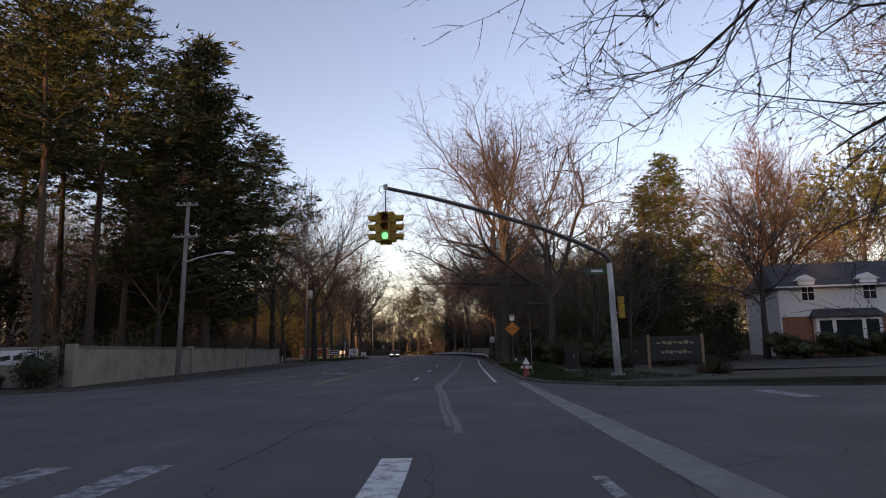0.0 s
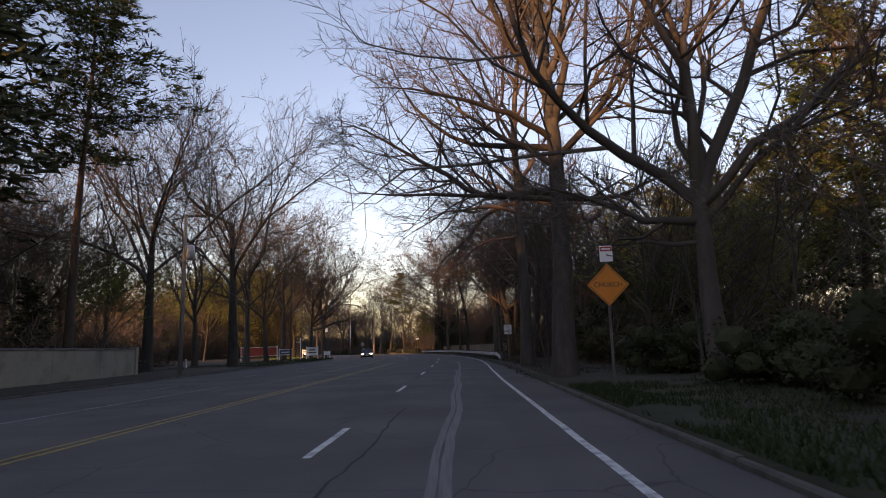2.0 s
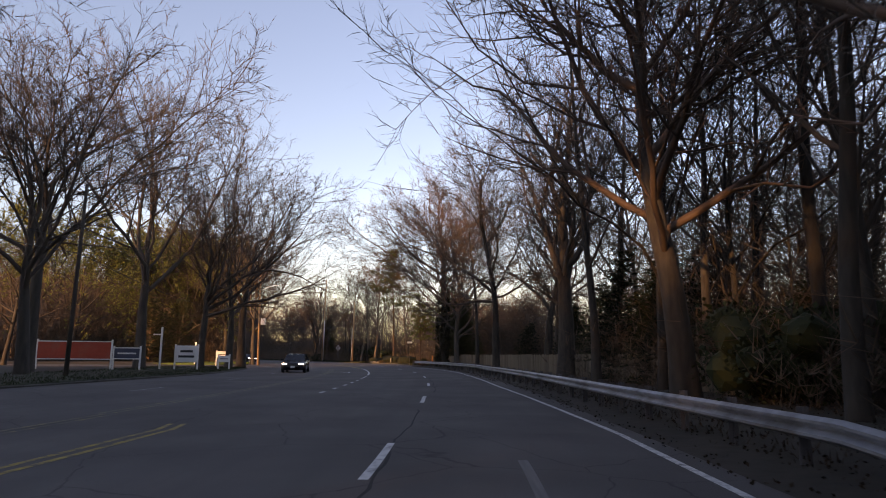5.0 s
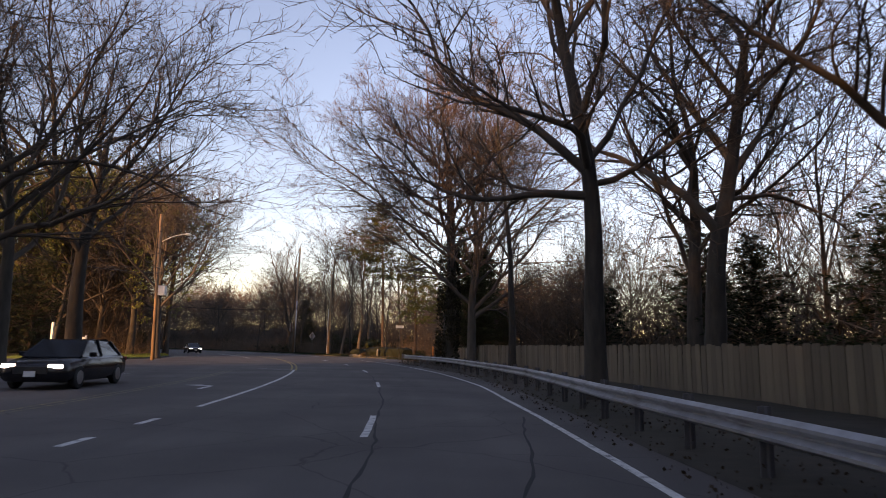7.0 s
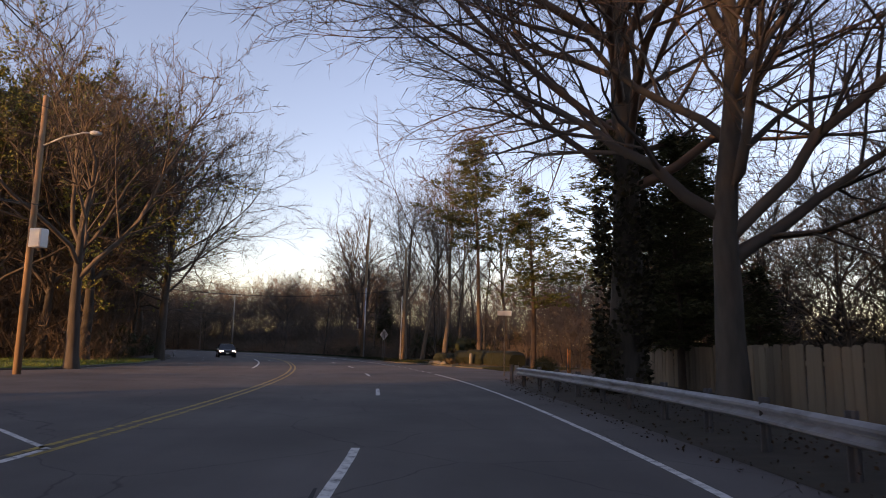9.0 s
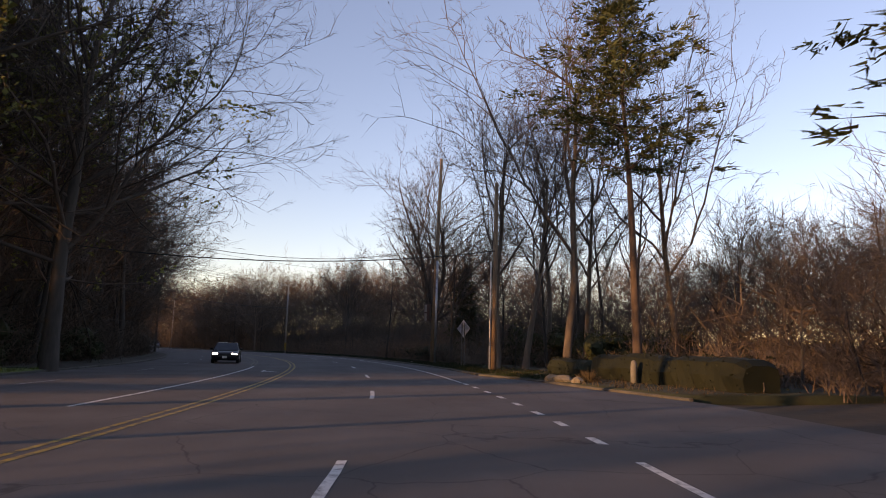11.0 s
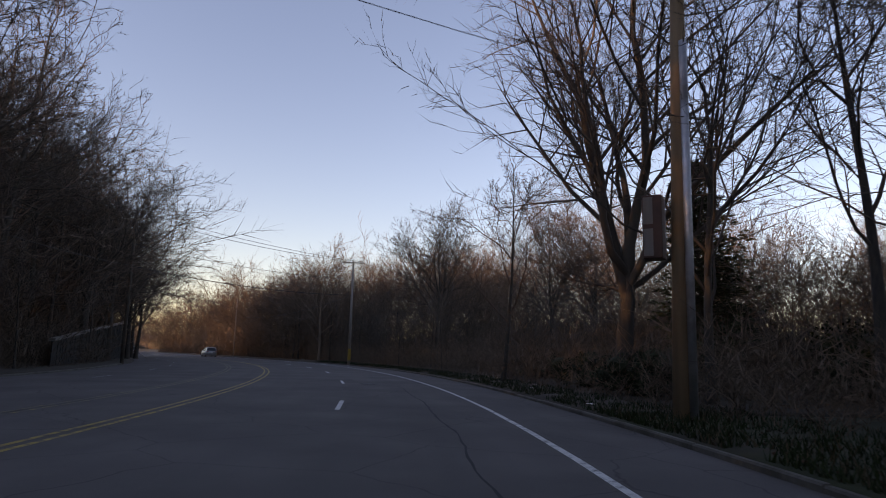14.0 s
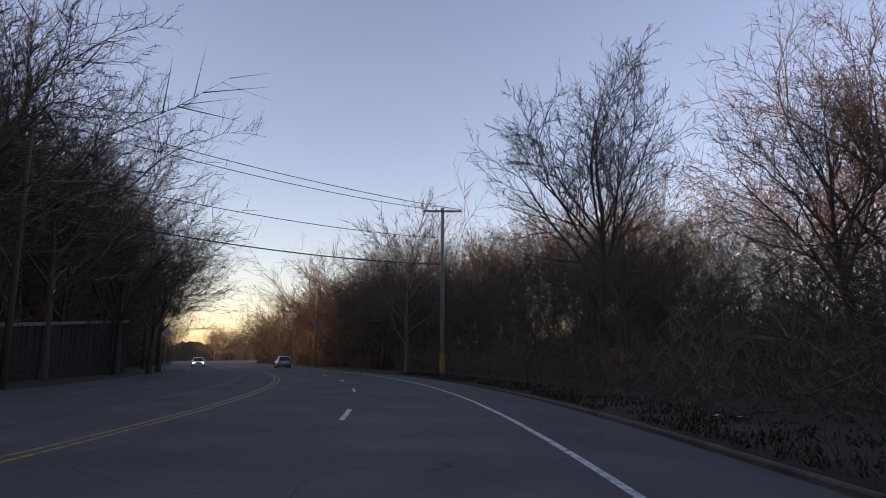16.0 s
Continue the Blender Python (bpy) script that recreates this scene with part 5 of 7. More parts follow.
# evergreen shrubs along the right-hand wood's edge and behind the left wall
GB = "evergreen shrubs"
fill(BUSH, 34, 62, 9.0, 11.5, 15, L_BUSH, GB, 0.55, 0.85, 1.2)
fill(BUSH, 66, 104, 10.2, 14, 16, L_BUSH, GB, 0.8, 1.3, 1.3)
fill(BUSH, 40, 78, -31, -23.5, 8, "dark evergreen shrub behind the beige wall", GB, 1.0, 1.7, 1.3)
fill(BUSH, 196, 216, -20, -16, 6, L_BUSH, GB, 0.8, 1.2, 1.3)
fill(BUSH, 224, 246, 9.6, 13, 7, "dark ivy-green shrub in roadside brush", GB, 0.55, 0.8, 1.4)
fill(YOUNG, 204, 232, 13, 27, 26, "thin bare sapling in brush behind a hedge", "saplings", 0.5, 0.75, 1.6)
fill(BUSH, 205, 232, 13.5, 26, 16, "brown-green shrub in brush behind a hedge", GB, 0.8, 1.2, 1.6)
fill(YOUNG, 177, 206, 13, 30, 24, "thin bare sapling in brown brush under pines", "saplings", 0.5, 0.75, 1.6)
fill(FAR, 196, 226, 24, 46, 12, L_FAR, GW, 0.5, 0.7, 2.6)
fill(FAR, 216, 262, 36, 70, 20, L_FAR, GW, 0.75, 0.95, 3.0)
fill(YOUNG, 146, 172, 14, 30, 18, "thin bare sapling behind the board fence", "saplings", 0.6, 0.85, 1.8)
fill(YEW[:1], 34, 48, 12.5, 18, 3, "dark evergreen behind roadside trunks", "evergreens", 0.7, 1.1, 2.0)
fill(YEW[:1], 104, 122, 10, 16, 5, "dark evergreen behind roadside trunks", "evergreens", 0.6, 1.0, 2.0)
fill(YEW[:1], 42, 78, -36, -22, 4, "dark evergreen behind the beige wall", "evergreens", 0.9, 1.4, 2.0)


# ---------------------------------------------------------------- low growth, too small to count
def thicket(name, s0, s1, d0, d1, count, h, label, mat=None, seed=0, keep=1.0, wide=0.0):
    """Tangled dry stems with side twigs."""
    r = random.Random(seed)
    t = Tubes()
    n = 0
    while n < count:
        s, u = r.uniform(s0, s1), r.random()
        p = at(s, d0 + (d1 - d0) * u)
        n += 1
        if not clear_of_road(p.x, p.y, keep):
            continue
        hh = h * r.uniform(0.4, 1.15) * (0.65 + 0.35 * noise.noise((p.x * 0.3, p.y * 0.3, 0)))
        d = unit((r.gauss(0, 0.3), r.gauss(0, 0.3), 1))
        if wide:
            pts, rad, dirs = run(r, (p.x, p.y, 0.0), d, 0, hh, 3, 0.16, 0.0, 0.7)
        else:
            pts, rad, dirs = run(r, (p.x, p.y, 0.0), d, r.uniform(0.5, 1.2) * (0.011 + 0.004 * h), hh, 3, 0.16, 0.0, 0.7)
            t.branch(pts, rad, 3)
        for k in range(14 if wide else 9):
            i = r.randrange(0 if wide else 1, 4)
            e, ln, sx = swing(r, dirs[i], r.uniform(0.4, 1.2)), hh * r.uniform(0.25, 0.6), swing(r, dirs[i], 1.5)
            q, w = pts[i], wide or 0.007 + 0.0035 * h
            o = len(t.v)
            t.v += [(q[0] - sx[0] * w, q[1] - sx[1] * w, q[2] - sx[2] * w), (q[0] + sx[0] * w, q[1] + sx[1] * w, q[2] + sx[2] * w), (q[0] + e[0] * ln, q[1] + e[1] * ln, q[2] + e[2] * ln)]
            t.f.append((o, o + 1, o + 2))
    ob = new(name, tubes_mesh(name, t, mat or BRUSH, False))
    return tagged(ob, label, "brush", kind="stuff")


thicket("brush_right_bend", 214, 300, 8.0, 17, 5200, 3.0, "tangled dry brown brush at the wood's edge", seed=1, keep=2.0, wide=0.014)
thicket("brush_right_bend_tall", 226, 310, 16, 40, 4600, 6.0, "tall dim brown undergrowth inside the woods", seed=11, keep=8, wide=0.03)
thicket("brush_right_deep", 246, 300, 20, 56, 3600, 7.5, "tall dim brown undergrowth inside the woods", seed=21, keep=9, wide=0.035)
thicket("brush_right_far", 300, 430, 8.0, 24, 3600, 7.5, "tangled dry brown brush at the wood's edge", seed=2, wide=0.05)
thicket("brush_left_bend", 184, 272, -24, -15.4, 5000, 3.6, "dense dark brush under bare trees", seed=3, keep=1.2, wide=0.016)
thicket("brush_left_bend_tall", 184, 340, -44, -18, 6200, 9.0, "tall dim undergrowth inside the woods", seed=13, keep=3.5, wide=0.045)
thicket("brush_left_far", 330, 440, -28, -15.4, 2800, 7.5, "dense dark brush under bare trees", seed=14, wide=0.05)
thicket("brush_right_woods", 62, 125, 9.0, 26, 4600, 4.2, "dry undergrowth between trunks", seed=4, keep=3.8, wide=0.02)
thicket("brush_right_woods_tall", 88, 135, 16, 46, 3400, 5.5, "tall dim undergrowth inside the woods", seed=15, keep=8, wide=0.045)
thicket("brush_left_park", 88, 195, -84, -44, 6000, 9.5, "brown hedge-like undergrowth beyond the lawn", seed=5, wide=0.05)
thicket("brush_left_wall_end", 80, 112, -52, -30, 1500, 4.5, "dim undergrowth beyond the wall", seed=26, wide=0.04)
thicket("brush_left_grove", 14, 82, -60, -21, 3200, 4.2, "dim undergrowth under tall pines", seed=16, keep=6, wide=0.04)
thicket("brush_right_entry", 188, 216, 14, 28, 1800, 2.8, "dry undergrowth between pale trunks", seed=6, keep=3.8)
thicket("brush_behind_fence", 105, 205, 18, 60, 4800, 7.5, "dry undergrowth beyond the fence", seed=7, wide=0.045)


def woods_edge(name, path, base, seed):
    """The closed mass of far woods: a ragged bank of growth behind all the trees."""
    r = random.Random(seed)
    vs, fs = [], []
    pts = []
    for (x0, y0), (x1, y1) in zip(path[:-1], path[1:]):
        n = int(math.hypot(x1 - x0, y1 - y0) / 0.7)
        pts += [(x0 + (x1 - x0) * i / n, y0 + (y1 - y0) * i / n) for i in range(n)]
    for i, (x, y) in enumerate(pts):
        h = base * (0.75 + 0.5 * noise.noise((x * 0.05, y * 0.05, seed)) + 0.12 * noise.noise((x * 0.3, y * 0.3, seed)) + 0.08 * noise.noise((x * 1.1, y * 1.1, seed)))
        if 20 < y < 330 and x > -28:
            h *= 0.4
        w = 1.5 * noise.noise((x * 0.2, y * 0.2, seed + 9))
        vs += [(x + w, y + w, -0.3), (x + w * 0.6, y + w * 0.5, h * 0.55), (x, y, h)]
        if i:
            o = 3 * i
            fs += [(o - 3, o, o + 1, o - 2), (o - 2, o + 1, o + 2, o - 1)]
    ob = link_mesh(name, MB().add(vs, fs), DIM_WOODS)
    return tagged(ob, "dim grey-brown far woods closing the view", "woods", kind="structure")


DIM_WOODS = plain("dim_far_woods", (0.085, 0.065, 0.053), 1.0, var=0.55, scale=0.9, stretch=(1, 1, 0.25), dirt=(0.055, 0.052, 0.03), dirt_scale=0.06)
woods_edge("backdrop_right", [(75, -40), (62, 40), (58, 95), (68, 140), (64, 190), (30, 240), (2, 285), (-30, 335), (-120, 395), (-330, 490)], 9.0, 1)
woods_edge("backdrop_left", [(-95, -40), (-85, 30), (-78, 80), (-92, 130), (-110, 165), (-100, 200), (-112, 216), (-160, 255), (-330, 350), (-420, 420)], 8.0, 2)
woods_edge("backdrop_end", [(-420, 420), (-400, 470), (-330, 490)], 12.0, 3)
grove("far_woods_end", FAR, [(-300 - 9 * (k % 8) + 3 * (k % 3), 395 + 12 * (k // 8) + 5 * (k % 8), 40 * k, 0.7 + 0.06 * (k % 5)) for k in range(24)], LW)
# Unseen bank behind the start, raised to keep low sun off the junction
woods_edge("unseen_sun_screen_start", [(-95, -40), (-60, -58), (0, -62), (50, -58), (75, -40)], 31.0, 4)


def blades(name, side, s0, s1, o0, o1, count, h, mat, label, seed):
    r = random.Random(seed)
    table = RIGHT_EDGE if side > 0 else LEFT_EDGE
    vs, fs = [], []
    for k in range(count):
        s = r.uniform(s0, s1)
        o = o0 + (o1 - o0) * r.random() ** 1.4
        p = at(s, edge(table, s) + side * o)
        if noise.noise((p.x * 0.8, p.y * 0.8, 5)) < -0.25:
            continue
        a, hh = r.uniform(0, 6.28), h * r.uniform(0.5, 1.4)
        w = 0.008 + hh * 0.05
        z = 0.1 + 0.04 * min(1, o)
        lx, ly = r.gauss(0, 0.4) * hh, r.gauss(0, 0.4) * hh
        n = len(vs)
        vs += [(p.x - math.cos(a) * w, p.y - math.sin(a) * w, z), (p.x + math.cos(a) * w, p.y + math.sin(a) * w, z), (p.x + lx, p.y + ly, z + hh)]
        fs.append((n, n + 1, n + 2))
    ob = link_mesh(name, MB().add(vs, fs), mat)
    return tagged(ob, label, "grass", kind="stuff")


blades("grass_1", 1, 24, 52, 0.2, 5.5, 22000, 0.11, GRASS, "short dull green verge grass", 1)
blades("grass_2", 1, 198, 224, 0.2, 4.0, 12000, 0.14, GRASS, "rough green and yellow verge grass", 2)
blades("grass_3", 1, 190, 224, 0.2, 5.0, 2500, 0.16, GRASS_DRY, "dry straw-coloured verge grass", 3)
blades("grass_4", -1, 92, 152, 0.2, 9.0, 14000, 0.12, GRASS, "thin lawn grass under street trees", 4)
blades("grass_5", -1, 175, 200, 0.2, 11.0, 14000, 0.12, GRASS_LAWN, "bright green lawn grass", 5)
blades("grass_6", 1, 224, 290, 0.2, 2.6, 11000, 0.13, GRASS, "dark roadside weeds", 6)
blades("grass_7", 1, 62, 120, 0.8, 3.0, 2200, 0.12, DRYLEAF, "dry roadside weeds", 7)


def litter(name, side, s0, s1, o0, o1, count, label, seed):
    r = random.Random(seed)
    table = RIGHT_EDGE if side > 0 else LEFT_EDGE
    t = Tubes()
    for k in range(count):
        s = r.uniform(s0, s1)
        o = o0 + (o1 - o0) * r.random()
        p = at(s, edge(table, s) + side * o)
        t.leaf((p.x, p.y, (0.16 if o > 0.3 else 0.012) + r.random() * 0.03), (r.uniform(-1, 1), r.uniform(-1, 1), r.uniform(0, 0.35)), r.uniform(0.035, 0.075), r)
    ob = new(name, tubes_mesh(name, t, DRYLEAF, False))
    return tagged(ob, label, "leaf litter", kind="stuff")


litter("fallen_leaves_1", 1, 58, 118, -0.3, 6, 8000, "brown fallen leaves on the roadside", 1)
litter("fallen_leaves_2", 1, 118, 176, -0.6, 3.2, 4000, "brown fallen leaves drifted under the guard rail", 2)
litter("fallen_leaves_3", 1, 188, 260, 0.2, 5, 3500, "brown fallen leaves in the verge", 3)
litter("fallen_leaves_4", -1, 92, 152, 0.2, 9, 4000, "brown fallen leaves on thin grass", 4)


# ---------------------------------------------------------------- signal mast at the junction
def signal_mast():
    t = thing("traffic_signal_mast", "pale steel mast whose long arm carries a yellow signal", "traffic signal", (6.98, 26.6, 0.1))
    part("footing", MB().box((0, 0, 0.0), (1.3, 1.1, 0.12)), CONCRETE, t, "concrete footing pad", bevel=0.02)
    part("base_plate", MB().box((0, 0, 0.09), (0.5, 0.5, 0.06)), GALV, t, bevel=0.01)
    for x, y in ((-0.2, -0.2), (0.2, -0.2), (0.2, 0.2), (-0.2, 0.2)):
        part("bolt", MB().tube([(x, y, 0.1), (x, y, 0.19)], 0.025, 6), GALV, t)
    part("pole", MB().tube([(0, 0, 0.1), (-0.06, -0.14, 1.6), (-0.13, -0.3, 3.2), (-0.2, -0.46, 4.62)], [0.15, 0.135, 0.12, 0.105], 14), ALU_WHITE, t, smooth=True)
    pts = [(-0.2, -0.46, 4.6), (-0.28, -0.52, 4.82), (-0.55, -0.72, 4.98), (-1.6, -1.5, 5.3), (-3.4, -2.85, 5.72), (-5.6, -4.8, 5.98), (-7.4, -6.5, 6.1), (-8.68, -7.7, 6.12)]
    part("arm", MB().tube(pts, [0.1, 0.105, 0.1, 0.095, 0.085, 0.075, 0.065, 0.055], 12), ARM_STEEL, t, "dull dark curved steel arm", smooth=True)
    hx, hy = -8.64, -8.0
    part("hanger", MB().tube([(hx, hy + 0.35, 6.2), (hx, hy + 0.05, 6.15), (hx, hy, 6.05), (hx, hy, 5.24)], 0.022, 8), GALV, t, smooth=True)
    part("clamp", MB().tube([(hx, hy, 6.0), (hx, hy, 6.14)], 0.07, 10), GALV, t)
    part("cable_loop", MB().tube([(hx - 0.02, hy, 6.12), (hx - 0.16, hy, 6.08), (hx - 0.2, hy, 5.95), (hx - 0.1, hy, 5.86), (hx, hy, 5.95)], 0.012, 5), WIRE, t)
    head = part("signal_head", MB().box((hx, hy, 4.83), (0.2, 0.2, 0.86)), SIGNAL_YELLOW, t, "yellow four-way signal head with the near green lit", bevel=0.01)
    part("top_bracket", MB().box((hx, hy, 5.29), (0.5, 0.08, 0.05)), SIGNAL_YELLOW, head)
    part("bottom_bracket", MB().box((hx, hy, 4.37), (0.34, 0.12, 0.06)), SIGNAL_YELLOW, head)
    for az in (0, 90, 180, 270):
        m = pose(hx, hy, 0, 0, 0, az)
        body = MB()
        for k in range(3):
            body.box((0, -0.2, 4.55 + 0.275 * k), (0.27, 0.2, 0.262))
        o = part("housing", body, SIGNAL_YELLOW, head, bevel=0.012)
        o.data.transform(m)
        for k in range(3):
            z = 4.55 + 0.275 * k
            lens = MB().tube([(0, -0.3, z), (0, -0.315, z), (0, -0.325, z)], [0.1, 0.09, 0.02], 16)
            mat = (GREEN_LIGHT if az == 0 else RED_LENS) if k == 0 else AMBER_LENS if k == 1 else RED_LENS
            o = part("lens", lens, mat, head, ("lit green lens" if az == 0 else "unlit lens") if k == 0 else "")
            o.data.transform(m)
            vis, n = MB(), 10
            vs, fs = [], []
            for i in range(n + 1):
                a = radians(-25 + 230 * i / n)
                ln = 0.2 + 0.05 * math.sin(max(0, a))
                for r, y in ((0.118, -0.3), (0.118, -0.3 - ln), (0.108, -0.3 - ln), (0.108, -0.3)):
                    vs.append((math.cos(a) * r, y, z + math.sin(a) * r))
                if i:
                    q = 4 * i
                    fs += [(q - 4, q, q + 1, q - 3), (q - 3, q + 1, q + 2, q - 2), (q - 2, q + 2, q + 3, q - 1)]
            o = part("visor", vis.add(vs, fs), SIGNAL_YELLOW, head)
            o.data.transform(m)
    ped = MB()
    for k in range(3):
        ped.box((0.22, -0.28, 2.5 + 0.3 * k), (0.2, 0.3, 0.28))
    part("side_signal", ped, SIGNAL_YELLOW, t, "yellow side-mounted signal seen from behind", bevel=0.02)
    part("side_bracket", MB().tube([(0.0, -0.25, 2.6), (0.15, -0.25, 2.6)], 0.03, 8), ALU_WHITE, t)
    name_sign = part("street_sign", MB().box((-0.72, -0.42, 4.3), (0.95, 0.02, 0.26), rz=8), SIGN_GREEN, t, "green street-name sign", bevel=0.004)
    part("text_bar", MB().box((-0.72, -0.434, 4.3), (0.5, 0.004, 0.1), rz=8), SIGN_WHITE, name_sign)
    return t


signal_mast()


def hydrant(x, y):
    t = thing("fire_hydrant", "red fire hydrant with white bonnet and caps on grass", "fire hydrant", (x, y, 0.1))
    part("barrel", MB().lathe([(0.17, -0.05), (0.17, 0.02), (0.125, 0.04), (0.12, 0.42), (0.125, 0.5), (0.15, 0.52), (0.15, 0.55)], 18), HYD_RED, t, smooth=True)
    part("bonnet", MB().lathe([(0.155, 0.55), (0.16, 0.58), (0.13, 0.61), (0.1, 0.68), (0.055, 0.73), (0.05, 0.75)], 18), HYD_WHITE, t, "white dome bonnet", smooth=True)
    part("top_nut", MB().lathe([(0.035, 0.75), (0.045, 0.77), (0.03, 0.82), (0.02, 0.83)], 6), HYD_WHITE, t)
    for dx, dy, r in ((-1, -0.25, 0.07), (1, -0.25, 0.07), (0.1, -1, 0.09)):
        d = Vector((dx, dy, 0)).normalized()
        part("outlet_cap", MB().tube([d * 0.1 + Vector((0, 0, 0.42)), d * 0.17 + Vector((0, 0, 0.42)), d * 0.18 + Vector((0, 0, 0.42)), d * 0.23 + Vector((0, 0, 0.42)), d * 0.25 + Vector((0, 0, 0.42))], [r * 0.7, r * 0.7, r, r, r * 0.35], 12), HYD_WHITE, t, "white outlet cap")
    return t


hydrant(3.55, 28.9)
t_ = thing("hydrant_marker", "thin white marker rod beside the hydrant", "marker rod", (3.95, 30.0, 0.1))
part("rod", MB().tube([(0, 0, -0.1), (0.0, 0, 1.2), (-0.03, 0, 2.9)], [0.008, 0.006, 0.004], 6), ALU_WHITE, t_)


def utility_cabinet(x, y, w, h, rz, label):
    t = thing("utility_cabinet", label, "utility cabinet", (x, y, 0.1), rz)
    part("pad", MB().box((0, 0, 0.1), (w + 0.2, 0.75, 0.2)), CONCRETE, t, "concrete pad", bevel=0.015)
    b = part("body", MB().box((0, 0, 0.2 + h / 2), (w, 0.55, h)), CABINET, t, bevel=0.015)
    part("lid", MB().box((0, 0, 0.22 + h), (w + 0.06, 0.6, 0.05)), CABINET, t, "flat metal lid", bevel=0.01)
    for k in (-1, 1):
        part("door", MB().box((k * w / 4, -0.283, 0.2 + h / 2), (w / 2 - 0.04, 0.016, h - 0.1)), CABINET, b, bevel=0.006)
    part("handle", MB().box((0.05, -0.3, 0.2 + h * 0.55), (0.03, 0.03, 0.16)), GALV, b)


CABINET = plain("dull_green_cabinet_paint", (0.02, 0.017, 0.013), 0.7, var=0.25, scale=4)
utility_cabinet(6.2, 32.0, 0.6, 1.1, -5, "dull green metal utility cabinet on a concrete pad")
utility_cabinet(10.4, 36.0, 1.25, 1.35, -8, "wide grey-green metal utility cabinet under evergreens")


def estate_sign(x, y, rz):
    t = thing("estate_sign", "dark board sign with two pale script lines among shrubs", "sign", (x, y, 0.1), rz)
    b = part("board", MB().box((0, 0, 1.05), (2.6, 0.1, 1.3)), plain("dark_sign_board_paint", (0.02, 0.022, 0.02), 0.6, var=0.2), t, bevel=0.02)
    for k, (z, w) in enumerate(((1.35, 1.9), (0.85, 1.5))):
        for i in range(7):
            part("text_bar", MB().box((w * (i / 6 - 0.5) * 0.9, -0.056, z + 0.03 * (i % 2)), (w / 9, 0.012, 0.09 + 0.05 * (i % 3)), 0, 0, 12), SIGN_OLD, b)
    for k in (-1, 1):
        part("post", MB().box((k * 1.38, 0, 0.85), (0.14, 0.14, 1.9)), POLE_WOOD, t, bevel=0.01)


SIGN_OLD = plain("yellowed_sign_paint", (0.24, 0.22, 0.13), 0.6, var=0.2)
estate_sign(12.4, 35.2, -12)


def post(parent, h, w=0.055, mat=None):
    """U-channel sign post."""
    return part("post", MB().box((0, 0.03, h / 2 - 0.1), (w, 0.012, h + 0.2)).box((-w / 2, 0.015, h / 2 - 0.1), (0.008, 0.04, h + 0.2)).box((w / 2, 0.015, h / 2 - 0.1), (0.008, 0.04, h + 0.2)), mat or POST_STEEL, parent)


def diamond(z, r, y, thick=0.006):
    k = r
    return MB().add([(0, y, z - k), (k, y, z), (0, y, z + k), (-k, y, z), (0, y + thick, z - k), (k, y + thick, z), (0, y + thick, z + k), (-k, y + thick, z)],
                    [(0, 1, 2, 3), (7, 6, 5, 4), (0, 4, 5, 1), (1, 5, 6, 2), (2, 6, 7, 3), (3, 7, 4, 0)])


def church_sign():
    t = thing("warning_sign", "orange diamond warning sign lettered CHURCH below a small white plate", "road sign", (5.25, 50.6, 0.1), 2)
    post(t, 3.85)
    b = part("diamond_board", diamond(2.76, 0.58, -0.012), SIGN_ORANGE, t)
    part("border", diamond(2.76, 0.54, -0.0145, 0.002), SIGN_BLACK, b)
    part("face", diamond(2.76, 0.52, -0.0175, 0.002), SIGN_ORANGE, b)
    lettering("CHURCH", 0.2, pose(0, -0.0195, 2.76, 90, 0, 0), SIGN_BLACK, b, width=0.78)
    p = part("small_plate", MB().box((0, -0.01, 3.62), (0.36, 0.006, 0.44)), SIGN_WHITE, t, "white plate with a red band")
    part("red_band", MB().box((0, -0.015, 3.75), (0.34, 0.004, 0.13)), SIGN_RED, p)
    part("text_bar", MB().box((0, -0.0185, 3.75), (0.24, 0.003, 0.04)), SIGN_WHITE, p)


church_sign()


def speed_sign():
    t = thing("speed_limit_sign", "white speed limit sign reading 40 on a steel post", "road sign", (6.1, 84.3, 0.1), 1)
    post(t, 2.8)
    b = part("board", MB().box((0, -0.012, 2.43), (0.61, 0.006, 0.76)), SIGN_WHITE, t, bevel=0.002)
    for x, z, w, h in ((0, 2.79, 0.57, 0.015), (0, 2.07, 0.57, 0.015), (-0.28, 2.43, 0.015, 0.72), (0.28, 2.43, 0.015, 0.72)):
        part("border_line", MB().box((x, -0.017, z), (w, 0.003, h)), SIGN_BLACK, b)
    lettering("SPEED", 0.13, pose(0, -0.0175, 2.69, 90, 0, 0), SIGN_BLACK, b, width=0.42)
    lettering("LIMIT", 0.13, pose(0, -0.0175, 2.55, 90, 0, 0), SIGN_BLACK, b, width=0.36)
    lettering("40", 0.42, pose(0, -0.0175, 2.28, 90, 0, 0), SIGN_BLACK, b, width=0.42)


speed_sign()


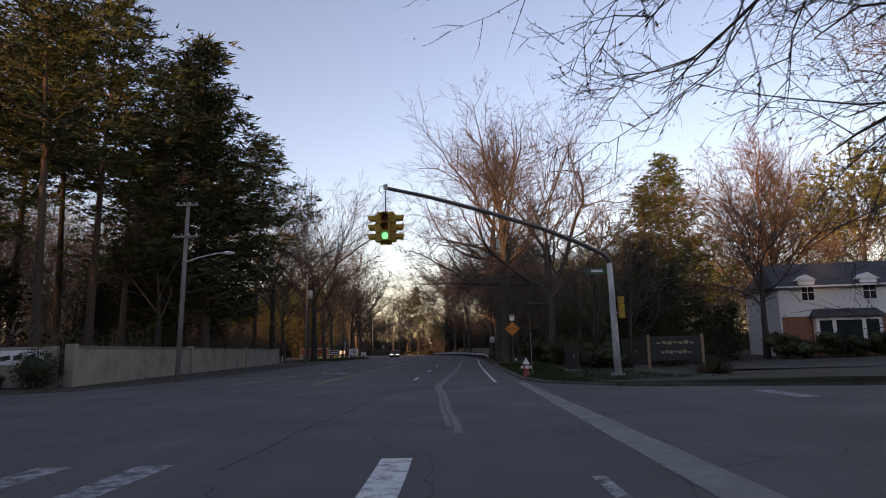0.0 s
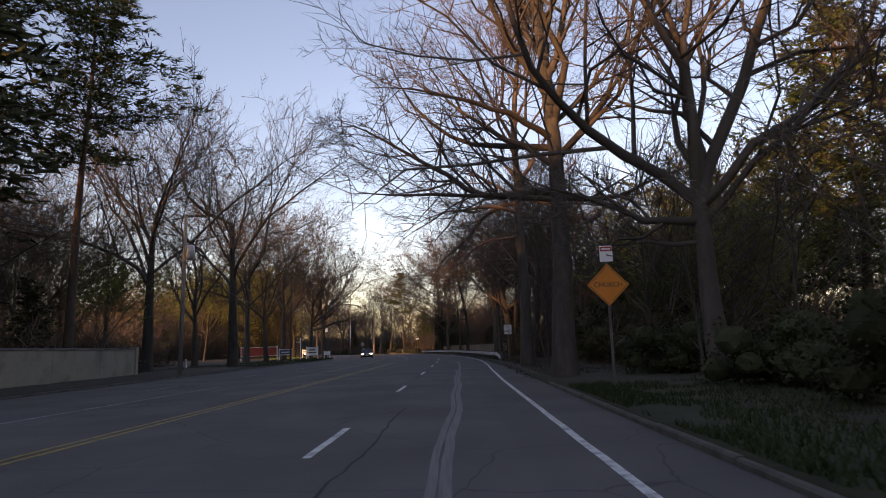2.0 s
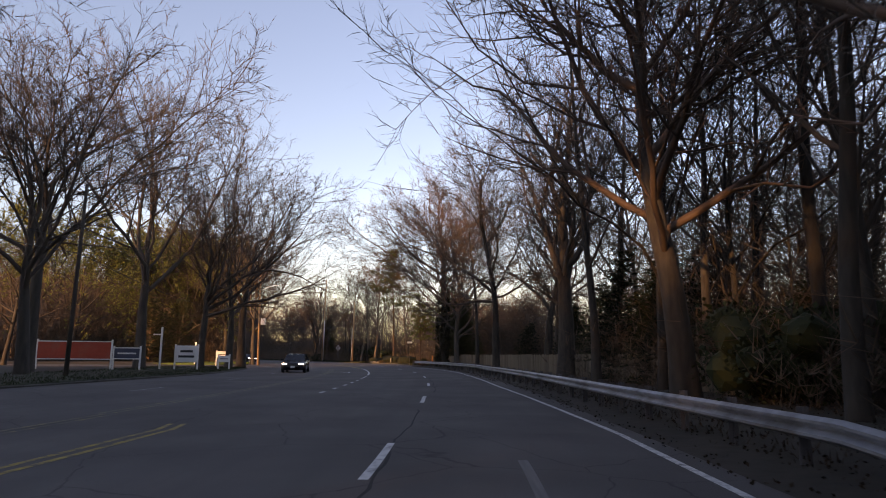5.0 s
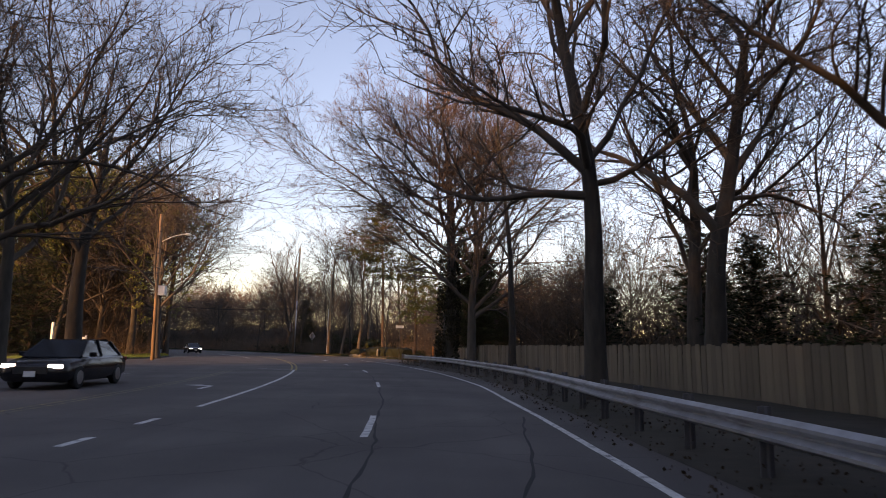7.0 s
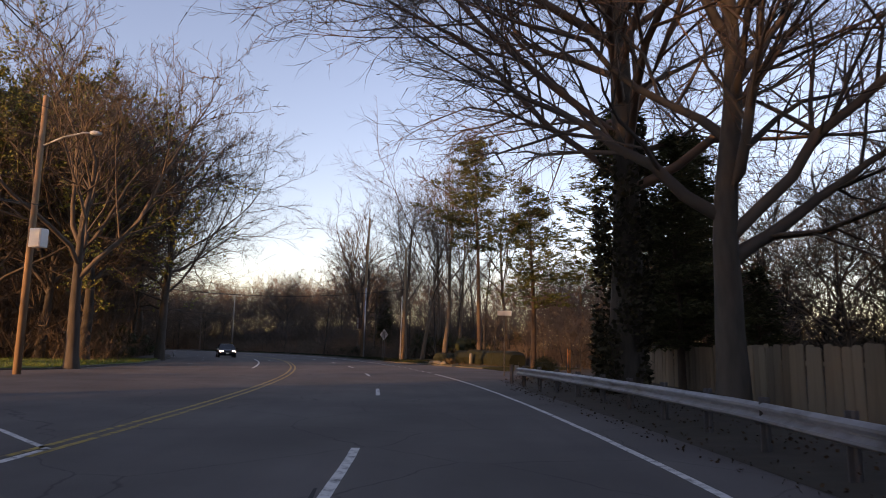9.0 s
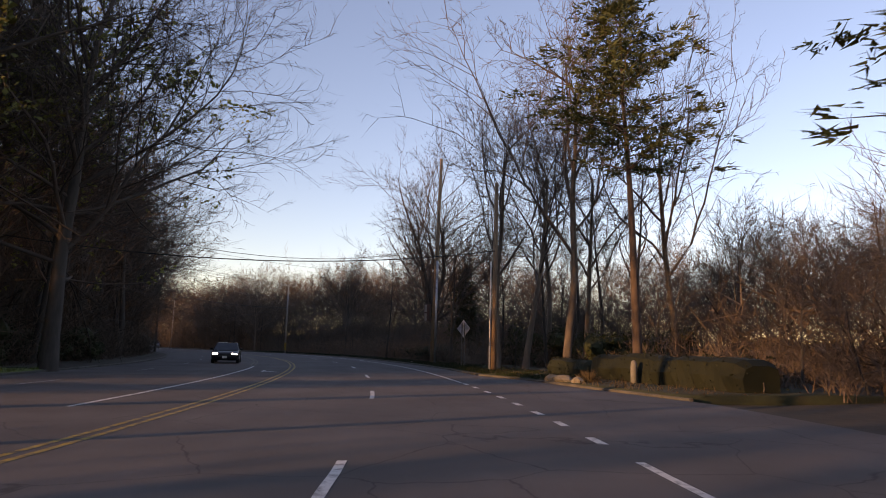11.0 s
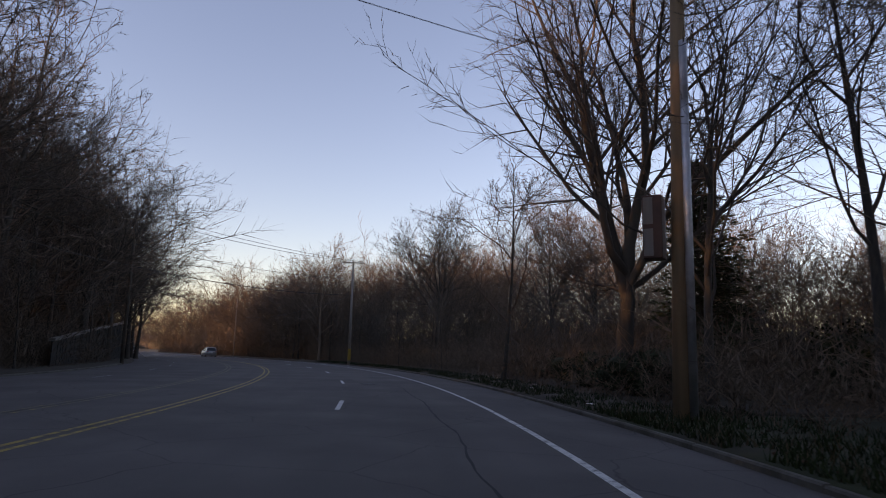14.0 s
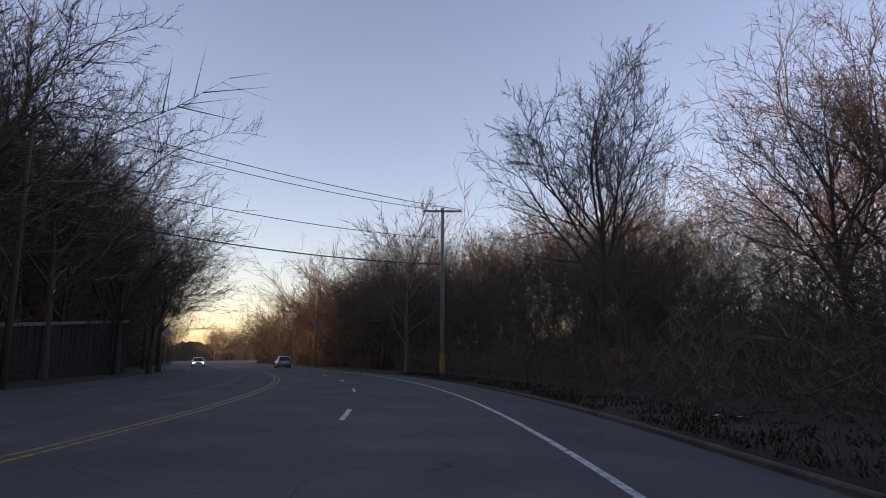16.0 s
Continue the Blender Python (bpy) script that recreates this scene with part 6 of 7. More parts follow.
def back_sign():
    t = thing("diamond_sign", "grey back of a diamond road sign on twin steel posts", "road sign", (-20.3, 213.4, 0.1), -25)
    for x in (-0.12, 0.12):
        part("post", MB().box((x, 0, 1.5), (0.06, 0.05, 3.1)), POST_STEEL, t, bevel=0.006)
    b = part("board", diamond(2.68, 0.62, 0.03), GALV, t, "bare grey metal sign back")
    for z in (2.4, 2.95):
        part("brace", MB().box((0, 0.02, z), (0.5, 0.02, 0.05)), GALV, b)
    t = thing("diamond_sign", "small pale diamond road sign beside dark woods", "road sign", (-105.5, 264.7, 0.1), 45)
    part("post", MB().box((0, 0.03, 2.0), (0.07, 0.05, 4.2)), GALV, t)
    part("board", diamond(3.9, 0.65, -0.01), SIGN_WHITE, t)
    t = thing("side_road_sign", "white road sign on a thin post at the entry", "road sign", (-4.0, 178.2, 0.1), 12)
    post(t, 3.3)
    part("board", MB().box((0, -0.012, 3.2), (0.75, 0.006, 0.25)), SIGN_WHITE, t)


back_sign()


# ---------------------------------------------------------------- poles, lamps and cables
def utility_pole(x, y, h, label, mat=None, lean=(0, 0), rz=0.0, arms=(), r=0.15):
    t = thing("utility_pole", label, "utility pole", (x, y, 0.0), rz)
    part("shaft", MB().tube([(0, 0, -0.2), (lean[0] * 0.5, lean[1] * 0.5, h / 2), (lean[0], lean[1], h)], [r, r * 0.86, r * 0.66], 12), mat or POLE_WOOD, t, smooth=True)
    for z, w in arms:
        k = z / h
        a = part("crossarm", MB().box((lean[0] * k, lean[1] * k - r, z), (w, 0.09, 0.12)), POLE_GREY, t, bevel=0.008)
        for i in range(4):
            xx = -w / 2 + 0.1 + (w - 0.2) * i / 3
            part("insulator", MB().lathe([(0.02, 0), (0.045, 0.04), (0.03, 0.07), (0.045, 0.1), (0.02, 0.13)], 8, (lean[0] * k + xx, lean[1] * k - r, z + 0.06)), ALU_WHITE, a)
    return t


def lamp_arm(t, z, dx, dy, dz, r0):
    """Curved bracket with a street-lamp head."""
    pts = [(0, 0, z), (dx * 0.35, dy * 0.35, z + dz * 0.6), (dx * 0.7, dy * 0.7, z + dz * 0.95), (dx * 0.85, dy * 0.85, z + dz)]
    part("bracket", MB().tube(pts, 0.035, 8), ALU_WHITE, t, smooth=True)
    part("lamp_head", MB().tube([(dx * 0.82, dy * 0.82, z + dz), (dx * 0.88, dy * 0.88, z + dz), (dx * 0.98, dy * 0.98, z + dz - 0.01), (dx * 1.04, dy * 1.04, z + dz)], [0.05, 0.11, 0.1, 0.04], 10), ALU_WHITE, t, "pale street-lamp head", smooth=True)


p1 = utility_pole(-15.0, 36.6, 10.3, "grey wooden utility pole with two crossarms and a lamp bracket", POLE_GREY, (0.05, 0.5), 0, ((10.1, 1.3), (8.2, 1.5)))
lamp_arm(p1, 6.6, 2.8, 0.3, 0.6, 0.15)
p2 = utility_pole(-16.2, 75.6, 10.6, "weathered utility pole carrying a grey transformer can", POLE_GREY, (0.1, 0.1))
part("transformer", MB().lathe([(0.26, 0), (0.3, 0.05), (0.3, 0.9), (0.26, 0.98), (0.1, 1.02)], 14, (0.45, 0, 7.6)), GALV, p2, "grey transformer can", smooth=True)
p3 = utility_pole(-18.4, 117.0, 10.4, "slim dark utility pole among street trees", BARK, (0.1, 0), r=0.12)
p4 = utility_pole(-22.7, 166.6, 11.9, "red-brown wooden pole with a white box and a street lamp", POLE_WOOD, (-0.35, 0.2), r=0.16)
lamp_arm(p4, 9.6, 1.9, 0.9, 0.75, 0.15)
bx = part("cabinet", MB().box((0.42, -0.15, 5.55), (0.55, 0.42, 0.78)), SIGN_WHITE, p4, "white metal equipment box", bevel=0.02)
part("cabinet_door", MB().box((0.42, -0.37, 5.55), (0.47, 0.02, 0.7)), SIGN_WHITE, bx, bevel=0.005)
p5 = utility_pole(-16.3, 206.0, 11.4, "tall sunlit wooden utility pole at the wood's edge", POLE_WOOD, (0.0, 0.4), r=0.17)
part("conduit", MB().tube([(-0.22, -0.1, 0), (-0.2, 0.0, 6.5)], 0.05, 8), GALV, p5)
p6 = utility_pole(-24.6, 219.2, 17.3, "very tall wooden utility pole with a brown box", POLE_WOOD, (0.35, 0.3), r=0.19)
part("conduit", MB().tube([(0.26, -0.05, 0), (0.3, 0.0, 8.5)], 0.09, 10), GALV, p6, "grey conduit", smooth=True)
bx = part("cabinet", MB().box((-0.42, -0.1, 4.2), (0.42, 0.5, 1.4)), plain("brown_painted_steel", (0.07, 0.03, 0.022), 0.6, var=0.2), p6, "brown equipment cabinet", bevel=0.02)
for z in (3.85, 4.55):
    part("cabinet_label", MB().box((-0.5, -0.36, z), (0.2, 0.01, 0.6)), POLE_GREY, bx)
p7 = utility_pole(-63.3, 260.0, 11.0, "wooden utility pole with a single crossarm and yellow guard", POLE_GREY, (0, 0), 40, ((10.75, 2.5),))
part("guard", MB().tube([(0, -0.03, 0.5), (0, -0.03, 1.7)], 0.17, 10), plain("yellow_plastic_guard", (0.3, 0.19, 0.03), 0.5, var=0.2), p7, "yellow plastic guard")
p8 = utility_pole(-112.0, 291.0, 11.0, "slim far utility pole above brush", POLE_GREY, (0, 0), r=0.14)
p9 = utility_pole(-69.0, 238.0, 12.4, "dark wooden utility pole hidden among bare trees", BARK, (0, 0), 40, ((11.6, 2.2),))
p10 = utility_pole(-39.0, 191.0, 12.5, "dark wooden utility pole hidden among bare trees", BARK, (0, 0))


def flood_lamp():
    t = thing("flood_lamp", "thin dark pole with a twin flood lamp among trees", "street lamp", (10.9, 73.6, 0.1))
    part("pole", MB().tube([(0, 0, -0.1), (-0.2, -0.3, 4.5), (-0.45, -0.7, 8.7)], [0.07, 0.06, 0.05], 10), BLACK, t, smooth=True)
    part("lamp_head", MB().tube([(-0.75, -0.7, 8.6), (-0.65, -0.7, 8.75), (-0.35, -0.7, 8.85), (-0.3, -0.7, 8.8)], [0.1, 0.2, 0.22, 0.1], 10), BLACK, t, "black flood lamp", smooth=True)
    part("lamp_head", MB().tube([(-0.35, -0.8, 8.8), (-0.2, -0.85, 9.0), (0.15, -0.9, 9.25), (0.2, -0.9, 9.2)], [0.1, 0.2, 0.22, 0.1], 10), BLACK, t, "black flood lamp", smooth=True)


flood_lamp()


def cable(a, b, sag, r=0.014):
    a, b = Vector(a), Vector(b)
    pts = [a.lerp(b, i / 16) - Vector((0, 0, sag * 4 * (i / 16) * (1 - i / 16))) for i in range(17)]
    return tagged(link_mesh("overhead_cable", MB().tube(pts, r, 5), WIRE), "black overhead cable slung between poles", "cable", "overhead cables")


for a_, b_, sg, r_ in (
    ((-15, 36.9, 7.6), (-16.1, 75.6, 7.4), 0.7, 0.02), ((-14.4, 37.1, 10.2), (-15.9, 75.7, 10.0), 0.7, 0.012), ((-16.1, 75.7, 7.4), (-18.3, 117, 6.6), 1.0, 0.02), ((-16.1, 75.7, 8.1), (-18.3, 117, 7.3), 1.0, 0.012),
    ((-15.9, 75.7, 10.0), (-18.3, 117, 10.0), 0.9, 0.012), ((-18.3, 117, 6.6), (-22.6, 166.7, 7.0), 1.2, 0.02), ((-18.3, 117, 10.0), (-22.5, 166.7, 11.2), 1.0, 0.012),
    ((-22.6, 166.7, 8.5), (-39, 191, 10.6), 1.2, 0.014), ((-16.3, 206.1, 7.15), (-39, 191, 6.6), 1.06, 0.028), ((-24.6, 219.3, 9.65), (-39, 191, 8.75), 2.1, 0.018), ((-24.6, 219.3, 7.5), (-39, 191, 8.5), 1.23, 0.008),
    ((-64.1, 259.1, 10.9), (-69.6, 237.4, 12.1), 0.4, 0.02), ((-62.4, 260.8, 10.9), (-68.3, 238.6, 12.1), 0.4, 0.02), ((-63.3, 260, 9.0), (-69, 238, 9.6), 0.5, 0.02), ((-63.3, 260, 7.3), (-69, 238, 7.8), 0.5, 0.034),
    ((-69.6, 237.4, 12.1), (-39, 191, 12.4), 1.0, 0.02), ((-68.3, 238.6, 12.1), (-39, 191, 12.4), 1.2, 0.02), ((-69, 238, 9.6), (-39, 191, 11.0), 1.2, 0.02), ((-69, 238, 7.8), (-39, 191, 9.6), 1.3, 0.034),
    ((-63.3, 260, 10.9), (-112, 291, 10.8), 1.0, 0.012), ((-63.3, 260, 7.3), (-112, 291, 7.3), 1.0, 0.02)):
    cable(a_, b_, sg, r_)


# ---------------------------------------------------------------- guard rail and fences
RAIL = [(87.6, 5.5), (100, 5.05), (120, 4.68), (127, 4.62), (138, 5.25), (147, 5.4), (155, 5.85), (160, 5.9), (168, 5.65)]


def guard_rail():
    t = thing("guard_rail", "weathered galvanised guard rail on steel posts", "guard rail")
    prof = [(0.0, 0.70), (-0.02, 0.695), (-0.085, 0.655), (-0.085, 0.62), (-0.01, 0.57), (-0.01, 0.545), (-0.085, 0.495), (-0.085, 0.46), (-0.02, 0.42), (0.0, 0.415)]
    s = 87.6
    while s < 167.9:
        e = min(s + 3.81, 168.0)
        vs, fs, n = [], [], 4
        for i in range(n + 1):
            q = s + (e - s) * i / n
            d0 = edge(RAIL, q)
            sink = 0.3 * max(0, 1 - abs(q - 87.6) / 2.5) if q < 90 else 0
            bend = 0.04 * noise.noise((q * 0.4, 1, 2)) + (0.1 * math.exp(-((q - 153) / 1.2) ** 2))
            for o, z in prof:
                vs.append(at(q, d0 + o + bend, z - sink))
            for o, z in reversed(prof):
                vs.append(at(q, d0 + o + 0.006 + bend, z - sink))
        m = 2 * len(prof)
        for i in range(n):
            for k in range(m):
                a, b = i * m + k, i * m + (k + 1) % m
                fs.append((a, a + m, b + m, b))
        part("rail_beam", MB().add(vs, fs), GALV, t, smooth=False)
        p = at(s + 0.02, edge(RAIL, s) + 0.1)
        part("rail_post", MB().box((p.x, p.y, 0.3), (0.15, 0.02, 0.95), heading(s)).box((p.x, p.y, 0.3), (0.02, 0.14, 0.95), heading(s)), ARM_STEEL, t)
        p = at(s + 1.92, edge(RAIL, s + 1.92) + 0.1)
        part("rail_post", MB().box((p.x, p.y, 0.3), (0.15, 0.02, 0.95), heading(s)).box((p.x, p.y, 0.3), (0.02, 0.14, 0.95), heading(s)), ARM_STEEL, t)
        s = e
    p = at(168.1, edge(RAIL, 168) - 0.05)
    part("end_terminal", MB().tube([(p.x, p.y, 0.42), (p.x - 0.04, p.y + 0.1, 0.42)], 0.02, 6).box((p.x, p.y, 0.61), (0.16, 0.05, 0.34), heading(168)), GALV, t, "flared rail end")


guard_rail()


def board_fence(name, path, label, mat, top=1.55, bottom=-0.1, board=0.26):
    t = thing(name, label, "fence")
    rg = random.Random(len(path) * 13)
    me = {}
    for k in range(6):
        h = top - bottom + (k - 2.5) * 0.012
        x, y = board / 2 - 0.006, 0.011
        mm = bpy.data.meshes.new("board")
        mm.from_pydata([(-x, -y, 0), (x, -y, 0), (x, y, 0), (-x, y, 0), (-x, -y, h - 0.04), (x, -y, h - 0.04), (x, y, h - 0.04), (-x, y, h - 0.04), (-x + 0.05, -y, h), (x - 0.05, -y, h), (x - 0.05, y, h), (-x + 0.05, y, h)], [],
                       [(0, 3, 2, 1), (0, 1, 5, 4), (1, 2, 6, 5), (2, 3, 7, 6), (3, 0, 4, 7), (4, 5, 9, 8), (5, 6, 10, 9), (6, 7, 11, 10), (7, 4, 8, 11), (8, 9, 10, 11)])
        mm.materials.append(mat)
        me[k] = mm
    for (s0, d0), (s1, d1) in zip(path[:-1], path[1:]):
        a, b = at(s0, d0), at(s1, d1)
        ln = (b - a).length
        n = int(ln / board)
        rz = math.degrees(math.atan2(b.y - a.y, b.x - a.x))
        for i in range(n):
            p = a.lerp(b, (i + 0.5) / n)
            o = new("board", me[rg.randrange(6)])
            o.matrix_basis = pose(p.x, p.y, bottom + rg.uniform(-0.01, 0.01), rg.uniform(-1, 1), rg.uniform(-0.6, 0.6), rz)
            o.parent = t
        for z in (0.35, 1.2):
            c = a.lerp(b, 0.5)
            nrm = Vector((-(b - a).y, (b - a).x, 0)).normalized()
            if (at(0.5 * (s0 + s1), 30) - c).dot(nrm) < 0:
                nrm = -nrm
            c = c + nrm * 0.035
            part("back_rail", MB().box((c.x, c.y, z), (ln, 0.04, 0.09), rz), mat, t)
        for i in range(int(ln / 2.4) + 1):
            p = a.lerp(b, min(1, i * 2.4 / ln)) + nrm * 0.1
            part("fence_post", MB().box((p.x, p.y, (top + bottom) / 2), (0.09, 0.09, top - bottom - 0.05), rz), mat, t)
    return t


board_fence("board_fence", [(104, 10.4), (128, 9.7), (150, 9.1), (158.4, 8.8)], "long weathered cedar board fence behind the guard rail", FENCE_WOOD)
board_fence("board_fence", [(159.5, 10.2), (171, 11.2)], "sunlit weathered board fence between oaks", FENCE_WOOD, 1.6)
board_fence("gate_panel", [(174.6, 10.0), (175.7, 10.4)], "orange-brown wooden gate panel beside brush", FENCE_NEW, 1.45)


def board_wall(a, b, h0, h1, board=0.5):
    """Upright boards between two ends, their tops climbing to a grey coping."""
    t = thing("board_wall", "long dark board wall with a grey coping before woods", "wall")
    a, b = Vector((*a, 0)), Vector((*b, 0))
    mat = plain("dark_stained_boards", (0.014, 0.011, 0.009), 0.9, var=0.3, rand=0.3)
    n, rz, rg = int((b - a).length / board), math.degrees(math.atan2(b.y - a.y, b.x - a.x)), random.Random(9)
    me = bpy.data.meshes.new("board")
    x, y = board / 2 - 0.008, 0.03
    me.from_pydata([(u * x, v * y, w) for w in (0, 1) for u, v in ((-1, -1), (1, -1), (1, 1), (-1, 1))], [], [(0, 3, 2, 1), (4, 5, 6, 7), (0, 1, 5, 4), (1, 2, 6, 5), (2, 3, 7, 6), (3, 0, 4, 7)])
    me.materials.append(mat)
    for k in range(n):
        f = (k + 0.5) / n
        p = a.lerp(b, f)
        o = new("board", me)
        o.matrix_basis = pose(p.x, p.y, -0.1, rg.uniform(-0.8, 0.8), 0, rz) @ Matrix.Diagonal((1, 1, h0 + (h1 - h0) * f + 0.1, 1))
        o.parent = t
    side = Vector((-(b - a).y, (b - a).x, 0)).normalized() * 0.16
    vs = [tuple(e + q + Vector((0, 0, h + w))) for e, h in ((a, h0), (b, h1)) for w in (-0.02, 0.16) for q in (-side, side)]
    part("coping", MB().add(vs, [(0, 1, 3, 2), (4, 6, 7, 5), (0, 4, 5, 1), (2, 3, 7, 6), (0, 2, 6, 4), (1, 5, 7, 3)]), CONCRETE, t, "grey coping")
    return t


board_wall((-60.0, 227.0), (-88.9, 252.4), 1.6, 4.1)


# ---------------------------------------------------------------- beige wall and entrance sign
def long_wall():
    t = thing("garden_wall", "long beige stucco wall with a pale coping", "wall", kind="structure")
    a, b = Vector((-16.4, 28.6, 0)), Vector((-19.9, 77.2, 0))
    d = (b - a).normalized()
    rz = math.degrees(math.atan2(d.y, d.x))
    n = 9
    ln = (b - a).length / n
    for i in range(n):
        c = a + d * ln * (i + 0.5)
        part("wall_panel", MB().box((c.x, c.y, 0.88), (ln - 0.02, 0.22, 1.9), rz), WALL_BEIGE, t, bevel=0.01)
        part("coping", MB().box((c.x, c.y, 1.87), (ln - 0.01, 0.32, 0.1), rz), CONCRETE, t, bevel=0.015)
    for i in range(0, n + 1, 3):
        c = a + d * ln * i
        part("pier", MB().box((c.x, c.y, 0.95), (0.4, 0.4, 2.1), rz), WALL_BEIGE, t, bevel=0.015)
    t = thing("entrance_sign", "white entrance sign wall with dark script lettering", "sign", (-20.2, 28.2, 0.0), 6)
    part("sign_wall", MB().box((0, 0, 0.9), (6.5, 0.3, 2.0)), WALL_BEIGE, t, bevel=0.02)
    bd = part("sign_board", MB().box((0, -0.17, 1.45), (5.6, 0.05, 0.62)), SIGN_WHITE, t, bevel=0.01)
    for k, (x, w) in enumerate(((-2.0, 0.7), (-1.1, 0.6), (-0.3, 0.55), (0.5, 0.6), (1.2, 0.4), (1.7, 0.35), (2.2, 0.4))):
        part("text_bar", MB().box((x, -0.2, 1.43 + 0.03 * (k % 2)), (w, 0.02, 0.2), 0, 0, -12), SIGN_BLACK, bd)


long_wall()
for x_, y_, k_, sc_ in ((-17.3, 27.6, 1, 0.9), (-19.0, 27.0, 1, 0.45), (-20.5, 26.8, 1, 0.42), (-22.0, 26.7, 1, 0.45), (-23.4, 26.6, 1, 0.5)):
    (BALL if sc_ > 0.8 else BUSH[k_]).plant(x_, y_, x_ * 40, sc_, "round clipped dark shrub beside the entrance sign" if sc_ > 0.8 else "low dark shrub before the entrance sign", "entrance shrubs", 0.05)


# ---------------------------------------------------------------- house
def house():
    t = thing("house", "two-storey white clapboard house with brick base and dormer gables", "house", (25.2, 48.5, 0.0), -10)
    W_, D_, E_ = 13.5, 8.4, 5.5
    wall = part("wall", MB().box((W_ / 2, D_ / 2, 1.6), (W_, D_, 3.3)), BRICK, t, "red brick ground floor")
    part("upper_wall", MB().box((W_ / 2, D_ / 2, 4.35), (W_ + 0.1, D_ + 0.1, 2.3)), SIDING, t, "white clapboard upper floor")
    part("side_wall", MB().box((-0.06, D_ / 2, 2.6), (0.1, D_ + 0.1, 5.2)), SIDING, t, "white clapboard side wall")
    for k in range(15):
        part("clapboard", MB().box((W_ / 2, -0.07, 3.25 + 0.15 * k), (W_ + 0.12, 0.04, 0.14), 0, 5), SIDING, t)
        part("clapboard", MB().box((-0.12, D_ / 2, 0.9 + 0.31 * k), (0.04, D_ + 0.12, 0.3), 0, 0, -3), SIDING, t)
    vs = [(-0.5, -0.5, E_ - 0.1), (W_ + 0.5, -0.5, E_ - 0.1), (W_ + 0.5, D_ + 0.5, E_ - 0.1), (-0.5, D_ + 0.5, E_ - 0.1), (0.2, D_ / 2, E_ + 2.1), (W_ - 0.2, D_ / 2, E_ + 2.1)]
    part("roof", MB().add(vs, [(0, 1, 5, 4), (2, 3, 4, 5), (1, 2, 5), (3, 0, 4), (3, 2, 1, 0)]), ROOF, t, "dark shingle roof")
    part("gutter", MB().box((W_ / 2, -0.55, E_ - 0.12), (W_ + 1, 0.12, 0.12)), SIDING, t)
    for x in (1.9, 6.1, 10.3):
        dm = part("dormer", MB().box((x, 0.1, E_ - 0.1), (1.15, 0.5, 1.0)).add([(x - 0.75, -0.25, E_ + 0.35), (x + 0.75, -0.25, E_ + 0.35), (x, -0.25, E_ + 0.8), (x - 0.75, 1.2, E_ + 0.35), (x + 0.75, 1.2, E_ + 0.35), (x, 1.4, E_ + 0.8)], [(0, 1, 2), (0, 2, 5, 3), (1, 4, 5, 2), (0, 3, 4, 1)]), SIDING, t, "white gabled dormer")
        w = part("window", MB().box((x, -0.19, E_ - 0.55), (0.95, 0.06, 1.35)), SIDING, dm)
        for dx in (-0.22, 0.22):
            for dz in (-0.3, 0.3):
                o = part("pane", MB().box((x + dx, -0.215, E_ - 0.55 + dz), (0.38, 0.02, 0.55)), GLASS, w)
                o.parent = dm
    bay = part("bay_window", MB().box((4.3, -0.35, 2.0), (4.4, 0.6, 2.2)), SIDING, t, "white bay window with columns")
    for x, w in ((2.75, 0.85), (4.3, 1.7), (5.85, 0.85)):
        part("pane", MB().box((x, -0.665, 2.0), (w, 0.02, 1.7)), GLASS, bay)
    part("bay_roof", MB().add([(1.8, -0.95, 3.1), (6.8, -0.95, 3.1), (6.8, 0, 3.1), (1.8, 0, 3.1), (2.2, 0, 3.75), (6.4, 0, 3.75)], [(0, 1, 5, 4), (1, 2, 5), (3, 0, 4), (0, 3, 2, 1)]), ROOF, bay)


house()
tagged(ribbon("driveway", 30, 34, 14, 34, 0.2, SHOULDER), "dark asphalt driveway beside the house", "driveway", kind="structure")
for k in range(9):
    BUSH[k % 2].plant(23.5 + 1.5 * k, 45.2 - 0.3 * k, 50 * k, 0.75, "dark clipped foundation shrub before the house", "foundation shrubs", 0.25)


# ---------------------------------------------------------------- roadside signs and small things on the left
def banner(x, y, rz, w, z0, z1, mat, label, bars=0):
    t = thing("roadside_sign", label, "sign", (x, y, 0.05), rz)
    for k in (-1, 1):
        part("post", MB().box((k * w / 2, 0, z1 / 2 + 0.05), (0.11, 0.11, z1 + 0.2)), SIGN_WHITE, t, bevel=0.01)
    b = part("board", MB().box((0, -0.03, (z0 + z1) / 2), (w - 0.1, 0.05, z1 - z0)), mat, t, bevel=0.006)
    for z in (z0, z1):
        part("rail", MB().box((0, -0.03, z), (w, 0.08, 0.08)), SIGN_WHITE, t)
    for k in range(bars):
        part("text_bar", MB().box((0, -0.06, z0 + (z1 - z0) * (k + 1) / (bars + 1)), (w * (0.7 - 0.15 * k), 0.006, (z1 - z0) * 0.14)), SIGN_BLACK if mat is SIGN_WHITE else SIGN_WHITE, b)
    return t


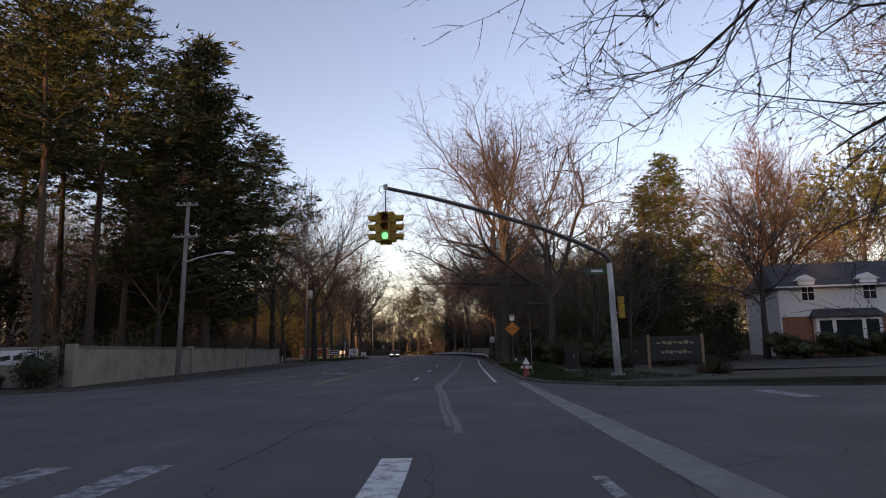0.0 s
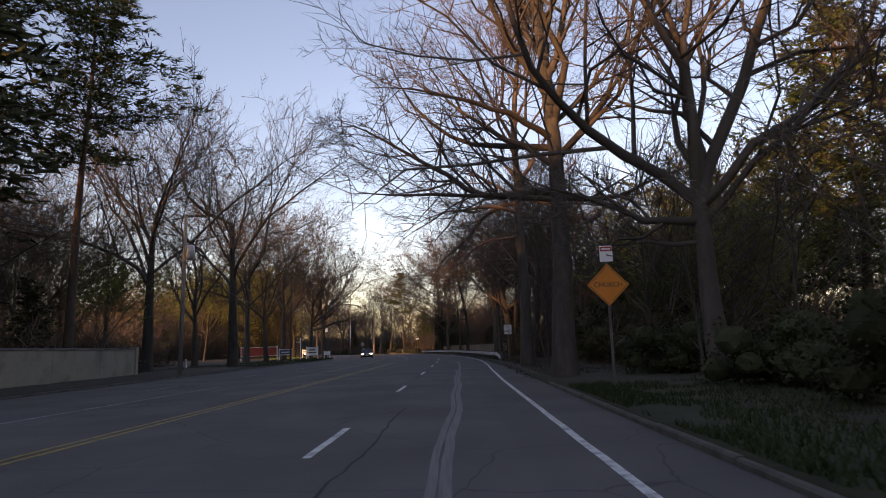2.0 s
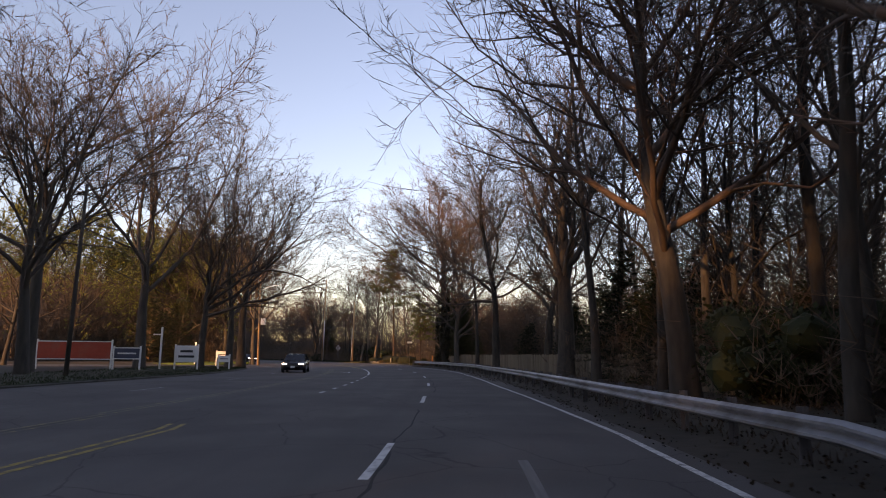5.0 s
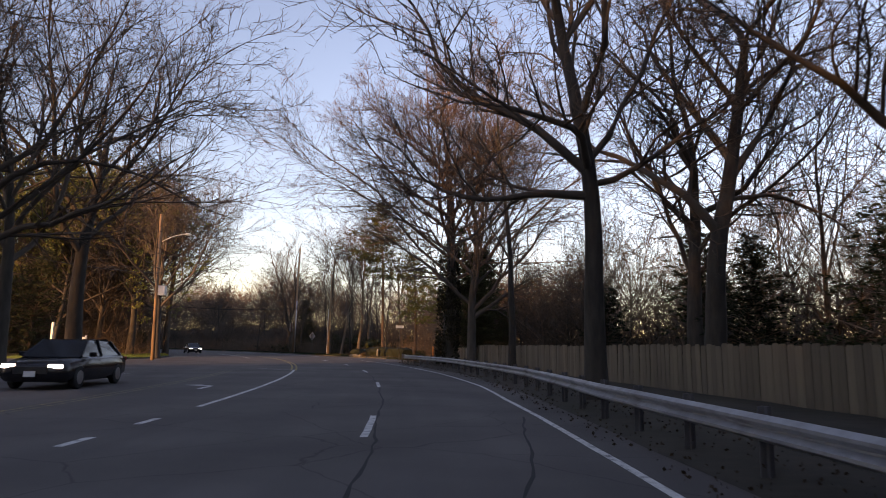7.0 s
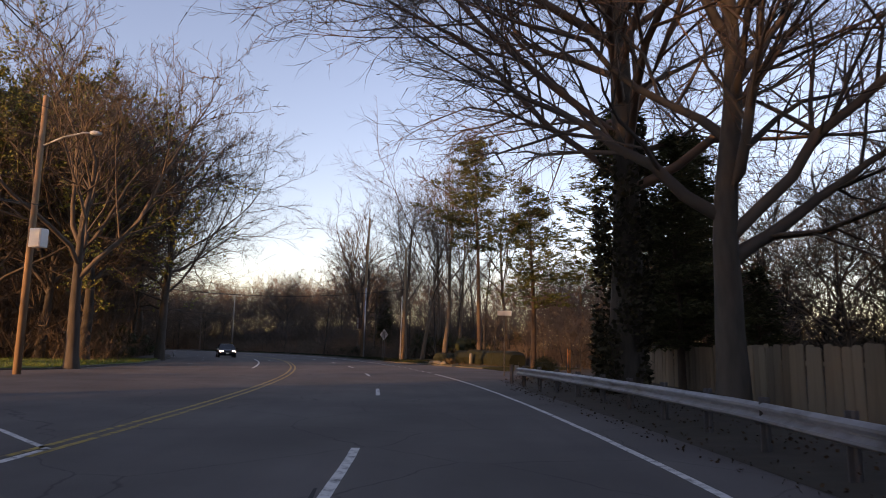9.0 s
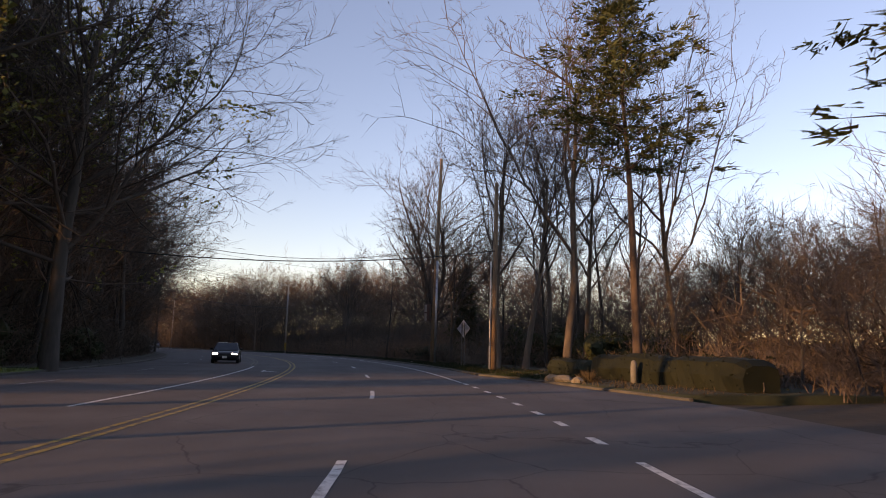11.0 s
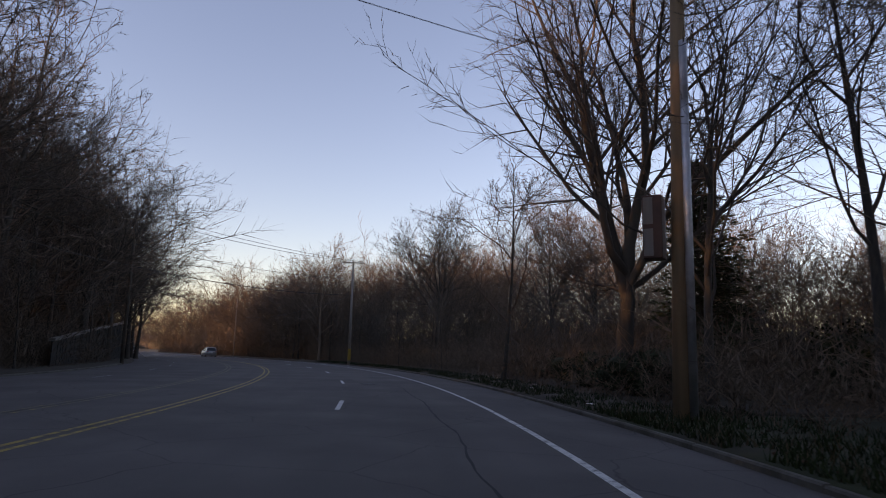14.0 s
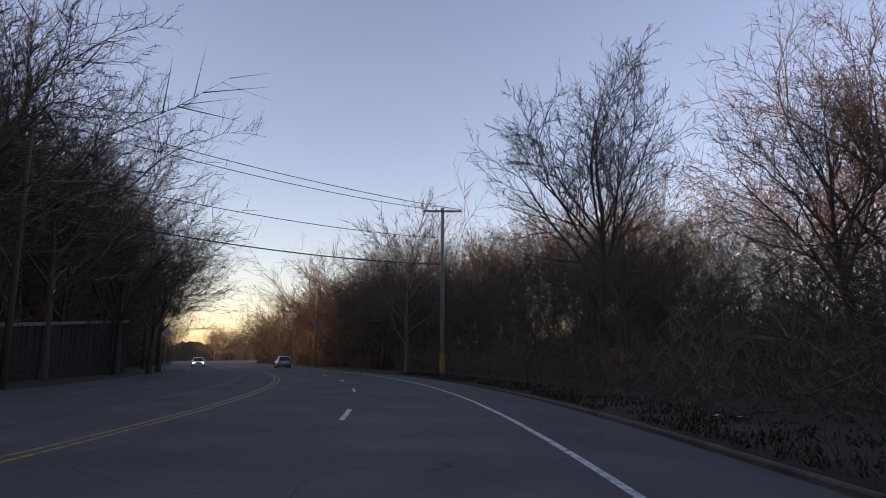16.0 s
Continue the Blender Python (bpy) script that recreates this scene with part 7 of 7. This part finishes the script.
banner(-26.4, 131.6, 6, 5.3, 0.85, 2.15, SIGN_RED, "wide red roadside banner board in a white frame", 0)
banner(-22.4, 131.5, 6, 1.9, 0.9, 1.7, plain("navy_board_paint", (0.05, 0.06, 0.1), 0.6, var=0.15), "small navy sign board on white posts", 1)
banner(-18.8, 133.6, 6, 1.7, 0.7, 1.9, SIGN_WHITE, "white sign board with dark lettering on a lawn", 2)
banner(-17.2, 137.5, 6, 0.9, 0.7, 1.15, SIGN_WHITE, "small low white sign on a lawn", 1)
banner(-25.3, 160.4, 10, 1.15, 0.95, 1.6, SIGN_WHITE, "low white estate sign on a green lawn", 1)
t_ = thing("sign_hanger_post", "tall white wooden post with a sign arm", "post", (-20.4, 132.6, 0.05), 0)
part("post", MB().box((0, 0, 1.65), (0.12, 0.12, 3.3)), SIGN_WHITE, t_, bevel=0.01)
part("arm", MB().box((-0.3, 0, 2.75), (0.7, 0.08, 0.08)), SIGN_WHITE, t_, bevel=0.006)
t_ = thing("marker_post", "plain white marker post on a lawn", "post", (-30.5, 165.8, 0.05), 0)
part("post", MB().box((0, 0, 1.4), (0.16, 0.16, 2.8)), SIGN_WHITE, t_, bevel=0.01)
for x_ in (-24.6, -25.2):
    t_ = thing("bollard", "short white wooden bollard on thin grass", "bollard", (x_, 98.5 + x_ * 0.1 + 2.4, 0.05), 0)
    part("post", MB().box((0, 0, 0.45), (0.16, 0.16, 1.0)), SIGN_WHITE, t_, bevel=0.02)


# stones, bag, tufts, hedges
def stone(x, y, sx, sy, sz, seed):
    bm = bmesh.new()
    bmesh.ops.create_icosphere(bm, subdivisions=2, radius=1)
    for v in bm.verts:
        v.co *= 0.85 + 0.35 * noise.noise(v.co * 1.3 + Vector((seed, 0, 0)))
        v.co = Vector((v.co.x * sx, v.co.y * sy, v.co.z * sz))
    me = bpy.data.meshes.new("stone")
    bm.to_mesh(me)
    bm.free()
    me.materials.append(STONE)
    o = new("stone", me)
    o.matrix_basis = pose(x, y, sz * 0.35 + 0.13)
    return tagged(o, "pale rounded field stone in dry grass", "stone", "stones in the verge")


for k, (x_, y_, a_, b_, c_) in enumerate(((-11.0, 196.4, 0.5, 0.35, 0.22), (-11.6, 197.1, 0.35, 0.3, 0.2), (-10.4, 195.8, 0.28, 0.25, 0.18), (-12.9, 200.7, 0.18, 0.15, 0.1), (-14.6, 203.6, 0.15, 0.15, 0.1), (-36.2, 236.4, 0.2, 0.15, 0.1), (-37.5, 238.0, 0.16, 0.12, 0.08))):
    stone(x_, y_, a_, b_, c_, k * 3.7)


def bag(x, y):
    bm = bmesh.new()
    bmesh.ops.create_icosphere(bm, subdivisions=3, radius=0.13)
    for v in bm.verts:
        n = noise.noise(v.co * 9)
        v.co = Vector((v.co.x * (1 + 0.4 * n), v.co.y * (1 + 0.4 * n), v.co.z * 0.85 * (1 + 0.5 * n) + (0.08 if v.co.z > 0.1 else 0)))
    me = bpy.data.meshes.new("plastic_bag")
    bm.to_mesh(me)
    bm.free()
    me.materials.append(SIGN_WHITE)
    o = new("plastic_bag", me)
    o.matrix_basis = pose(x, y, 0.22)
    return tagged(o, "crumpled white plastic bag on brown leaves", "bag")


bag(6.9, 63.9)


t_ = thing("leaning_sapling", "pale thin dead trunk leaning over brown leaves", "tree", (11.5, 89.3, 0.0))
part("trunk", MB().tube([(0.03, 0.02, -0.1), (-0.35, -0.15, 1.1), (-0.7, -0.34, 2.2), (-1.18, -0.53, 3.5), (-1.6, -0.6, 5.3)], [0.075, 0.065, 0.055, 0.045, 0.02], 8), BARK_PALE, t_, smooth=True)
for z_, f_, dx_, dy_ in ((2.6, 0.72, 0.7, 0.2), (3.5, 1.0, -0.5, 0.4), (4.4, 1.18, 0.4, -0.5)):
    x_, y_ = -1.18 * f_, -0.53 * min(f_, 1.05)
    part("twig", MB().tube([(x_, y_, z_), (x_ + dx_ * 0.6, y_ + dy_ * 0.6, z_ + 0.5), (x_ + dx_, y_ + dy_, z_ + 1.2)], [0.02, 0.014, 0.006], 5), BARK_PALE, t_)


SCRAPS = [(-42.0, 242.6, 0.16, 0), (-41.5, 242.6, 0.21, 40), (-32.4, 231.5, 0.26, 80), (-31.3, 228.3, 0.16, 120), (-27.2, 221.6, 0.21, 160)]
STICK = (-41.5, 243.6)


def scrap(x, y, w, rz):
    """A crumpled bit of paper."""
    vs = [(w * (i - 1.5) / 3, w * 0.7 * (j - 1) / 2, 0.03 * noise.noise((i * 1.7 + x, j * 1.3 + y, 3)) + 0.03) for i in range(4) for j in range(3)]
    fs = [(i * 3 + j, i * 3 + j + 3, i * 3 + j + 4, i * 3 + j + 1) for i in range(3) for j in range(2)]
    o = link_mesh("paper_scrap", MB().add(vs, fs), SIGN_WHITE)
    o.modifiers.new("thick", "SOLIDIFY").thickness = 0.004
    o.matrix_basis = pose(x, y, 0.15, 0, 0, rz)
    return tagged(o, "small crumpled white paper scrap on dark grass", "litter", "paper scraps")


for x_, y_, w_, rz_ in SCRAPS:
    scrap(x_, y_, w_, rz_)
o_ = link_mesh("dead_sapling", MB().tube([(0, 0, -0.1), (-0.25, 0.1, 1.3), (-0.6, 0.25, 2.7), (-0.85, 0.35, 3.9)], [0.05, 0.042, 0.032, 0.012], 7).tube([(-0.4, 0.15, 1.9), (-0.2, 0.2, 2.6), (-0.15, 0.2, 3.1)], [0.025, 0.016, 0.006], 6), BARK_PALE, smooth=True)
o_.matrix_basis = pose(8.9, 83.6, 0.12, 0, 0, 0)
tagged(o_, "pale leaning dead sapling among darker trunks", "sapling")
o_ = link_mesh("fallen_stick", MB().tube([(0, 0, 0), (0.5, 0.05, 0.05), (1.1, -0.05, 0.12)], [0.025, 0.022, 0.01], 7), BARK_PALE, smooth=True)
o_.matrix_basis = pose(*STICK, 0.2, 0, 0, 20)
tagged(o_, "pale bare stick lying in dark grass", "stick")


def tuft(x, y, r, h, n, mat, label, seed):
    q = random.Random(seed)
    t = Tubes()
    for k in range(n):
        a, u = q.uniform(0, 6.28), q.random()
        d = unit((math.cos(a) * (0.25 + u), math.sin(a) * (0.25 + u), 1.1 - 0.5 * u))
        p, w, e = run(q, (x + math.cos(a) * r * 0.25 * u, y + math.sin(a) * r * 0.25 * u, 0.1), d, 0.012, h * q.uniform(0.7, 1.1), 3, 0.1, -0.16 * u, 0.7)
        t.branch(p, w, 3)
    o = new("ornamental_grass", tubes_mesh("ornamental_grass", t, mat, False))
    return tagged(o, label, "grass clump")


tuft(10.9, 26.6, 0.9, 0.9, 420, GRASS_DRY, "rounded clump of dry straw-coloured ornamental grass", 3)
tuft(-10.0, 196.2, 0.7, 0.6, 200, GRASS_DRY, "dry reddish grass tuft behind stones", 4)
def clipped_hedge(s0, s1, d0, d1, h, w, seed):
    """A long clipped hedge: a dense leafy body on short stems."""
    r = random.Random(seed)
    t = thing("hedge", "long low clipped dark evergreen hedge behind the verge", "hedge")
    body, stem, n = MB(), Tubes(), int((s1 - s0) / 0.3)
    ring = ((-0.5, 0.06), (-0.52, 0.5), (-0.44, 0.88), (-0.25, 1.0), (0.25, 1.0), (0.44, 0.88), (0.52, 0.5), (0.5, 0.06))
    vs, fs, leaf = [], [], Tubes()
    for i in range(n + 1):
        q = s0 + (s1 - s0) * i / n
        d = d0 + (d1 - d0) * i / n
        hh = h * (1 + 0.16 * noise.noise((q * 0.55, seed, 0)) + 0.07 * noise.noise((q * 2.1, seed, 4)))
        k = 0.82 if i in (0, n) else 1.0
        for o, z in ring:
            u = 1 + 0.16 * noise.noise((q * 1.3, o * 3, z * 3 + seed))
            vs.append(at(q, d + o * w * u * k, 0.1 + z * hh * k))
        for m in range(26):
            o, z = r.choice(ring)
            a = Vector((r.gauss(0, 0.7), r.gauss(0, 0.7), r.uniform(-0.2, 1))).normalized()
            p = at(q + r.uniform(-0.2, 0.2), d + (o + r.uniform(-0.22, 0.22)) * w * k, 0.1 + min(1.02, max(0.05, z + r.uniform(-0.3, 0.2))) * hh * k)
            leaf.leaf(tuple(p), tuple(a), r.uniform(0.06, 0.13), r)
        if i % 4 == 0:
            p = at(q, d, 0.0)
            stem.branch([(p.x, p.y, 0.05), (p.x + 0.05, p.y, 0.3), (p.x, p.y + 0.05, hh * 0.7)], [0.03, 0.025, 0.012], 4)
    m = len(ring)
    for i in range(n):
        for k in range(m):
            a, b = i * m + k, i * m + (k + 1) % m
            fs.append((a, b, b + m, a + m))
    fs += [tuple(range(m)), tuple(n * m + k for k in range(m - 1, -1, -1))]
    part("body", body.add(vs, fs), HEDGE_LEAF, t)
    for nm, g, mt in (("foliage", leaf, HEDGE_LEAF), ("stem", stem, BARK)):
        o = new(nm, tubes_mesh(nm, g, mt, False))
        o.parent = t


clipped_hedge(189.5, 198.6, 12.6, 11.0, 1.15, 1.5, 1)
clipped_hedge(199.0, 204.0, 10.9, 10.7, 0.85, 1.2, 2)
for k, (s_, d_, sc_) in enumerate(((172.5, 8.0, 0.55), (173.8, 8.6, 0.6))):
    p_ = at(s_, d_)
    BALL.plant(p_.x, p_.y, 70 * k, sc_ * 0.85, "low round dark clipped bush by the road", "roadside bushes", 0.12)
p_ = at(194.6, 10.6)
t_ = thing("stone_post", "short grey weathered stone post before a hedge", "post", (p_.x, p_.y, 0.1), 20)
part("shaft", MB().tube([(0, 0, -0.1), (0, 0, 0.75), (0, 0, 0.9), (0, 0, 0.96)], [0.14, 0.13, 0.1, 0.03], 10), CONCRETE, t_, smooth=True)


def manhole(x, y):
    t = thing("manhole_cover", "dark iron manhole cover set in a tar ring", "manhole cover", (x, y, 0.0), kind="structure")
    part("ring", MB().lathe([(0.38, 0.001), (0.38, 0.006), (0.34, 0.007)], 24), TAR, t)
    part("lid", MB().lathe([(0.31, 0.002), (0.31, 0.009), (0.28, 0.01)], 24), plain("cast_iron", (0.04, 0.04, 0.042), 0.6, 0.5, var=0.3, scale=30, bump=0.6), t)


manhole(-38.9, 228.5)


# ---------------------------------------------------------------- cars
def car(name, label, s, d, along, paint, suv=False, lights=True):
    """A parked-looking passenger car. Its nose points to -y before it is turned."""
    p = at(s, d)
    t = thing(name, label, "car", (p.x, p.y, 0.0), heading(s) + (0 if along < 0 else 180))
    H = 1.65 if suv else 1.44
    belt = 1.0 if suv else 0.92
    # lower body: sections from nose to tail (y, half width, bottom, top)
    secs = [(-2.35, 0.62, 0.34, 0.62), (-2.28, 0.80, 0.24, 0.72), (-1.9, 0.88, 0.2, 0.80), (-1.2, 0.91, 0.2, belt - 0.03), (-0.6, 0.91, 0.2, belt), (0.8, 0.91, 0.2, belt + 0.02), (1.7, 0.9, 0.2, belt + 0.03), (2.2, 0.84, 0.26, belt - 0.02), (2.33, 0.68, 0.4, belt - 0.2)]
    vs, fs = [], []
    for y, w, z0, z1 in secs:
        zm = (z0 + z1) / 2
        ring = [(-w * 0.85, z0), (-w, z0 + 0.1), (-w * 1.02, zm), (-w * 0.98, z1 - 0.06), (-w * 0.88, z1), (w * 0.88, z1), (w * 0.98, z1 - 0.06), (w * 1.02, zm), (w, z0 + 0.1), (w * 0.85, z0)]
        vs += [(x, y, z) for x, z in ring]
    for i in range(len(secs) - 1):
        for k in range(10):
            a, b = i * 10 + k, i * 10 + (k + 1) % 10
            fs.append((a, b, b + 10, a + 10))
    fs += [tuple(range(9, -1, -1)), tuple(len(vs) - 10 + k for k in range(10))]
    part("body", MB().add(vs, fs), paint, t, smooth=True)
    rear = 2.15 if suv else 1.75
    gl = [(-1.25, belt - 0.02, 0.8), (-0.45, H - 0.04, 0.62), (0.9, H - 0.02, 0.64), (rear - 0.5, H - 0.08, 0.62), (rear, belt + 0.02, 0.76)]
    vs, fs = [], []
    for y, z, w in gl:
        vs += [(-w, y, z), (w, y, z)]
    vs += [(-0.84, -1.25, belt - 0.03), (0.84, -1.25, belt - 0.03), (-0.84, rear, belt - 0.03), (0.84, rear, belt - 0.03)]
    for i in range(4):
        fs.append((2 * i, 2 * i + 1, 2 * i + 3, 2 * i + 2))
    fs += [(10, 0, 2, 4, 6, 8, 12), (11, 13, 9, 7, 5, 3, 1)]
    part("cabin_glass", MB().add(vs, fs), GLASS, t)
    part("roof", MB().add([(-0.63, -0.4, H - 0.03), (0.63, -0.4, H - 0.03), (0.65, 0.9, H), (-0.65, 0.9, H), (0.63, rear - 0.5, H - 0.06), (-0.63, rear - 0.5, H - 0.06), (-0.63, -0.4, H - 0.07), (0.63, -0.4, H - 0.07), (0.63, rear - 0.5, H - 0.1), (-0.63, rear - 0.5, H - 0.1)],
                          [(0, 1, 2, 3), (3, 2, 4, 5), (0, 6, 7, 1), (5, 4, 8, 9)]), paint, t)
    for x in (-1, 1):
        for y0, x1, y1, z1, r in ((-1.2, 0.64, -0.42, H - 0.04, 0.035), (rear - 0.02, 0.64, rear - 0.5, H - 0.08, 0.05), (0.25, 0.655, 0.25, H - 0.03, 0.04)):
            part("pillar", MB().tube([(x * 0.82, y0, belt), (x * x1, y1, z1)], r, 6), paint, t)
        part("mirror", MB().box((x * 1.0, -0.85, belt + 0.06), (0.2, 0.1, 0.13)), paint, t, bevel=0.02)
        part("headlight", MB().box((x * 0.62, -2.28, 0.66), (0.36, 0.12, 0.11)), HEADLIGHT if lights else GLASS, t, "lit headlight" if lights else "", bevel=0.02)
        part("tail_light", MB().box((x * 0.7, 2.25, belt - 0.12), (0.3, 0.12, 0.14)), TAILLIGHT, t, bevel=0.02)
        for y in (-1.42, 1.38):
            w = part("wheel", MB().tube([(x * 0.72, y, 0.33), (x * 0.76, y, 0.33), (x * 0.9, y, 0.33), (x * 0.93, y, 0.33)], [0.29, 0.33, 0.33, 0.29], 18), RUBBER, t)
            part("rim", MB().tube([(x * 0.9, y, 0.33), (x * 0.94, y, 0.33)], [0.22, 0.2], 12), RIM, w)
    part("grille", MB().box((0, -2.36, 0.55), (0.9, 0.04, 0.2)), BLACK, t, bevel=0.01)
    part("number_plate", MB().box((0, -2.385, 0.45), (0.31, 0.012, 0.15)), SIGN_WHITE, t)
    part("rear_plate", MB().box((0, 2.345, 0.72), (0.31, 0.012, 0.15)), SIGN_WHITE, t)
    return t


car("sedan_car", "black saloon car with lit headlights in the far lane", 219.5, -8.2, -1, CAR_BLACK)
car("sedan_car", "dark saloon car with lit headlights in the far lane", 136.4, -9.4, -1, CAR_BLACK)
car("sport_utility_car", "silver sport utility car far along the road", 330.0, 1.8, 1, CAR_SILVER, True, False)
car("sedan_car", "distant car with bright headlights under trees", 345.0, -9.0, -1, CAR_WHITE)
